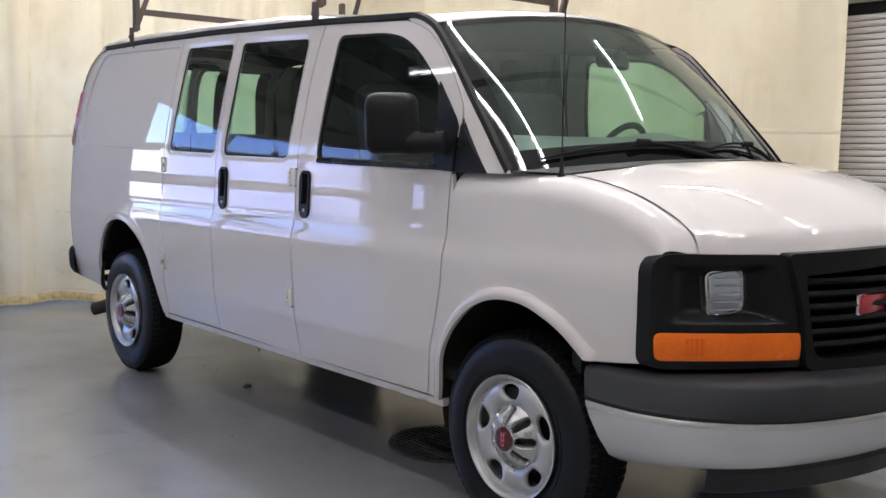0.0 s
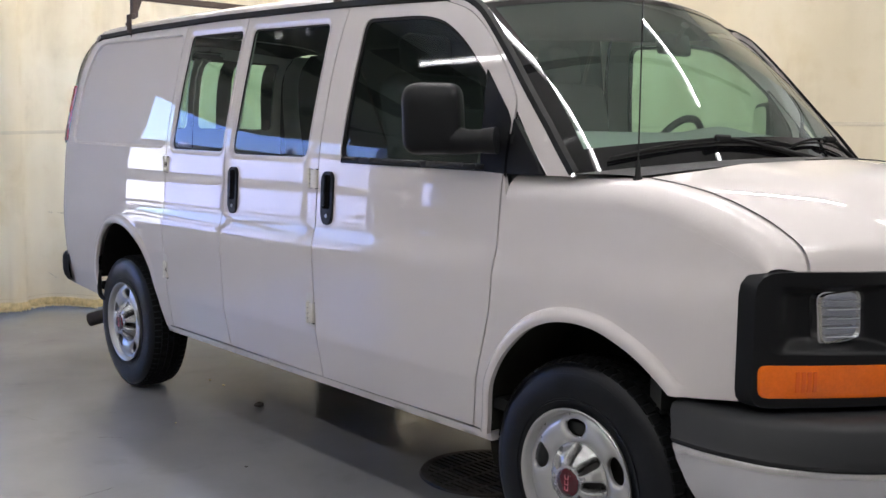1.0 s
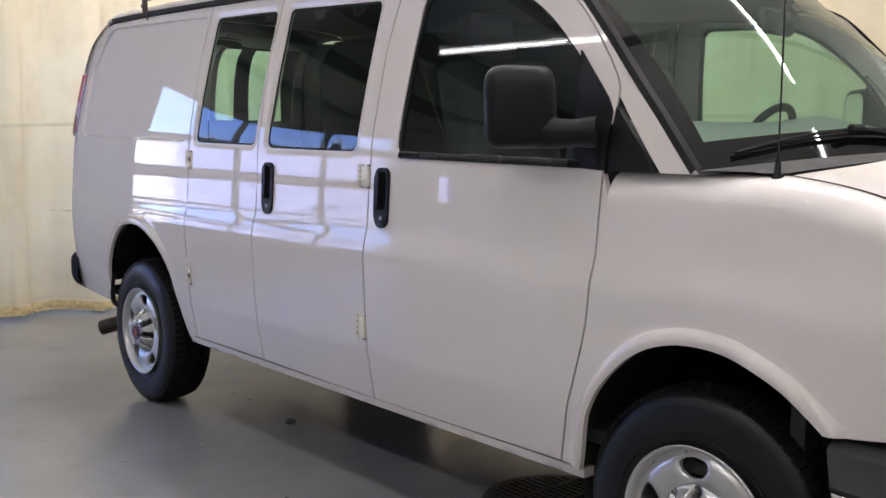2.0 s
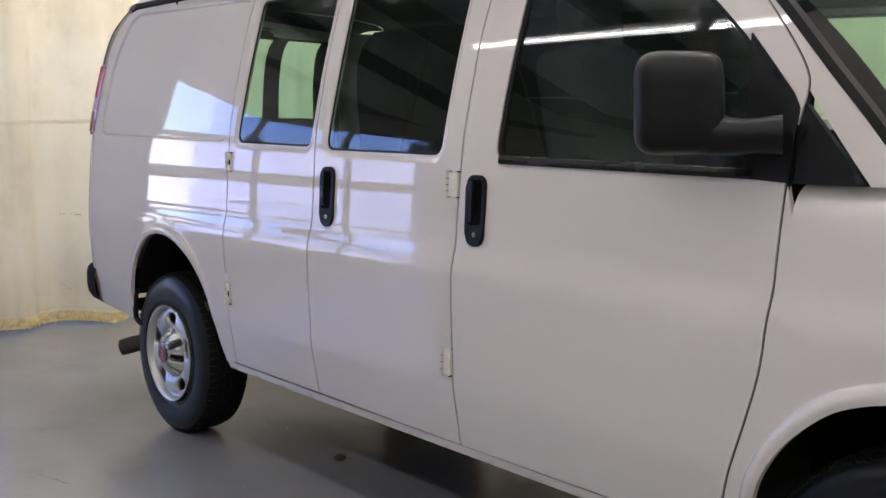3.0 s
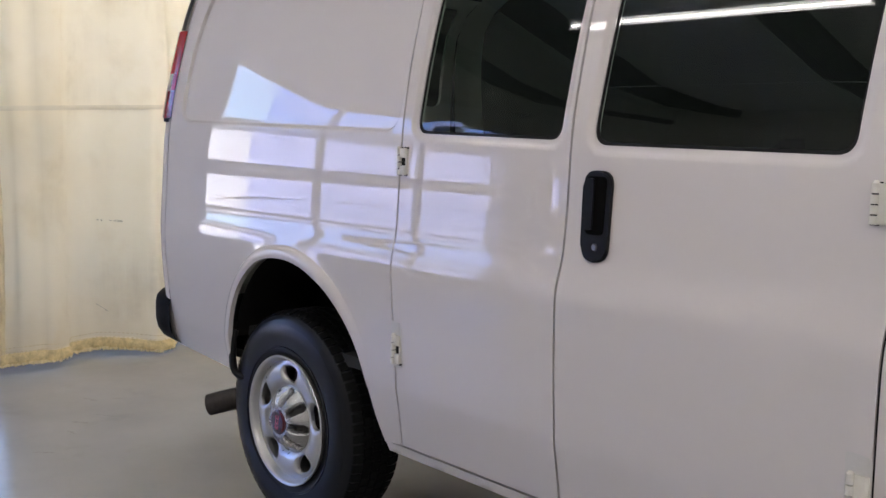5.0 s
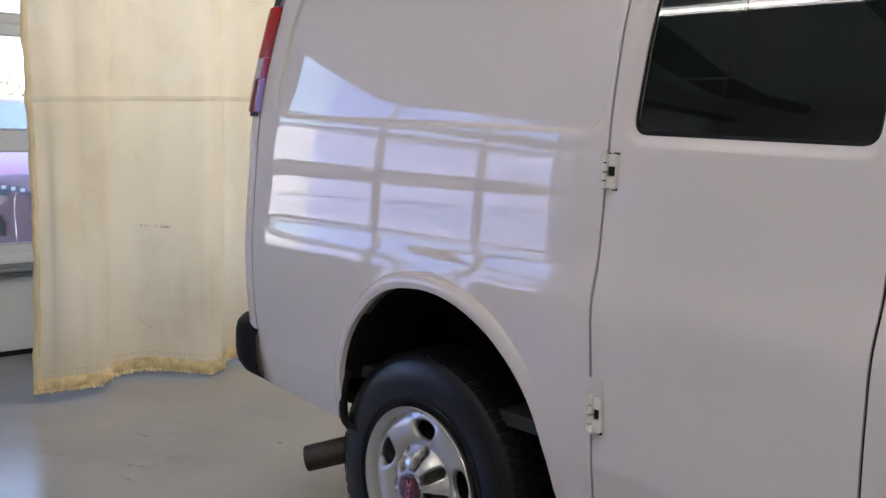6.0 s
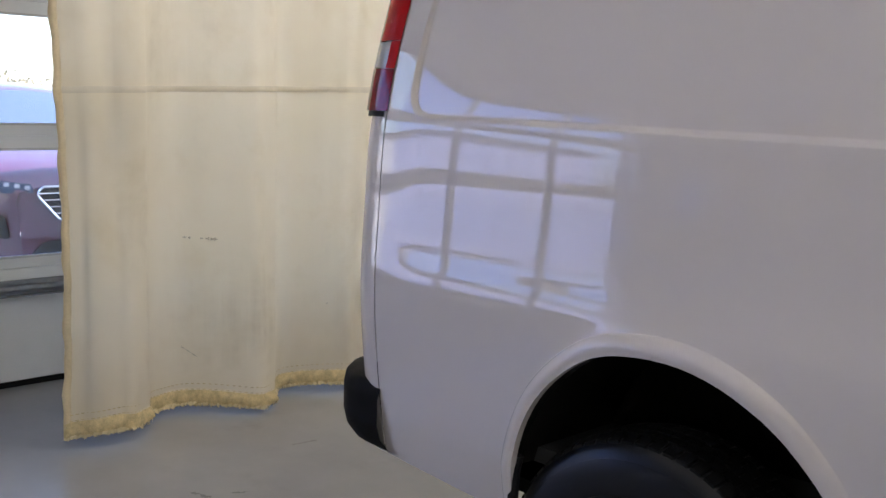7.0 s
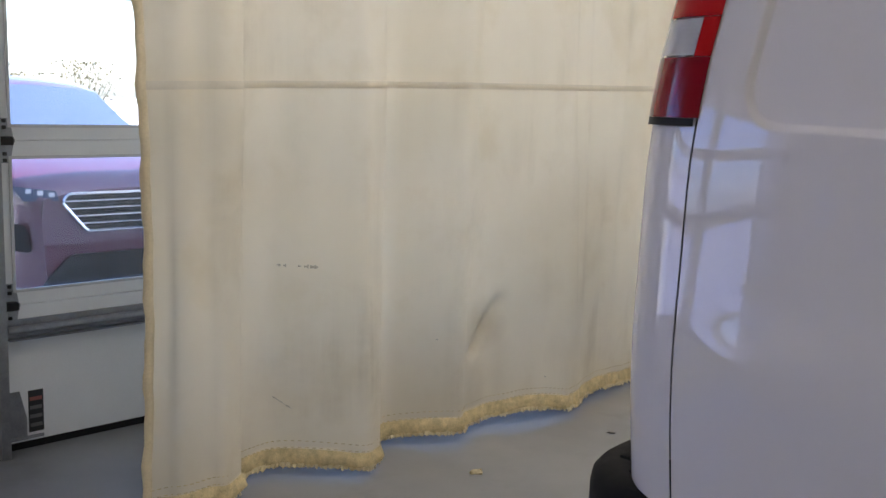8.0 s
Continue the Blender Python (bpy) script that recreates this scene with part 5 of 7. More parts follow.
def front_skin(name, outline, holes, material, parent, label="", out=0.0, rim=0.03, step=0.03, bulge=None):
    """A panel on the van's nose with its outline and openings in y and z."""
    loops = [dense(outline, step)] + [dense(h, step) for h in holes]
    pts, edges = [], []
    for lp in loops:
        k0 = len(pts)
        pts += lp
        edges += [(k0 + i, k0 + (i + 1) % len(lp)) for i in range(len(lp))]
    oy, oz = np.array([p[0] for p in outline]), np.array([p[1] for p in outline])
    gy, gz = np.meshgrid(np.arange(oy.min(), oy.max(), step), np.arange(oz.min(), oz.max(), step))
    gy, gz = gy.ravel(), gz.ravel()
    ok = inside(gy, gz, loops[0]) & (line_dist(gy, gz, loops[0], True) > step * 0.4)
    for h in loops[1:]:
        ok &= ~inside(gy, gz, h) & (line_dist(gy, gz, h, True) > step * 0.4)
    pts += list(zip(gy[ok], gz[ok]))
    v2, _, tris, *_ = delaunay_2d_cdt([Vector((float(a), float(b))) for a, b in pts], edges, [], 0, 1e-6)
    vy, vz = np.array([v.x for v in v2]), np.array([v.y for v in v2])
    tri = np.array([t for t in tris if len(t) == 3])
    keep = inside(vy[tri].mean(1), vz[tri].mean(1), loops[0])
    for h in loops[1:]:
        keep &= ~inside(vy[tri].mean(1), vz[tri].mean(1), h)
    extra = bulge(vy, vz) if bulge else 0.0
    verts = np.stack([front_x(vy) + out + extra, vy, vz], 1)
    bm = bmesh.new()
    bv = [bm.verts.new(v) for v in verts]
    for t in tri[keep]:
        bm.faces.new([bv[i] for i in t])
    if rim:
        border = [e for e in bm.edges if len(e.link_faces) == 1]
        ext = bmesh.ops.extrude_edge_only(bm, edges=border)
        for v in [g for g in ext["geom"] if isinstance(g, bmesh.types.BMVert)]:
            v.co.x -= rim
    for v in [v for v in bm.verts if not v.link_faces]:
        bm.verts.remove(v)
    return part(name, bm, material, parent, label, smooth=True, angle=50)


for s in (-1, 1):
    flip = lambda pts: [(s * y, z) for y, z in pts]
    outer = round_poly([(0.950, 0.712), (0.952, 1.050), (0.572, 1.046), (0.518, 0.862), (0.500, 0.708)], [0.04, 0.06, 0.015, 0.02, 0.02], 4)
    well = round_poly([(0.918, 0.845), (0.922, 1.016), (0.600, 1.020), (0.560, 0.92), (0.545, 0.836)], [0.03, 0.03, 0.03, 0.04, 0.02], 4)
    slot = round_poly([(0.936, 0.738), (0.940, 0.820), (0.512, 0.812), (0.508, 0.730)], [0.02, 0.02, 0.008, 0.008], 3)
    bezel = front_skin("headlamp_bezel", flip(outer), [flip(well), flip(slot)], M_PLASTIC, van, "dark grey plastic headlamp surround", out=0.012, rim=0.05)
    # the well: slopes back to the lamp
    rings = 8
    lampbox = [(0.764, 0.862), (0.776, 0.988), (0.673, 1.000), (0.666, 0.880)]
    wl = dense(well, 0.03)
    bm = bmesh.new()
    loops = []
    for k in range(rings + 1):
        t = k / rings
        ring = []
        for y, z in wl:
            cy, cz = 0.715, 0.934
            a, b = y + (cy - y) * t * 0.55, z + (cz - z) * t * 0.42
            ring.append(bm.verts.new((face_x(a) + 0.012 - 0.062 * float(smooth01(t)), s * a, b)))
        loops.append(ring)
    for a, b in zip(loops, loops[1:]):
        for k in range(len(wl)):
            bm.faces.new((a[k], a[(k + 1) % len(wl)], b[(k + 1) % len(wl)], b[k]))
    bm.faces.new(loops[-1])
    part("headlamp_well", bm, M_PLASTIC, bezel, "dark recessed headlamp well", smooth=True, angle=60)
    bm = bmesh.new()
    lb = round_poly(lampbox, 0.022, 4)
    loops = []
    for k, deep in ((1.0, 0.0), (0.97, -0.004), (0.86, -0.022), (0.70, -0.036), (0.50, -0.046), (0.28, -0.051), (0.10, -0.053)):
        loops.append([bm.verts.new((face_x(0.72) - 0.024 + deep + (0.72 - y) * 0.52 * (0.4 + 0.6 * k), s * (0.72 + (y - 0.72) * k), 0.933 + (z - 0.933) * k)) for y, z in lb])
    for a, b in zip(loops, loops[1:]):
        for k in range(len(lb)):
            bm.faces.new((a[k], a[(k + 1) % len(lb)], b[(k + 1) % len(lb)], b[k]))
    bm.faces.new(loops[-1])
    lamp = part("headlamp", bm, M_HEADLAMP, bezel, "square sealed-beam headlamp", smooth=True, angle=70)
    bm = bmesh.new()
    tube(bm, [(face_x(0.72) - 0.076, s * 0.72, 0.933), (face_x(0.72) - 0.040, s * 0.72, 0.933)], [0.010, 0.007], 10)
    part("bulb", bm, M_CLEARLENS, lamp, smooth=True)
    for k in range(5):                    # moulded bars of the lens
        z = 0.882 + 0.023 * k
        front_skin("lens_rib", flip([(0.680, z), (0.762, z), (0.762, z + 0.003), (0.680, z + 0.003)]), [], M_CLEARLENS, lamp, out=-0.0155, rim=0.002, step=0.05)
    lb2 = [(0.72 + (y - 0.72) * 1.10, 0.933 + (z - 0.933) * 1.08) for y, z in lb]
    bm = bmesh.new()
    prism(bm, flip(lb2), lambda y, z, d: (face_x(0.72) - 0.033 + d + (0.72 - abs(y)) * 0.52, y, z), -0.02)
    part("lamp_ring", bm, M_CHROME, lamp, "bright retaining ring")
    front_skin("lamp_lens", flip(lb), [], M_CLEAR, lamp, "clear ribbed lens", out=-0.014, rim=0.0).visible_shadow = False
    turn = front_skin("turn_signal", flip(slot), [], M_AMBER, bezel, "amber turn signal lens", out=0.014, rim=0.03, bulge=lambda y, z: 0.006 * (1 - ((z - 0.776) / 0.045) ** 2))
    for k in range(4):
        y = 0.810 + 0.0135 * k
        front_skin("lens_rib", flip([(y, 0.752), (y + 0.008, 0.752), (y + 0.008, 0.802), (y, 0.802)]), [], M_AMBER_RIB, turn, out=0.0208, rim=0.004, step=0.05)

shell_out = round_poly([(-0.575, 1.050), (-0.18, 1.062), (0.18, 1.062), (0.575, 1.050), (0.512, 0.862), (0.496, 0.700), (0.40, 0.688), (-0.40, 0.688), (-0.496, 0.700), (-0.512, 0.862)], [0.02, 0, 0, 0.02, 0.03, 0.03, 0.05, 0.05, 0.03, 0.03], 3)
shell_in = round_poly([(-0.515, 0.985), (-0.18, 1.005), (0.18, 1.005), (0.515, 0.985), (0.470, 0.752), (0.440, 0.730), (-0.440, 0.730), (-0.470, 0.752)], [0.015, 0, 0, 0.015, 0.03, 0.03, 0.03, 0.03], 3)
grille = front_skin("grille", shell_out, [shell_in], M_PLASTIC, van, "dark grey plastic grille shell", out=0.030, rim=0.06)
for k in range(6):
    z = 0.772 + 0.0385 * k
    bm = bmesh.new()
    pr = None
    for y in np.linspace(-0.505, 0.505, 25):
        x = face_x(y)
        ring = [bm.verts.new(p) for p in ((x + 0.010, y, z - 0.010), (x + 0.018, y, z - 0.002), (x + 0.013, y, z + 0.010), (x - 0.02, y, z + 0.006), (x - 0.02, y, z - 0.006))]
        if pr:
            for q in range(5):
                bm.faces.new((pr[q], pr[(q + 1) % 5], ring[(q + 1) % 5], ring[q]))
        pr = ring
    part("grille_bar", bm, M_PLASTIC, grille, smooth=True)
# black sheet painted for the shade behind the bars
front_skin("grille_backing", shell_in, [], M_RECESS_SHADE, grille, "black sheet standing in for the shade behind the grille", out=-0.03, rim=0)
for k in range(3):
    y0 = -0.282 + 0.195 * k
    box("badge", (face_x(0.3) + 0.012 + (0.03 if k == 1 else 0), y0, 0.856), (face_x(0.3) + 0.034 + (0.03 if k == 1 else 0), y0 + 0.178, 0.917), M_BADGE_RED, grille, "red badge shape with bright edge", bevel=0.01)
    box("badge_edge", (face_x(0.3) + 0.008 + (0.03 if k == 1 else 0), y0 - 0.005, 0.851), (face_x(0.3) + 0.026 + (0.03 if k == 1 else 0), y0 + 0.183, 0.922), M_CHROME, grille, "chrome badge edge", bevel=0.01)


# front bumper
def bumper_plan(t):
    """t from -1 to 1 round the front: place and outward direction."""
    a = abs(t)
    pts = [(4.475, 0.0), (4.462, 0.22), (4.425, 0.45), (4.36, 0.66), (4.26, 0.82), (4.13, 0.935), (3.98, 0.992), (3.815, 1.005)]
    k = a * (len(pts) - 1)
    p = curve(pts, 8)
    i = min(len(p) - 2, int(a * (len(p) - 1)))
    f = a * (len(p) - 1) - i
    x, y = (p[i][0] * (1 - f) + p[i + 1][0] * f), (p[i][1] * (1 - f) + p[i + 1][1] * f)
    dx, dy = p[i + 1][0] - p[i][0], p[i + 1][1] - p[i][1]
    n = math.hypot(dx, dy)
    return x, (1 if t >= 0 else -1) * y, dy / n, (1 if t >= 0 else -1) * -dx / n


def bumper_band(name, profile, material, parent, label="", ts=np.linspace(-1, 1, 81), close=False):
    bm = bmesh.new()
    pr = None
    for t in ts:
        ring = []
        for o, z in profile(t):          # the ends are cut back towards the bottom
            x, y, nx, ny = bumper_plan(t * (1 - 0.36 * max(0.0, 0.69 - z) * float(smooth01((abs(t) - 0.6) / 0.4))))
            ring.append(bm.verts.new((x + nx * o, y + ny * o, z)))
        if pr:
            for k in range(len(ring) - 1):
                bm.faces.new((pr[k], pr[k + 1], ring[k + 1], ring[k]))
        else:
            first = ring
        pr = ring
    if close:
        bm.faces.new(first)
        bm.faces.new(pr)
    return part(name, bm, material, parent, label, smooth=True, angle=40)


bumper = bumper_band("front_bumper", lambda t: [(-0.14, 0.590), (-0.004, 0.577 + 0.020 * abs(t) ** 3), (0.008, 0.574 + 0.020 * abs(t) ** 3), (0.012, 0.566 + 0.020 * abs(t) ** 3), (0.010, 0.550), (-0.004, 0.490), (-0.030, 0.434 + 0.012 * (1 - abs(t))), (-0.055, 0.416 + 0.016 * (1 - abs(t))), (-0.12, 0.44)], M_BUMPER_CHROME, van, "chromed steel front bumper with a charcoal top pad")


def notch(t):
    return 0.014 * float(smooth01((0.36 - abs(t)) / 0.05))


bumper_band("bumper_pad", lambda t: [(-0.22, 0.690), (-0.09, 0.696), (-0.045, 0.694 - notch(t)), (-0.022, 0.686 - notch(t)), (-0.010, 0.672 - notch(t)), (0.008, 0.610), (0.014, 0.588 + 0.020 * abs(t) ** 3), (0.010, 0.578 + 0.020 * abs(t) ** 3), (-0.02, 0.576 + 0.020 * abs(t) ** 3)], M_BUMPER_PAD, bumper, "charcoal plastic bumper top", close=False)
bumper_band("bumper_valance", lambda t: [(-0.06, 0.450), (-0.05, 0.415), (-0.08, 0.350), (-0.16, 0.32)], M_BUMPER_PAD, bumper, "dark plastic lower valance", ts=np.linspace(-0.62, 0.62, 51))
bumper_band("bumper_end_cap", lambda t: [(0.000, 0.590), (0.014, 0.578), (0.012, 0.40)], M_SEAL, bumper, ts=np.linspace(0.985, 1.0, 2))

# rear bumper
bm = bmesh.new()
pr = None
rb = curve([(-1.115, -0.60), (-1.115, -0.75), (-1.09, -0.86), (-1.01, -0.935), (-0.93, -0.962), (-0.83, -0.966)], 5)
full = [(x, y) for x, y in rb[::-1]] + [(x, -y) for x, y in rb]
for x, y in full:
    ring = [bm.verts.new(p) for p in ((x + 0.12, y * 0.88, 0.684), (x + 0.034, y * 0.965, 0.685), (x + 0.012, y * 0.988, 0.679), (x + 0.002, y * 1.000, 0.664), (x - 0.001, y * 1.005, 0.640), (x - 0.001, y * 1.005, 0.575), (x + 0.006, y * 0.999, 0.540), (x + 0.024, y * 0.985, 0.514), (x + 0.055, y * 0.962, 0.500), (x + 0.09, y * 0.94, 0.497))]
    if pr:
        for k in range(9):
            bm.faces.new((pr[k], pr[k + 1], ring[k + 1], ring[k]))
    pr = ring
rear_bumper = part("rear_bumper", bm, M_STEP, van, "dark plastic-capped rear step bumper with a bright face", smooth=True)
bm = bmesh.new()
pr = None
for x, y in full:
    if abs(y) < 0.80:
        ring = [bm.verts.new(q) for q in ((x - 0.006, y * 1.004, 0.655), (x - 0.010, y * 1.010, 0.648), (x - 0.010, y * 1.010, 0.560), (x - 0.004, y * 1.004, 0.552))]
        if pr:
            for k in range(3):
                bm.faces.new((pr[k], pr[k + 1], ring[k + 1], ring[k]))
        pr = ring
part("bumper_face", bm, M_BUMPER_CHROME, rear_bumper, "bright steel bumper face", smooth=True)
for s in (-1, 1):                          # raised tread pads on the corners of the step
    for x, y, size in ((-1.005, 0.80, 0.040), (-0.955, 0.865, 0.028)):
        box("step_pad", (x - size, s * y - size * 0.8, 0.680), (x + size, s * y + size * 0.8, 0.691), M_STEP, rear_bumper, bevel=0.004, segs=2)

# rear doors with windows
bm = bmesh.new()
for s in (-1, 1):
    o = [(s * 0.004, 0.56), (s * 0.79, 0.56), (s * 0.785, 1.34), (s * 0.765, 1.65), (s * 0.735, 1.90), (s * 0.004, 1.94)]
    h = round_poly([(s * 0.045, 1.43), (s * 0.70, 1.43), (s * 0.68, 1.868), (s * 0.045, 1.868)], 0.05, 5)
    loops = [dense(o, 0.06), dense(h, 0.03)]
    pts, edges = [], []
    for lp in loops:
        k0 = len(pts)
        pts += lp
        edges += [(k0 + i, k0 + (i + 1) % len(lp)) for i in range(len(lp))]
    v2, _, tris, *_ = delaunay_2d_cdt([Vector(p) for p in pts], edges, [], 0, 1e-6)
    vy, vz = np.array([v.x for v in v2]), np.array([v.y for v in v2])
    bm = bmesh.new()
    vv = [bm.verts.new((-1.014 + float(rear_shift(z)) + 0.02 * (y / 0.8) ** 2, y, z)) for y, z in zip(vy, vz)]
    for t in tris:
        c = np.mean([vy[i] for i in t]), np.mean([vz[i] for i in t])
        if inside(np.array([c[0]]), np.array([c[1]]), loops[0])[0] and not inside(np.array([c[0]]), np.array([c[1]]), loops[1])[0]:
            bm.faces.new([vv[i] for i in t])
    ext = bmesh.ops.extrude_face_region(bm, geom=list(bm.faces))
    for v in [g for g in ext["geom"] if isinstance(g, bmesh.types.BMVert)]:
        v.co.x += 0.03
    for v in [v for v in bm.verts if not v.link_faces]:
        bm.verts.remove(v)
    rd = part("rear_door", bm, M_PAINT, van, "white rear cargo door with a window, closed")
    bm = bmesh.new()
    bm.faces.new([bm.verts.new((-0.998 + float(rear_shift(z)), y, z)) for y, z in h])
    part("window_pane", bm, M_PRIVACY, rd, "tinted rear window").visible_shadow = False

# dark inner lining of the rear doors, with narrower openings
def lining_x(z):
    return -0.985 + float(rear_shift(z))


for y0, y1, a, b in ((-0.80, 0.245, -0.26, 0.20), (0.245, 0.88, 0.33, 0.625)):
    bm = bmesh.new()
    zs = [0.62, 1.0, 1.28, 1.435, 1.55, 1.65, 1.75, 1.82, 1.858, 1.90]
    for za, zb in zip(zs, zs[1:]):
        spans = [(y0, y1)] if za < 1.43 or za > 1.85 else [(y0, a), (b, y1)]
        for ya, yb in spans:
            k0, k1 = 1 - 0.12 * max(0, za - 1.3) / 0.6, 1 - 0.12 * max(0, zb - 1.3) / 0.6
            bm.faces.new([bm.verts.new(q) for q in ((lining_x(za), ya * k0, za), (lining_x(za), yb * k0, za), (lining_x(zb), yb * k1, zb), (lining_x(zb), ya * k1, zb))])
    part("rear_door_lining", bm, M_CARGO, van, "dark rear door lining")

# header panel between the rear doors and the roof
def header(v, t, inner=0.0):
    a, b = Vector((-1.014 + float(rear_shift(1.905)) + inner, 0.80 * t, 1.905)), Vector(roof(0.0, t)) + Vector((inner, 0, -inner))
    return tuple(a + (b - a) * v + Vector((-0.03 * math.sin(math.pi * v), 0, 0.015 * math.sin(math.pi * v))))


grid_mesh("rear_header", header, np.linspace(0, 1, 6), np.linspace(-0.98, 0.98, 21), M_PAINT, van, "white panel above the rear doors")
grid_mesh("rear_header_lining", lambda v, t: header(v, t, 0.03), np.linspace(0, 1, 6), np.linspace(-0.98, 0.98, 21), M_CARGO, van, "dark lining above the rear doors")

# ---------------------------------------------------------------- van: underbody and cabin
box("underbody", (-0.98, -0.74, 0.44), (3.95, 0.74, 0.475), M_UNDER, van, "dark underbody")
for x0, x1, z in ((-0.36, 0.52, 0.93), (3.02, 3.84, 0.87)):
    for s in (-1, 1):
        bm = bmesh.new()
        cx, rr = (x0 + x1) / 2, (x1 - x0) / 2
        pr = None
        last = math.pi + 0.35 if x0 > 2 else math.pi - 0.30
        for a in np.linspace(0.04, last, 26):
            x, zz = cx + rr * 1.02 * math.cos(a), 0.46 + (z - 0.46) * math.sin(a) * 1.02
            ring = [bm.verts.new((x, s * (float(half_width(np.clip(x, -0.7, 3.9), max(zz, 0.42), False)) - 0.015), zz)), bm.verts.new((x, s * 0.62, zz))]
            if pr:
                bm.faces.new((pr[0], pr[1], ring[1], ring[0]))
            pr = ring
        part("wheel_house", bm, M_ARCHLINER if x0 > 2 else M_UNDER, van, "dark wheel house", smooth=True)
        bm = bmesh.new()
        bm.faces.new([bm.verts.new((cx + rr * 1.02 * math.cos(a), s * 0.62, 0.46 + (z - 0.46) * math.sin(a) * 1.02)) for a in np.linspace(0.04, last, 26)])
        part("wheel_house_wall", bm, M_UNDER, van)
box("cargo_floor", (-0.98, -0.90, 0.60), (2.9, 0.90, 0.635), M_CARGO, van, "dark cargo floor")
box("cabin_floor", (2.9, -0.90, 0.50), (3.70, 0.90, 0.535), M_CARGO, van, "dark cabin floor")
box("firewall", (3.66, -0.88, 0.48), (3.70, 0.88, 1.20), M_CARGO, van)
for s in (-1, 1):
    zs = np.linspace(0.96, 1.26, 8)
    grid_mesh("side_trim", lambda x, z: (x, s * (float(half_width(x, z, False)) - 0.045), z), np.linspace(-0.84, 3.1, 24), zs, M_CARGO, van, "inner side lining")
grid_mesh("side_trim", lambda x, z: (max(x, -0.84 + float(rear_shift(z))), float(half_width(x, z, False)) - 0.045, z), np.linspace(-0.84, 2.05, 26), np.linspace(1.26, 1.92, 10), M_CARGO, van, "inner side lining")
grid_mesh("side_trim", lambda x, z: (max(x, -0.84 + float(rear_shift(z))), -float(half_width(x, z, False)) + 0.045, z), np.linspace(-0.84, 0.60, 14), np.linspace(1.26, 1.92, 10), M_CARGO, van, "inner side lining")
grid_mesh("headliner", lambda x, t: (roof(x, t)[0], roof(x, t)[1] * 0.96, roof(x, t)[2] - 0.035), np.linspace(0.02, 0.97, 30), np.linspace(-0.98, 0.98, 25), M_HEADLINER, van, "grey headliner")
for s in (-1, 1):
    seat = box("seat", (2.25, s * 0.45 - 0.25, 0.88), (2.80, s * 0.45 + 0.25, 1.02), M_SEAT, van, "grey cloth bucket seat", bevel=0.05, segs=3)
    box("backrest", (-0.09, -0.25, -0.33), (0.09, 0.25, 0.33), M_SEAT, seat, "grey cloth backrest", bevel=0.06, segs=3, m=pose(2.19, s * 0.45, 1.30, 0, -14, 0))
    box("headrest", (-0.05, -0.13, -0.09), (0.05, 0.13, 0.09), M_SEAT, seat, "grey cloth headrest", bevel=0.04, segs=3, m=pose(2.08, s * 0.45, 1.70, 0, -10, 0))
    box("seat_base", (2.27, s * 0.45 - 0.2, 0.63), (2.75, s * 0.45 + 0.2, 0.89), M_CARGO, seat, "dark seat base")
bm = bmesh.new()
pr = None
for y in np.linspace(-0.88, 0.88, 21):
    hump = 0.05 * math.exp(-((y - 0.45) / 0.22) ** 2)
    fx = 3.56 - 0.18 * (y / 0.9) ** 2
    ring = [bm.verts.new(p) for p in ((2.90, y, 0.95), (2.86, y, 1.22), (2.91, y, 1.385 + hump * 0.7), (3.00, y, 1.400 + hump * 0.6), (3.22, y, 1.365), (fx - 0.03, y, 1.290), (fx - 0.02, y, 1.15))]
    if pr:
        for k in range(6):
            bm.faces.new((pr[k], pr[k + 1], ring[k + 1], ring[k]))
    pr = ring
dash = part("dashboard", bm, M_DASH, van, "grey dashboard", smooth=True, angle=50)
bm = bmesh.new()
m = pose(2.76, 0.45, 1.295, 0, -62, 0)
tube(bm, [m @ Vector((0.19 * math.cos(a), 0.19 * math.sin(a), 0)) for a in np.linspace(0, 2 * math.pi, 41)], 0.016, 8, caps=False)
for a in (0.3, math.pi - 0.3, -math.pi / 2):
    tube(bm, [m @ Vector((0, 0, 0.0)), m @ Vector((0.185 * math.sin(a), 0.185 * math.cos(a), 0))], 0.018, 8)
tube(bm, [m @ Vector((0, 0, 0.02)), m @ Vector((0, 0, -0.25))], 0.05, 10)
part("steering_wheel", bm, M_PLASTIC, van, "dark steering wheel", smooth=True)

bm = bmesh.new()
rm = pose(*(Vector(screen(0.06, 0.80)) + Vector((-0.075, 0, -0.055))), 0, -12, 8)
add_box(bm, (-0.020, -0.125, -0.040), (0.016, 0.125, 0.040), 0.014, 3, rm)
tube(bm, [rm @ Vector((0.01, 0, 0.0)), rm @ Vector((0.05, 0, 0.045)), Vector(screen(0.06, 0.83, -0.008))], [0.010, 0.010, 0.018], 8)
part("rear_view_mirror", bm, M_PLASTIC, van, "black rear-view mirror on the windscreen", smooth=True)

# ---------------------------------------------------------------- van: wheels
SHAPE[0] = False


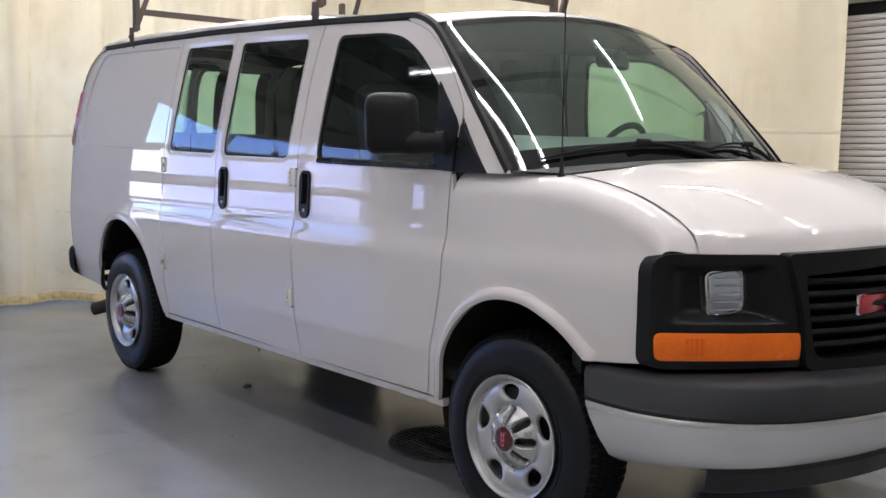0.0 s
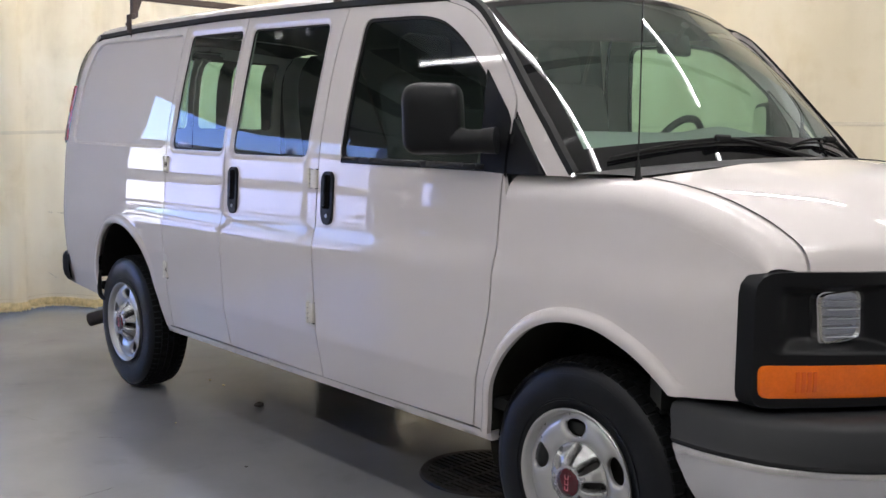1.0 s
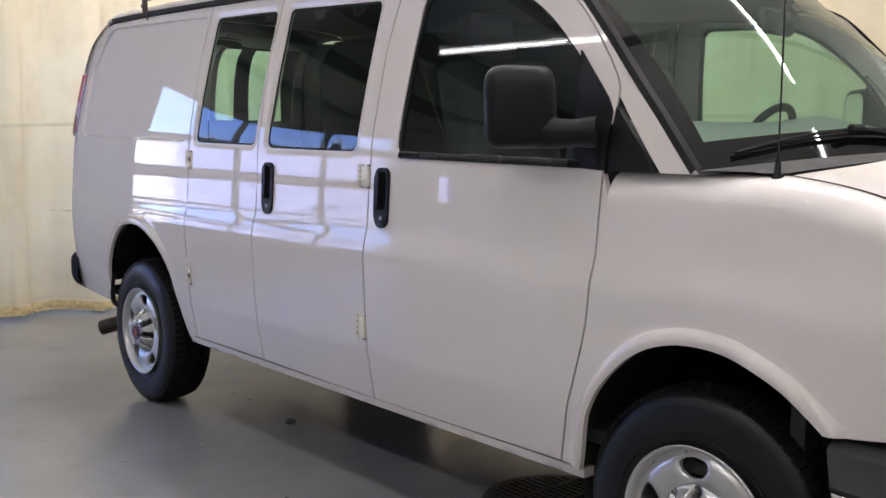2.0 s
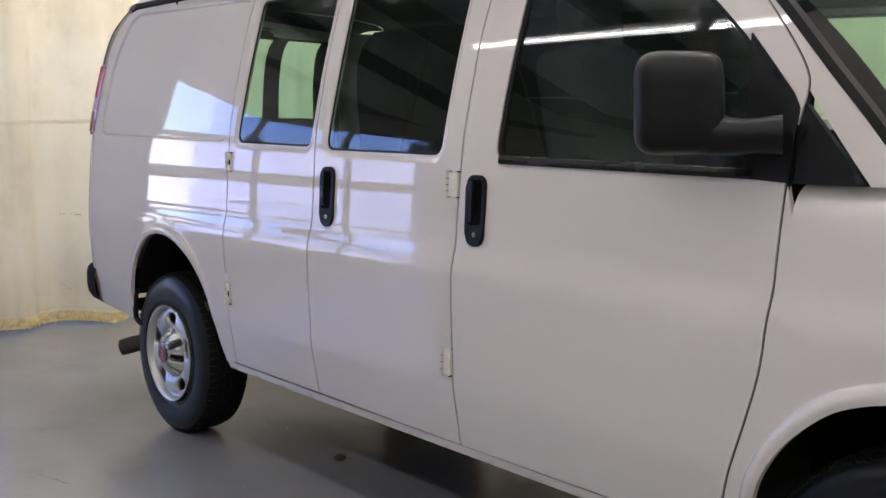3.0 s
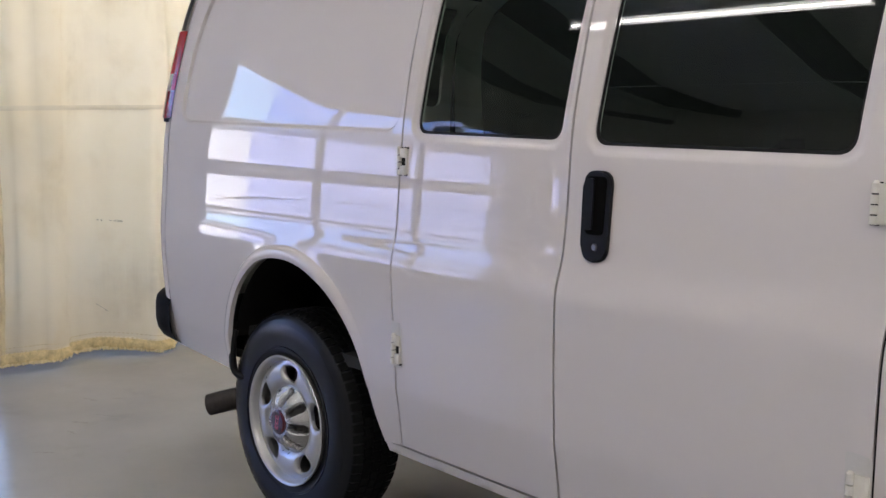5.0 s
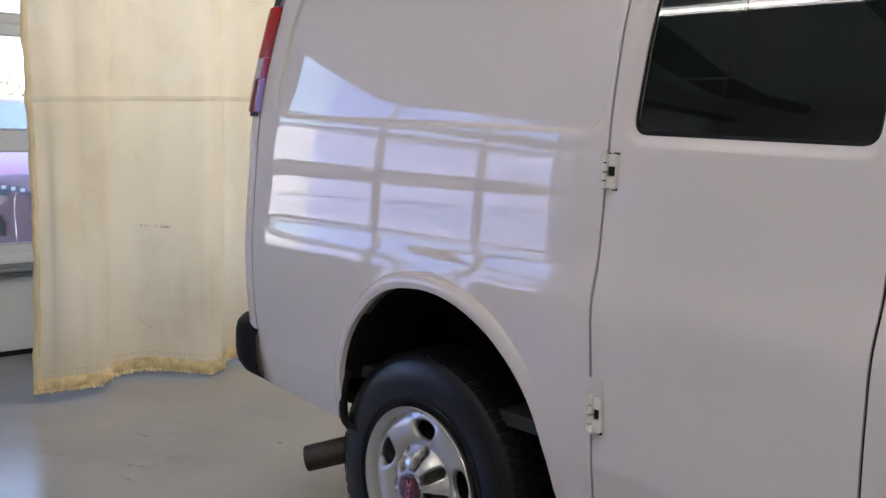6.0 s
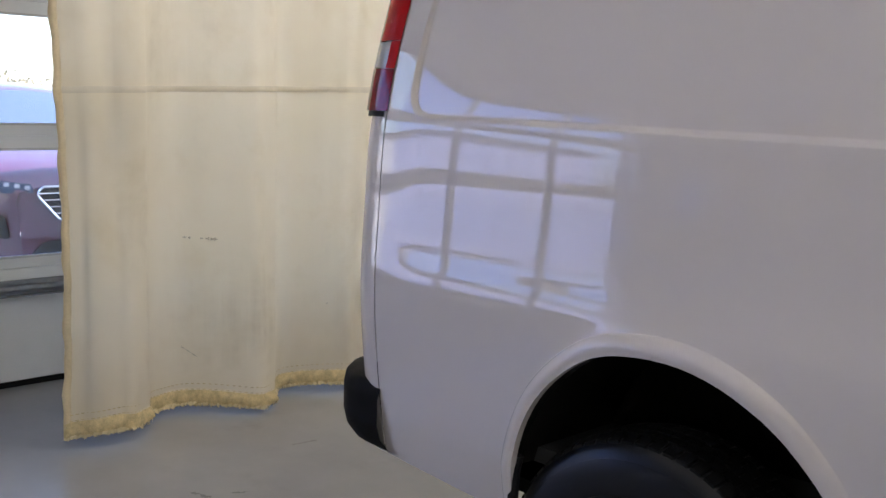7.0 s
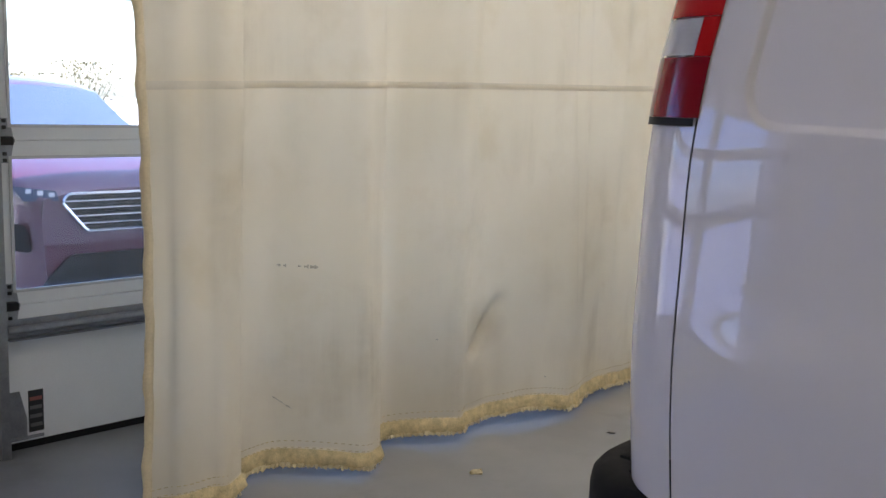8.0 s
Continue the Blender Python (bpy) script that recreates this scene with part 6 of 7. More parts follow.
def build_wheel():
    wheel = thing("wheel", "silver steel wheel with a chrome hub cap and black tyre", "wheel")
    R, HW = 0.378, 0.110
    half = [(0.205, 0.088), (0.222, 0.100), (0.245, 0.107), (0.275, 0.111), (0.300, 0.110), (0.324, 0.106), (0.344, 0.098), (0.358, 0.088), (0.366, 0.076)]
    prof = [(r, -y) for r, y in half] + [(r, y * 1.15) for r, y in half[::-1]]
    bm = bmesh.new()
    lathe(bm, prof, 72)
    tyre = part("tyre", bm, M_RUBBER, wheel, "black all-terrain tyre with deep tread blocks", smooth=True, angle=40)
    # raised sidewall rings
    bm = bmesh.new()
    lathe(bm, [(0.330, -0.1005), (0.329, -0.1045), (0.324, -0.1055), (0.321, -0.1035)], 72)
    lathe(bm, [(0.254, -0.108), (0.253, -0.1115), (0.247, -0.1105), (0.246, -0.1065)], 72)
    part("sidewall_rib", bm, M_RUBBER, tyre, smooth=True)
    n = 68
    bm = bmesh.new()
    for k in range(n):
        a = 2 * math.pi * k / n
        for row, (y0, y1, shift) in enumerate(((-0.088, -0.056, 0.0), (-0.050, -0.020, 0.5), (-0.013, 0.013, 0.0), (0.020, 0.050, 0.5), (0.056, 0.098, 0.0))):
            b = a + shift * 2 * math.pi / n
            da = 2 * math.pi / n * (0.40 if row in (0, 4) else 0.43)
            edge = 0.004 if row in (0, 4) else 0.0
            rows = []
            for y in (y0, y1):
                outer = abs(y) > 0.08
                for r, e in ((0.354 if outer else 0.364, 0.0), (0.364 if outer else R - 0.004, 0.05)):
                    rows.append([bm.verts.new((r * math.cos(b + sg * da * (1 - e)), y, r * math.sin(b + sg * da * (1 - e)))) for sg in (-1, 1)])
            lo0, hi0, lo1, hi1 = rows
            bm.faces.new((hi0[0], hi0[1], hi1[1], hi1[0]))
            bm.faces.new((lo0[0], lo0[1], hi0[1], hi0[0]))
            bm.faces.new((lo1[0], lo1[1], hi1[1], hi1[0]))
            bm.faces.new((lo0[0], hi0[0], hi1[0], lo1[0]))
            bm.faces.new((lo0[1], hi0[1], hi1[1], lo1[1]))
    tagged(part("tread", bm, M_TREAD, tyre, "worn tread blocks"), kind="stuff")
    # rim barrel and disc with five windows
    bm = bmesh.new()
    lathe(bm, [(0.205, 0.09), (0.196, 0.0), (0.198, -0.05), (0.210, -0.084), (0.217, -0.104), (0.221, -0.110), (0.224, -0.114), (0.222, -0.1165), (0.217, -0.1155), (0.212, -0.109), (0.209, -0.101), (0.206, -0.092), (0.203, -0.085)], 84)
    rim = part("rim", bm, M_STEEL, wheel, "silver steel rim", smooth=True, angle=60)

    def disc_y(r):
        return float(np.interp(r, [0.0, 0.085, 0.100, 0.113, 0.124, 0.138, 0.155, 0.172, 0.185, 0.194, 0.200], [-0.060, -0.060, -0.066, -0.082, -0.093, -0.100, -0.103, -0.102, -0.098, -0.092, -0.088]))
    holes = []
    for k in range(5):
        c = radians(95 + 72 * k)
        pts = [(0.134, -0.16), (0.130, 0.0), (0.134, 0.16), (0.160, 0.27), (0.184, 0.24), (0.191, 0.0), (0.184, -0.24), (0.160, -0.27)]
        holes.append(round_poly([(r * math.cos(c + t), r * math.sin(c + t)) for r, t in pts], 0.02, 4))
    outer = [(0.206 * math.cos(t), 0.206 * math.sin(t)) for t in np.linspace(0, 2 * math.pi, 84, endpoint=False)]
    loops = [outer] + [dense(h, 0.009) for h in holes]
    pts, edges = [], []
    for lp in loops:
        k0 = len(pts)
        pts += lp
        edges += [(k0 + i, k0 + (i + 1) % len(lp)) for i in range(len(lp))]
    for r in (0.0, 0.04, 0.08, 0.095, 0.106, 0.114, 0.122, 0.130, 0.140, 0.150, 0.160, 0.170, 0.179, 0.186, 0.193, 0.200):
        for t in np.linspace(0, 2 * math.pi, max(1, int(r * 560)), endpoint=False):
            p = (r * math.cos(t), r * math.sin(t))
            if not any(inside(np.array([p[0]]), np.array([p[1]]), h)[0] or line_dist(np.array([p[0]]), np.array([p[1]]), h, True)[0] < 0.004 for h in loops[1:]):
                pts.append(p)
    v2, _, tris, *_ = delaunay_2d_cdt([Vector(p) for p in pts], edges, [], 0, 1e-6)
    vx, vz = np.array([v.x for v in v2]), np.array([v.y for v in v2])
    near_hole = np.min([line_dist(vx, vz, h, True) for h in loops[1:]], axis=0)
    bm = bmesh.new()
    # the metal rolls inwards round each window
    vv = [bm.verts.new((x, disc_y(math.hypot(x, z)) + 0.007 * max(0.0, 1 - d / 0.009) ** 2, z)) for x, z, d in zip(vx, vz, near_hole)]
    for t in tris:
        c = (np.array([vx[list(t)].mean()]), np.array([vz[list(t)].mean()]))
        if not any(inside(*c, h)[0] for h in loops[1:]):
            bm.faces.new([vv[i] for i in t])
    border = [e for e in bm.edges if len(e.link_faces) == 1 and math.hypot(e.verts[0].co.x, e.verts[0].co.z) < 0.203]
    ext = bmesh.ops.extrude_edge_only(bm, edges=border)
    for v in [g for g in ext["geom"] if isinstance(g, bmesh.types.BMVert)]:
        v.co.y += 0.014
    part("wheel_disc", bm, M_STEEL, wheel, "pressed steel disc with five windows", smooth=True, angle=60)
    bm = bmesh.new()
    lathe(bm, [(0.001, 0.01), (0.150, 0.01), (0.165, 0.03), (0.195, 0.035)], 40)
    part("brake_drum", bm, M_EXHAUST, wheel, "dark brake drum")
    # cap with eight long lug slots round a flat boss
    path = [(0.116, -0.074), (0.117, -0.084), (0.114, -0.089), (0.108, -0.092), (0.103, -0.097), (0.099, -0.103), (0.095, -0.110), (0.090, -0.117), (0.084, -0.123), (0.077, -0.128), (0.069, -0.132), (0.060, -0.1345), (0.052, -0.1355), (0.044, -0.136), (0.001, -0.136)]
    nn = 192
    cells = {}
    for i, (r, y) in enumerate(path):
        for k in range(nn):
            a = 2 * math.pi * k / nn
            off = (a + math.pi / 8) % (math.pi / 4) - math.pi / 8
            across = abs(off) * r
            half = 0.0185 * math.sqrt(max(0.0, 1 - ((i - 7.2) / 4.7) ** 4)) if 2.5 < i < 11.9 else 0.0
            d = 0.036 * float(smooth01((half - across) / 0.0050)) if half > 0 else 0.0
            cells[i, k] = ((r - 0.55 * d) * math.cos(a), y + 0.84 * d, (r - 0.55 * d) * math.sin(a), d)
    bm, dark = bmesh.new(), [bmesh.new() for _ in range(8)]
    made = {}

    def cap_vert(mesh, key, i, k):
        if (key, i, k) not in made:
            made[key, i, k] = mesh.verts.new(cells[i, k][:3])
        return made[key, i, k]
    for i in range(len(path) - 1):
        for k in range(nn):
            quad = [(i, k), (i, (k + 1) % nn), (i + 1, (k + 1) % nn), (i + 1, k)]
            deep = min(cells[q][3] for q in quad) > 0.014
            slot = int(((k + 0.5) / nn * 8 + 0.5) % 8)
            mesh, key = (dark[slot], slot) if deep else (bm, "cap")
            mesh.faces.new([cap_vert(mesh, key, *q) for q in quad])
    cap = part("hub_cap", bm, M_CAP, wheel, "bright chrome hub cap with eight lug slots", smooth=True, angle=70)
    # the deep faces of each slot are coloured dark for shade
    for one in dark:
        part("lug_slot", one, M_SLOT_SHADE, cap, "recessed lug slot with its shade painted dark", smooth=True)
    bm = bmesh.new()
    lathe(bm, [(0.043, -0.1355), (0.043, -0.1395), (0.040, -0.1415), (0.030, -0.1425), (0.0005, -0.143)], 40)
    badge = part("badge", bm, M_BADGE, cap, "round dark red badge", smooth=True)
    for k in range(3):
        z = -0.024 + 0.017 * k
        for lo, hi in (((-0.008, -0.1436, z), (-0.005, -0.1424, z + 0.013)), ((0.005, -0.1436, z), (0.008, -0.1424, z + 0.013)), ((-0.005, -0.1436, z), (0.005, -0.1424, z + 0.003))):
            box("badge_bar", lo, hi, M_BADGETEXT, cap)
    return wheel


wheel = build_wheel()
wheel.parent = van
del wheel["category"]
wheel.location = (0.0, -0.840, 0.378)
wheel.rotation_euler = (0, radians(8), 0)
for x, y, turn, spin in ((3.429, -0.840, 0, 0), (0.0, 0.655, 180, 40), (3.429, 0.655, 180, 20)):
    w2 = copy_thing(wheel, pose(x, y, 0.378, 0, spin, turn))
# axle
bm = bmesh.new()
tube(bm, [(0, -0.75, 0.372), (0, 0.58, 0.372)], 0.05, 10)
tube(bm, [(3.429, -0.75, 0.372), (3.429, 0.58, 0.372)], 0.04, 10)
part("axle", bm, M_UNDER, van, smooth=True)

# ---------------------------------------------------------------- van: mirror, handles, hinges, aerial, wipers, exhaust
def mirror(place):
    """A rounded shell on an arm; u runs outwards and back, w across its thickness."""
    bm = bmesh.new()
    o = round_poly([(-0.104, -0.112), (0.098, -0.118), (0.106, 0.085), (0.076, 0.118), (-0.070, 0.116), (-0.092, 0.088)], [0.03, 0.05, 0.04, 0.04, 0.035, 0.04], 6)
    loops = []
    for d, k in ((-0.052, 0.93), (-0.049, 0.97), (-0.040, 1.0), (-0.015, 1.0), (0.015, 0.975), (0.038, 0.92), (0.052, 0.80), (0.058, 0.60), (0.060, 0.35)):
        loops.append([bm.verts.new(place @ Vector((u * k, d, v * k))) for u, v in o])
    for a, b in zip(loops, loops[1:]):
        for k in range(len(o)):
            bm.faces.new((a[k], a[(k + 1) % len(o)], b[(k + 1) % len(o)], b[k]))
    bm.faces.new(loops[0])
    bm.faces.new(loops[-1])
    m = part("door_mirror", bm, M_PLASTIC, van, "black plastic door mirror", smooth=True, angle=45)
    bm = bmesh.new()
    tube(bm, [place @ Vector(q) for q in ((-0.02, 0.004, -0.060), (-0.075, 0.010, -0.068), (-0.105, 0.020, -0.072), (-0.135, 0.032, -0.072), (-0.170, 0.040, -0.070), (-0.174, 0.041, -0.070), (-0.215, 0.046, -0.068))], [0.050, 0.048, 0.042, 0.039, 0.038, 0.041, 0.044], 16)
    part("mirror_arm", bm, M_PLASTIC, m, "black mirror arm", smooth=True)
    bm = bmesh.new()
    bm.faces.new([bm.verts.new(place @ Vector((u * 0.84, -0.0535, v * 0.84))) for u, v in o])
    part("mirror_glass", bm, M_CHROME, m, "mirror glass")
    return m


mirror(pose(2.920, -1.102, 1.480, 0, 0, 180 + 39))
mirror(pose(2.920, 0.870, 1.480, 0, 0, -39) @ Matrix.Diagonal((1, 1, 1, 1)))
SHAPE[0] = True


def handle(x, parent):
    """Flush pull handle with a lock, seen as a tall black escutcheon."""
    z0, z1 = 1.042, 1.242
    w = float(half_width(x, 1.14, False))
    tilt = 1.9
    bm = bmesh.new()
    o = round_poly([(-0.039, -0.101), (0.039, -0.101), (0.042, 0.101), (-0.042, 0.101)], 0.036, 7)
    prism(bm, o, lambda u, v, d: (x + u, -(w - 0.002 + d) + 0.028 * 0 + math.tan(radians(tilt)) * v, 1.142 + v), 0.012)
    bmesh.ops.bevel(bm, geom=[e for e in bm.edges if all(abs(v.co.y + (w + 0.010) - math.tan(radians(tilt)) * (v.co.z - 1.142)) < 1e-4 for v in e.verts)], offset=0.004, segments=2, affect="EDGES")
    h = part("handle", bm, M_PLASTIC, parent, "black pull handle with a lock", smooth=True)
    # thin black plate on the escutcheon paints the shaded hollow
    bm = bmesh.new()
    o = round_poly([(-0.027, -0.040), (0.027, -0.040), (0.030, 0.088), (-0.029, 0.088)], 0.014, 5)
    prism(bm, o, lambda u, v, d: (x + u, -(w + 0.0105 + d) + math.tan(radians(tilt)) * v, 1.142 + v), 0.0012)
    part("handle_recess_shade", bm, M_RECESS_SHADE, h, "black plate painted for the shade of the hand recess")
    bm = bmesh.new()
    o = round_poly([(-0.024, -0.030), (-0.004, -0.030), (-0.004, 0.084), (-0.026, 0.084)], 0.008, 3)
    prism(bm, o, lambda u, v, d: (x + u, -(w + 0.012 + d) + math.tan(radians(tilt)) * v, 1.142 + v), 0.006)
    part("handle_paddle", bm, M_PLASTIC, h, "black paddle", smooth=False)
    bm = bmesh.new()
    lathe(bm, [(0.0005, -0.006), (0.006, -0.006), (0.008, -0.003), (0.008, 0.0)], 20, centre=(x + 0.004, -(w + 0.010), 1.075))
    part("lock", bm, M_GALV, h, "metal lock barrel", smooth=True)
    return h


handle(1.332, side_doors[1][0])
handle(2.108, side_doors[2][0])


def hinge(x0, x1, z0, z1, parent, lower):
    """A plate with a split barrel along its rear edge, its pin and two bolts; the lower ones sit in a shallow pocket."""
    zm = (z0 + z1) / 2
    w = float(half_width((x0 + x1) / 2, zm, False))
    lean = (float(half_width(x0, z1, False)) - float(half_width(x0, z0, False))) / (z1 - z0)
    if lower:
        bm = bmesh.new()
        prism(bm, round_poly([(x0 - 0.006, z0 - 0.012), (x1 + 0.003, z0 - 0.010), (x1 + 0.003, z1 + 0.036), (x0 - 0.006, z1 + 0.040)], 0.010, 3), lambda u, v, d: (u, -(w + 0.0012 + d + lean * (v - zm)), v), 0.0008)
        part("hinge_pocket", bm, M_POCKET, parent, "shallow painted hinge pocket")
    # dark boxes paint the shade behind the barrel and at the leaf ends
    bm = bmesh.new()
    add_box(bm, (x0 - 0.002, -w - 0.0035, z0 - 0.002), (x0 + 0.016, -w + 0.004, z1 + 0.002))
    if x1 - x0 <= 0.040:
        add_box(bm, (x0 + 0.016, -w - 0.0030, z0 + 0.3 * (z1 - z0)), (x1 - 0.004, -w + 0.004, z0 + 0.7 * (z1 - z0)))
    add_box(bm, (x1 - 0.012, -w - 0.0045, z0 - 0.003), (x1 + 0.001, -w + 0.002, z0 + 0.002))
    add_box(bm, (x1 - 0.012, -w - 0.0045, z1 - 0.002), (x1 + 0.001, -w + 0.002, z1 + 0.003))
    part("hinge_gap_shade", bm, M_SEAL, parent, "dark boxes painting the shade behind the hinge barrel")
    bm = bmesh.new()
    h = z1 - z0
    if x1 - x0 > 0.040:                   # one plate beside the barrel
        add_box(bm, (x0 + 0.013, -w - 0.0095, z0), (x1, -w + 0.004, z1), 0.0028, 2)
    else:                                 # two leaves with a hole between them
        add_box(bm, (x0 + 0.012, -w - 0.0110, z0), (x1, -w + 0.004, z0 + 0.36 * h), 0.0025, 2)
        add_box(bm, (x0 + 0.012, -w - 0.0110, z0 + 0.64 * h), (x1, -w + 0.004, z1), 0.0025, 2)
        add_box(bm, (x1 - 0.006, -w - 0.0060, z0 + 0.30 * h), (x1, -w + 0.004, z0 + 0.70 * h), 0.001, 1)
    barrel = bmesh.new()
    cuts = (0.0, 0.21, 0.25, 0.46, 0.50, 0.72, 0.76, 1.0)
    for q in range(0, 8, 2):
        tube(barrel, [(x0 + 0.007, -w - 0.008, z0 + h * cuts[q]), (x0 + 0.007, -w - 0.008, z0 + h * cuts[q + 1])], 0.0085, 12)
    tube(barrel, [(x0 + 0.007, -w - 0.008, z1), (x0 + 0.007, -w - 0.008, z1 + 0.005)], [0.0075, 0.004], 10)
    part("hinge_barrel", barrel, M_HINGE, parent, "split hinge barrel with its pin", smooth=True)
    return part("door_hinge", bm, M_HINGE, parent, "cream-painted exposed steel hinge", smooth=True)


hinge(0.598, 0.636, 1.202, 1.274, side_doors[0][0], False)
hinge(0.602, 0.636, 0.684, 0.764, side_doors[0][0], True)
hinge(1.972, 2.028, 1.176, 1.248, side_doors[1][0], False)
hinge(1.970, 2.014, 0.648, 0.728, side_doors[1][0], True)


bm = bmesh.new()
ax, ay = 3.600, -0.900
az = float(top_z(ax, 0.88)) - 0.012
lathe(bm, [(0.016, 0), (0.014, 0.010), (0.009, 0.018), (0.007, 0.045), (0.004, 0.060), (0.0025, 0.065)], 14)
for v in bm.verts:
    v.co = Vector((ax + v.co.x, ay + v.co.z, az + v.co.y))
aerial = part("aerial", bm, M_SEAL, van, "thin black whip aerial", smooth=True)
bm = bmesh.new()
tube(bm, [(ax, ay, az + 0.05), (ax - 0.005, ay, az + 0.45), (ax - 0.012, ay, az + 0.85)], 0.0022, 6)
part("whip", bm, M_SEAL, aerial, smooth=True)

for u0, u1, um, pu, pv in ((-0.86, 0.02, -0.40, 0.16, -0.035), (-0.02, 0.60, 0.36, 0.80, -0.035)):
    pts = [Vector(screen(u0 + (u1 - u0) * k / 10, 0.045 + 0.030 * math.sin(math.pi * k / 10), 0.014)) for k in range(11)]
    bm = bmesh.new()
    tube(bm, pts, 0.0036, 6)
    tube(bm, [p + Vector((0.010, 0, 0.012 * math.sin(math.pi * k / 10) + 0.002)) for k, p in enumerate(pts)], 0.0042, 6)
    wp = part("wiper", bm, M_SEAL, van, "black wiper blade resting on the windscreen", smooth=True)
    bm = bmesh.new()
    mid, piv = Vector(screen(um, 0.075, 0.036)), Vector(screen(pu, pv, 0.020))
    way = piv - mid
    tube(bm, [mid, mid + way * 0.25 + Vector((0, 0, 0.006)), mid + way * 0.6 + Vector((0, 0, 0.004)), piv], [0.006, 0.007, 0.009, 0.013], 8)
    add_box(bm, (mid.x - 0.012, mid.y - 0.040, mid.z - 0.012), (mid.x + 0.010, mid.y + 0.040, mid.z + 0.010), 0.006, 1)
    tube(bm, [piv + Vector((0, 0, -0.02)), piv + Vector((0.002, 0, 0.012))], 0.018, 12)
    part("wiper_arm", bm, M_SEAL, wp, "black wiper arm", smooth=True)

bm = bmesh.new()
tube(bm, [(-0.05, -0.55, 0.42), (-0.22, -0.66, 0.40), (-0.40, -0.80, 0.372), (-0.56, -0.945, 0.312)], 0.040, 16, caps=False)
tube(bm, [(-0.30, -0.72, 0.388), (-0.40, -0.80, 0.372), (-0.558, -0.943, 0.312)], 0.036, 16, caps=False)
bmesh.ops.recalc_face_normals(bm, faces=bm.faces)
part("exhaust_pipe", bm, M_EXHAUST, van, "sooty exhaust tail pipe", smooth=True)
bm = bmesh.new()
tube(bm, curve([(-0.346, -0.955, 0.625), (-0.352, -0.960, 0.585), (-0.354, -0.960, 0.510), (-0.345, -0.955, 0.478), (-0.315, -0.945, 0.466), (-0.270, -0.930, 0.468)], 4), 0.0135, 8)
part("mud_guard", bm, M_PLASTIC, van, "black bent mud guard stay", smooth=True)

SHAPE[0] = False
# roof rack
for x, top in ((-0.04, 2.40), (2.022, 2.40)):
    rack = thing("roof_rack", "rusty brown steel roof rack bar on clamped feet", "rack", "roof rack bars")
    rack.location = (x, 0, 0)
    bm = bmesh.new()
    add_box(bm, (-0.018, -0.83, 2.180), (0.018, 0.66, 2.215), 0.004, 1)
    part("crossbar", bm, M_RACK, rack, "brown square steel crossbar")
    for s, y in ((-1, -0.835), (1, 0.665)):
        bm = bmesh.new()
        zf = 1.0457 * float(drip_z(x)) - 0.020
        yo = y + s * 0.030
        add_box(bm, (-0.024, yo - 0.006, zf), (0.024, yo + 0.006, zf + 0.10), 0.003, 1)
        add_box(bm, (-0.022, y - 0.016, zf + 0.085), (0.022, y + 0.016, top), 0.004, 1)
        add_box(bm, (-0.026, min(yo, y), zf + 0.075), (0.026, max(yo, y), zf + 0.105), 0.004, 1)
        n0 = len(bm.verts)
        lathe(bm, [(0.0005, 0), (0.010, 0), (0.010, 0.012), (0.0005, 0.012)], 6)
        bm.verts.ensure_lookup_table()
        for v in bm.verts[n0:]:
            v.co = Vector((v.co.x, yo + s * (0.006 + v.co.y), zf + 0.045 + v.co.z))
        part("foot", bm, M_RACK, rack, "bolted clamp foot")

# ---------------------------------------------------------------- outside
bm = bmesh.new()
bm.faces.new([bm.verts.new(p) for p in ((-400, -400, -0.15), (WX0 - 0.0, -400, -0.15), (WX0 - 0.0, 400, -0.15), (-400, 400, -0.15))])
tagged(part("ground", bm, M_ASPHALT), "grey asphalt yard outside the garage doors", "ground", kind="structure")

suv = thing("parked_car", "dark red estate car parked close outside the garage door", "car", at=(-6.27, 0.84, -0.15))


def suv_shell(u, t):
    """u: distance back from the nose, t: -1..1 across the top from sill to sill."""
    w = float(np.interp(u, [0, 0.12, 0.4, 1.0, 4.0, 4.5], [0.70, 0.82, 0.90, 0.92, 0.92, 0.80]))
    belt = float(np.interp(u, [0, 0.10, 0.35, 1.25, 4.5], [0.86, 0.95, 1.02, 1.14, 1.18]))
    top = float(np.interp(u, [0, 0.10, 0.35, 1.20, 2.05, 2.4, 3.6, 4.3, 4.5], [0.93, 1.01, 1.08, 1.25, 1.62, 1.69, 1.69, 1.58, 1.2]))
    low = 0.28
    a = abs(t)
    s = 1 if t >= 0 else -1
    if a > 0.62:
        k = (a - 0.62) / 0.38
        return (-u, s * w * (1 - 0.05 * k), belt + (low - belt) * k)
    if u < 1.2:
        k = a / 0.62
        return (-u, s * w * k, top + (belt - top) * k ** 3)
    k = a / 0.62
    inner = 0.72
    if k < 0.75:
        return (-u, s * w * inner * k / 0.75, top + (-0.05) * (k / 0.75) ** 2)
    j = (k - 0.75) / 0.25
    return (-u, s * w * (inner + (1 - inner) * j), top - 0.05 + (belt - top + 0.05) * j)


us = [0, 0.03, 0.10, 0.2, 0.35, 0.6, 0.9, 1.15, 1.22, 1.5, 1.8, 2.05, 2.2, 2.4, 3.0, 3.6, 4.0, 4.3, 4.5]
ts = np.linspace(-1, 1, 41)
body = grid_mesh("body", suv_shell, us, ts, M_SUVRED, suv, "dark red painted body", flip=False)
bm = bmesh.new()
bm.faces.new([bm.verts.new((p[0] + 0.004, p[1], p[2])) for p in [suv_shell(0, t) for t in np.linspace(-1, 1, 21)]])
part("nose", bm, M_SUVRED, suv, "dark red nose panel")
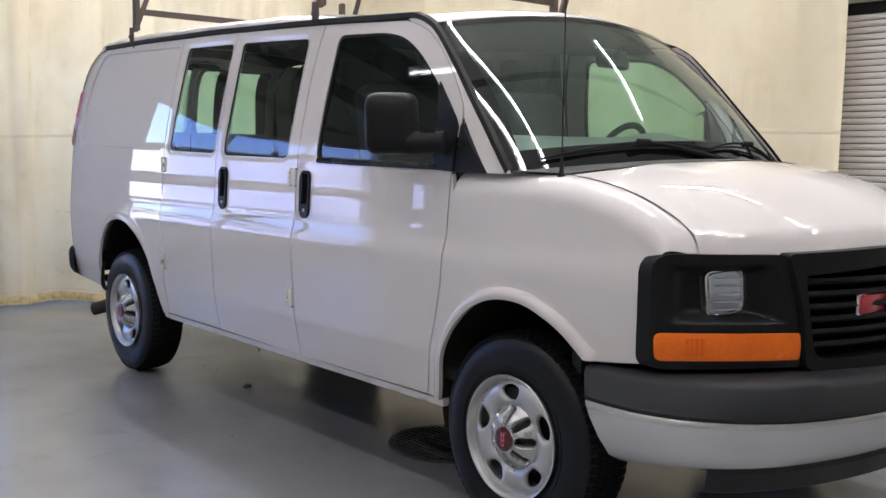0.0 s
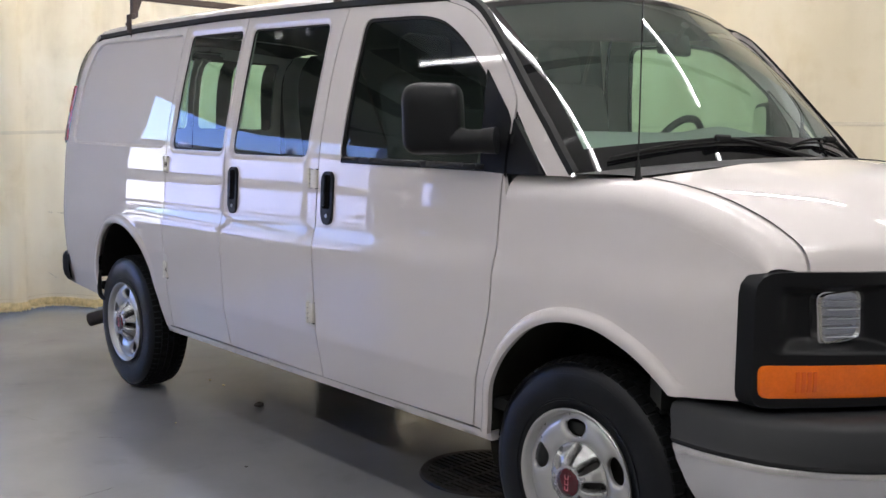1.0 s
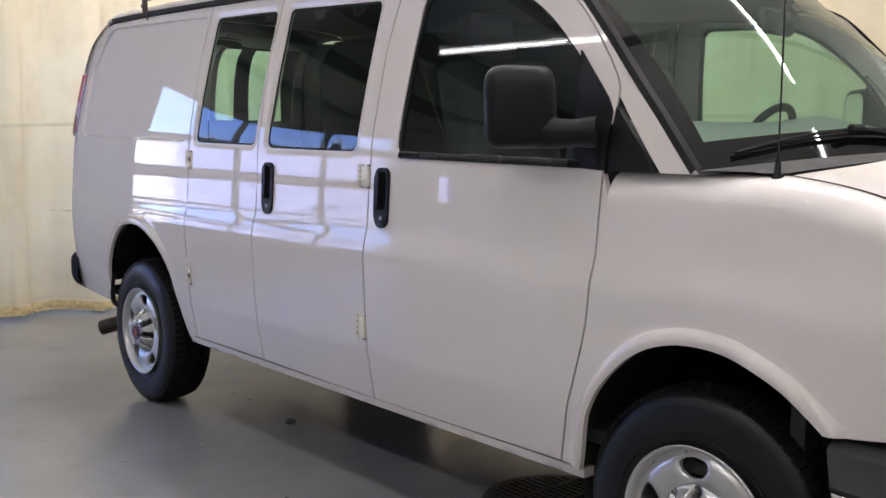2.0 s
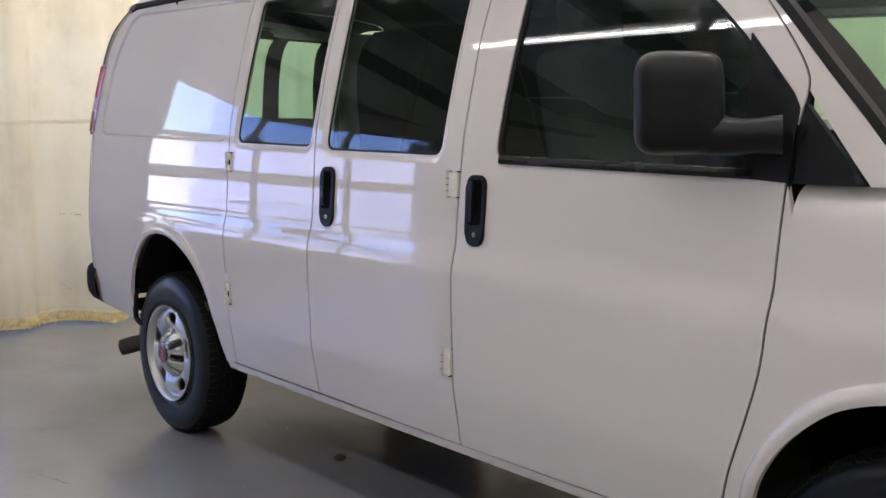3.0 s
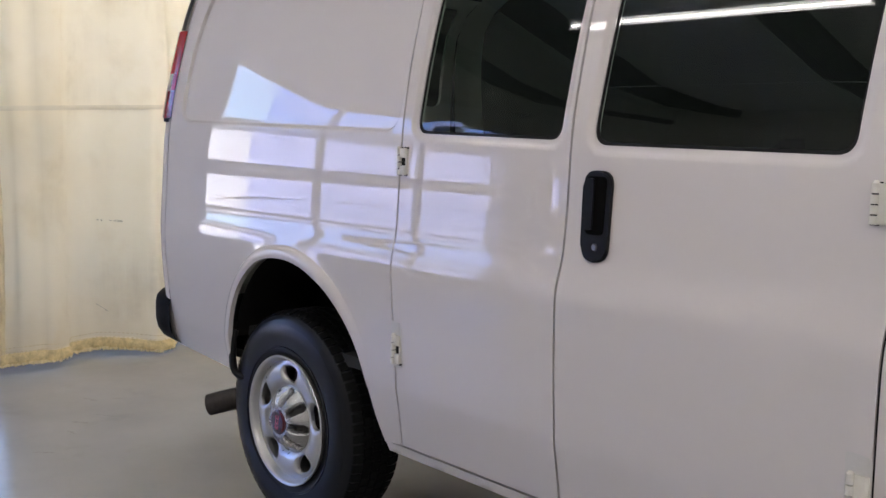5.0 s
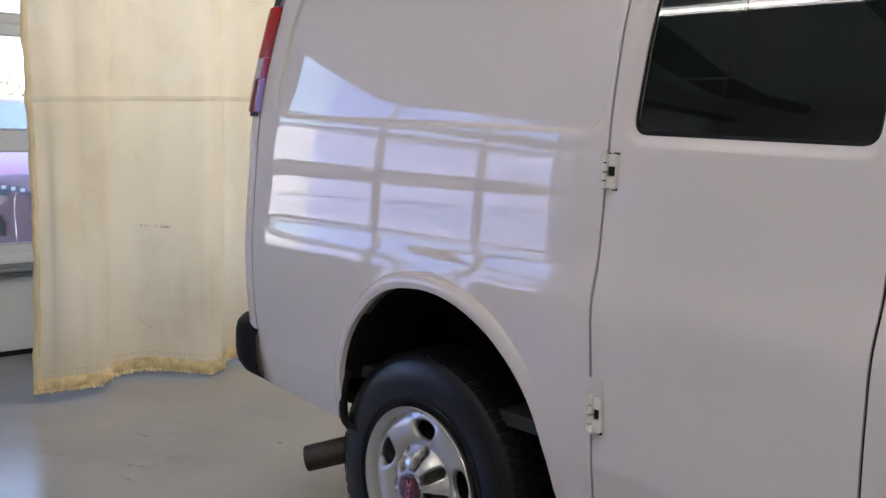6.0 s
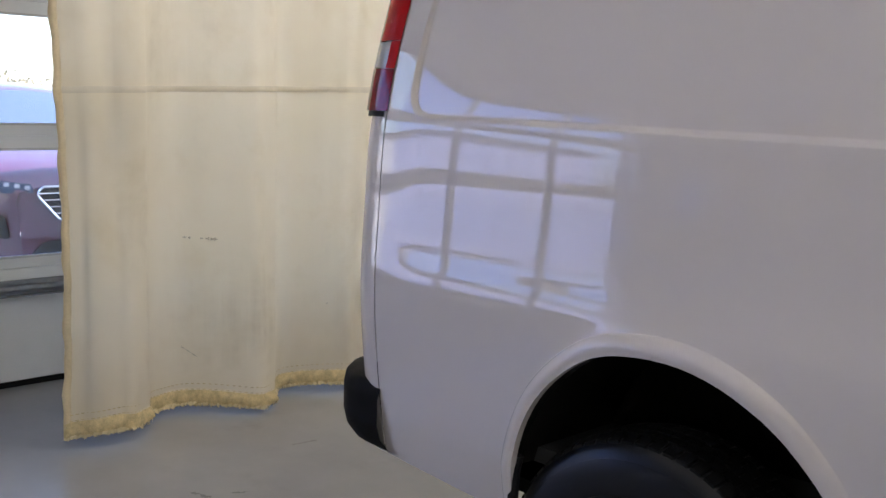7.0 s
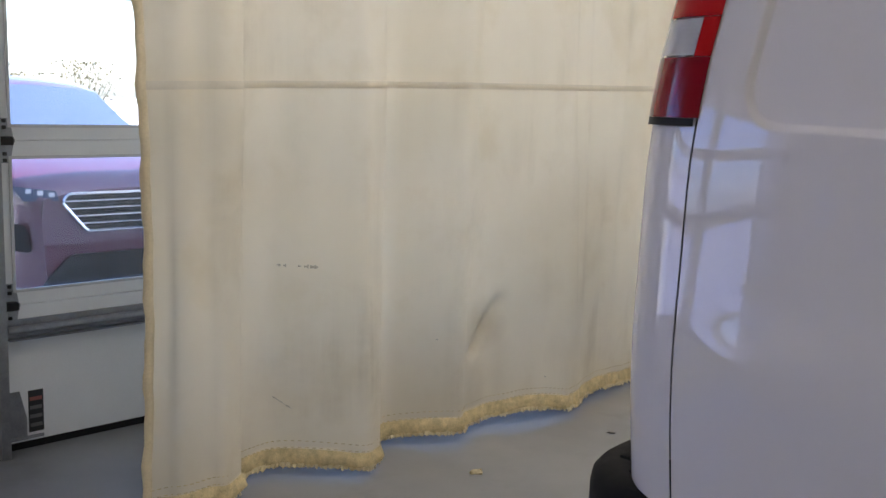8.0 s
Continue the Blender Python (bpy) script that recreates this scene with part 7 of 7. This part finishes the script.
M_SUVGLASS = mat("car_window_glass", (0.05, 0.07, 0.11), 0.05, vary=0.05, bump=0.0, spec=0.35)
grid_mesh("windscreen", lambda u, t: (suv_shell(u, t)[0] + 0.012, suv_shell(u, t)[1], suv_shell(u, t)[2] + 0.010), np.linspace(1.30, 2.02, 8), np.linspace(-0.44, 0.44, 17), M_SUVGLASS, suv, "dark windscreen")
for s in (-1, 1):
    grid_mesh("side_window", lambda u, t: (suv_shell(u, t)[0], suv_shell(u, t)[1] + s * 0.008, suv_shell(u, t)[2]), np.linspace(2.0, 3.9, 6), np.linspace(s * 0.49, s * 0.60, 4), M_SUVGLASS, suv, "dark side window")
    bm = bmesh.new()
    prism(bm, [(s * 0.58, 0.86), (s * 0.78, 0.86), (s * 0.86, 0.96), (s * 0.60, 0.925)], lambda y, z, d: (-0.02 - 0.35 * max(0, abs(y) - 0.55) + d, y, z), 0.05)
    hl = part("headlamp", bm, M_SUVGLASS, suv, "slim clear headlamp")
    for k in range(3):
        box("lamp_unit", (0.028 - 0.35 * (0.07 + 0.07 * k), s * (0.625 + 0.066 * k) - 0.02, 0.885 + 0.012 * k), (0.040 - 0.35 * (0.07 + 0.07 * k), s * (0.625 + 0.066 * k) + 0.02, 0.915 + 0.012 * k), M_CLEARLENS, hl, bevel=0.004, segs=1)
    bm = bmesh.new()
    prism(bm, round_poly([(s * 0.74, 0.52), (s * 0.85, 0.54), (s * 0.85, 0.72), (s * 0.77, 0.70)], 0.03, 3), lambda y, z, d: (-0.03 - 0.35 * max(0, abs(y) - 0.55) + d, y, z), 0.05)
    part("fog_lamp", bm, M_PLASTIC, suv, "dark fog lamp recess")
    bm = bmesh.new()
    prism(bm, round_poly([(s * 0.90, 1.10), (s * 1.08, 1.12), (s * 1.09, 1.22), (s * 1.06, 1.26), (s * 0.95, 1.24)], 0.02, 3), lambda y, z, d: (-1.50 - 0.3 * (abs(y) - 0.9) + d, y, z), 0.10)
    part("door_mirror", bm, M_SUVRED, suv, "dark red door mirror")
    for u in (0.92, 3.65):
        bm = bmesh.new()
        lathe(bm, [(0.0005, -0.02), (0.21, -0.02), (0.22, -0.06), (0.31, -0.11), (0.345, -0.08), (0.345, 0.1)], 36, centre=(-u, s * 0.84, 0.345))
        if s > 0:
            for v in bm.verts:
                v.co.y = 2 * s * 0.84 - v.co.y
        part("wheel", bm, M_RUBBER, suv, "dark tyre and wheel", smooth=True)
gr = round_poly([(-0.565, 0.850), (-0.40, 0.655), (0.40, 0.655), (0.565, 0.850), (0.52, 0.905), (-0.52, 0.905)], 0.03, 4)
bm = bmesh.new()
prism(bm, gr, lambda y, z, d: (0.018 - 0.03 * y * y + d, y, z), 0.012)
g = part("grille", bm, M_BLACK, suv, "black grille with chrome bars")
bm = bmesh.new()
k = len(gr)
tube(bm, [(0.034 - 0.03 * y * y, y, z) for y, z in gr + gr[:1]], 0.010, 6, caps=False)
part("grille_frame", bm, M_CHROME, g, "chrome grille frame", smooth=True)
for z in (0.705, 0.755, 0.805, 0.855):
    hw = float(np.interp(z, [0.655, 0.850, 0.905], [0.40, 0.555, 0.51]))
    bm = bmesh.new()
    tube(bm, [(0.034 - 0.03 * y * y, y, z) for y in np.linspace(-hw, hw, 15)], 0.005, 6)
    part("grille_bar", bm, M_CHROME, g, "chrome grille bar", smooth=True)
bm = bmesh.new()
prism(bm, round_poly([(-0.72, 0.30), (0.72, 0.30), (0.52, 0.50), (-0.52, 0.50)], 0.04, 3), lambda y, z, d: (0.018 - 0.02 * y * y + d, y, z), 0.02)
part("lower_intake", bm, M_PLASTIC, suv, "dark lower intake")

# low building in shade and a dry shrub beyond the yard
build = thing("far_building", "pale stucco building across the yard", "building", at=(-34, -24, 0))
box("wall", (-3, -12, -0.1), (3, 12, 4.2), M_STUCCO, build, "pale stucco wall")
box("roof", (-3.3, -12.3, 4.2), (3.3, 12.3, 4.5), M_BEAM, build, "dark flat roof edge")
rng = random.Random(7)
for cx, cy, hh in ((-21, 4.6, 2.3), (-24, 6.8, 2.0), (-26, 9.4, 2.4)):
    shrub = thing("shrub", "dry brown leafless shrub beyond the yard", "shrub", "shrubs", at=(cx, cy, -0.15))
    bm = bmesh.new()
    for k in range(22):
        a, b = rng.uniform(0, 6.28), rng.uniform(0.2, 1.0)
        tipz = hh * rng.uniform(0.6, 1.0)
        tube(bm, [(0, 0, 0), (0.4 * b * math.cos(a), 0.4 * b * math.sin(a), tipz * 0.5), (b * math.cos(a), b * math.sin(a), tipz)], [0.03, 0.018, 0.006], 5)
    part("branches", bm, M_LEAF, shrub, "bare brown branches")
    bm = bmesh.new()
    for k in range(500):
        a, b, z = rng.uniform(0, 6.28), rng.uniform(0.1, 1.0), hh * rng.uniform(0.35, 1.0)
        m = Matrix.Translation((b * math.cos(a), b * math.sin(a), z)) @ Euler((rng.uniform(0, 3), rng.uniform(0, 3), rng.uniform(0, 3))).to_matrix().to_4x4()
        bm.faces.new([bm.verts.new(m @ Vector(p)) for p in ((-0.05, 0, 0), (0, 0.03, 0.01), (0.05, 0, 0), (0, -0.03, 0.01))])
    tagged(part("leaves", bm, M_LEAF, shrub, "sparse dry leaves"), kind="stuff")

# ---------------------------------------------------------------- small things on the floor and the curtain
def debris(x, y, size, material, seed, label, name="debris"):
    rng = random.Random(seed)
    bm = bmesh.new()
    n = 9
    top = [bm.verts.new((size * rng.uniform(0.35, 1.0) * math.cos(2 * math.pi * k / n), size * 0.6 * rng.uniform(0.35, 1.0) * math.sin(2 * math.pi * k / n), 0.002 + rng.uniform(0, size * 0.32))) for k in range(n)]
    low = [bm.verts.new((v.co.x * 0.9, v.co.y * 0.9, 0.0)) for v in top]
    bm.faces.new(top)
    for k in range(n):
        bm.faces.new((top[k], top[(k + 1) % n], low[(k + 1) % n], low[k]))
    ob = tagged(part(name, bm, material), label, name.replace("_", " "), "floor debris")
    ob.matrix_world = pose(x, y, 0.0, 0, 0, rng.uniform(0, 360))
    return ob


debris(-2.402, 0.223, 0.046, M_FLAKE, 1, "pale crumpled paint flake lying on the grey floor")
debris(-2.353, 1.015, 0.020, M_MARK, 2, "small dark crumb lying on the grey floor")
debris(0.820, -0.558, 0.050, M_MARK, 3, "dark curled leaf scrap lying beside the van")
debris(1.684, -1.113, 0.009, M_MARK, 4, "small dark crumb lying on the grey floor")
debris(0.310, -0.496, 0.016, M_FLAKE, 5, "pale chip lying on the grey floor")
debris(0.866, -1.053, 0.009, M_FLAKE, 6, "pale chip lying on the grey floor")
debris(0.146, -0.499, 0.014, M_FLAKE, 8, "pale chip lying on the grey floor")
debris(-1.512, -0.413, 0.009, M_MARK, 9, "small dark crumb lying on the grey floor")

def scuff(x, y, ln, width, turn, seed):
    """A thin ragged tyre or dirt mark on the floor."""
    rng = random.Random(seed)
    verts, faces = [], []
    n = 12
    for k in range(n + 1):
        u = (k / n - 0.5) * ln
        w = width * rng.uniform(0.1, 1.0) * (0.2 if k in (0, n) else 1)
        c = width * rng.uniform(-0.5, 0.5)
        for q in (-w, w):
            a = radians(turn)
            verts.append((x + u * math.cos(a) - (c + q) * math.sin(a), y + u * math.sin(a) + (c + q) * math.cos(a), 0.0006))
        if k:
            faces.append((2 * k - 2, 2 * k - 1, 2 * k + 1, 2 * k))
    ob = mk("scuff", verts, faces, M_SCUFF)
    ob.parent = floor


M_SCUFF = mat("floor_scuff", (0.05, 0.05, 0.05), 0.5, vary=0.4, scale=70, bump=0.0)
for k, (x, y, ln, width, turn) in enumerate(((-1.97, -0.82, 0.10, 0.008, 20), (-1.90, -0.70, 0.07, 0.006, 60), (-1.62, -1.01, 0.09, 0.008, 35), (-1.66, -0.88, 0.12, 0.004, 30), (-1.50, -1.10, 0.06, 0.005, 10),
                                             (-1.30, -1.30, 0.10, 0.005, 45), (-0.40, -1.45, 0.16, 0.004, 75), (0.30, -1.60, 0.22, 0.004, 15), (0.90, -1.40, 0.12, 0.006, 50), (1.60, -1.75, 0.20, 0.004, 100), (-2.2, -0.2, 0.12, 0.006, 80))):
    scuff(x, y, ln, width * 1.5, turn, 40 + k)

# shutter slats, the nearest courses last
for k in range(54):
    z = 0.01 + 0.0432 * k
    if z + 0.043 > SHUT[2]:
        break
    bm = bmesh.new()
    pr = None
    for x in (SHUT[0] + 0.04, SHUT[1] - 0.04):
        ring = [bm.verts.new((x, NY - yy, z + zz)) for yy, zz in ((0.010, 0.0), (0.020, 0.006), (0.024, 0.020), (0.022, 0.034), (0.012, 0.0395))]
        if pr:
            for q in range(4):
                bm.faces.new((pr[q], pr[q + 1], ring[q + 1], ring[q]))
        pr = ring
    local(shutter, part("slat", bm, M_SHUTTER))
local(shutter, box("slat_backing", (SHUT[0], NY - 0.008, 0.0), (SHUT[1], NY - 0.004, SHUT[2]), M_SEAL))
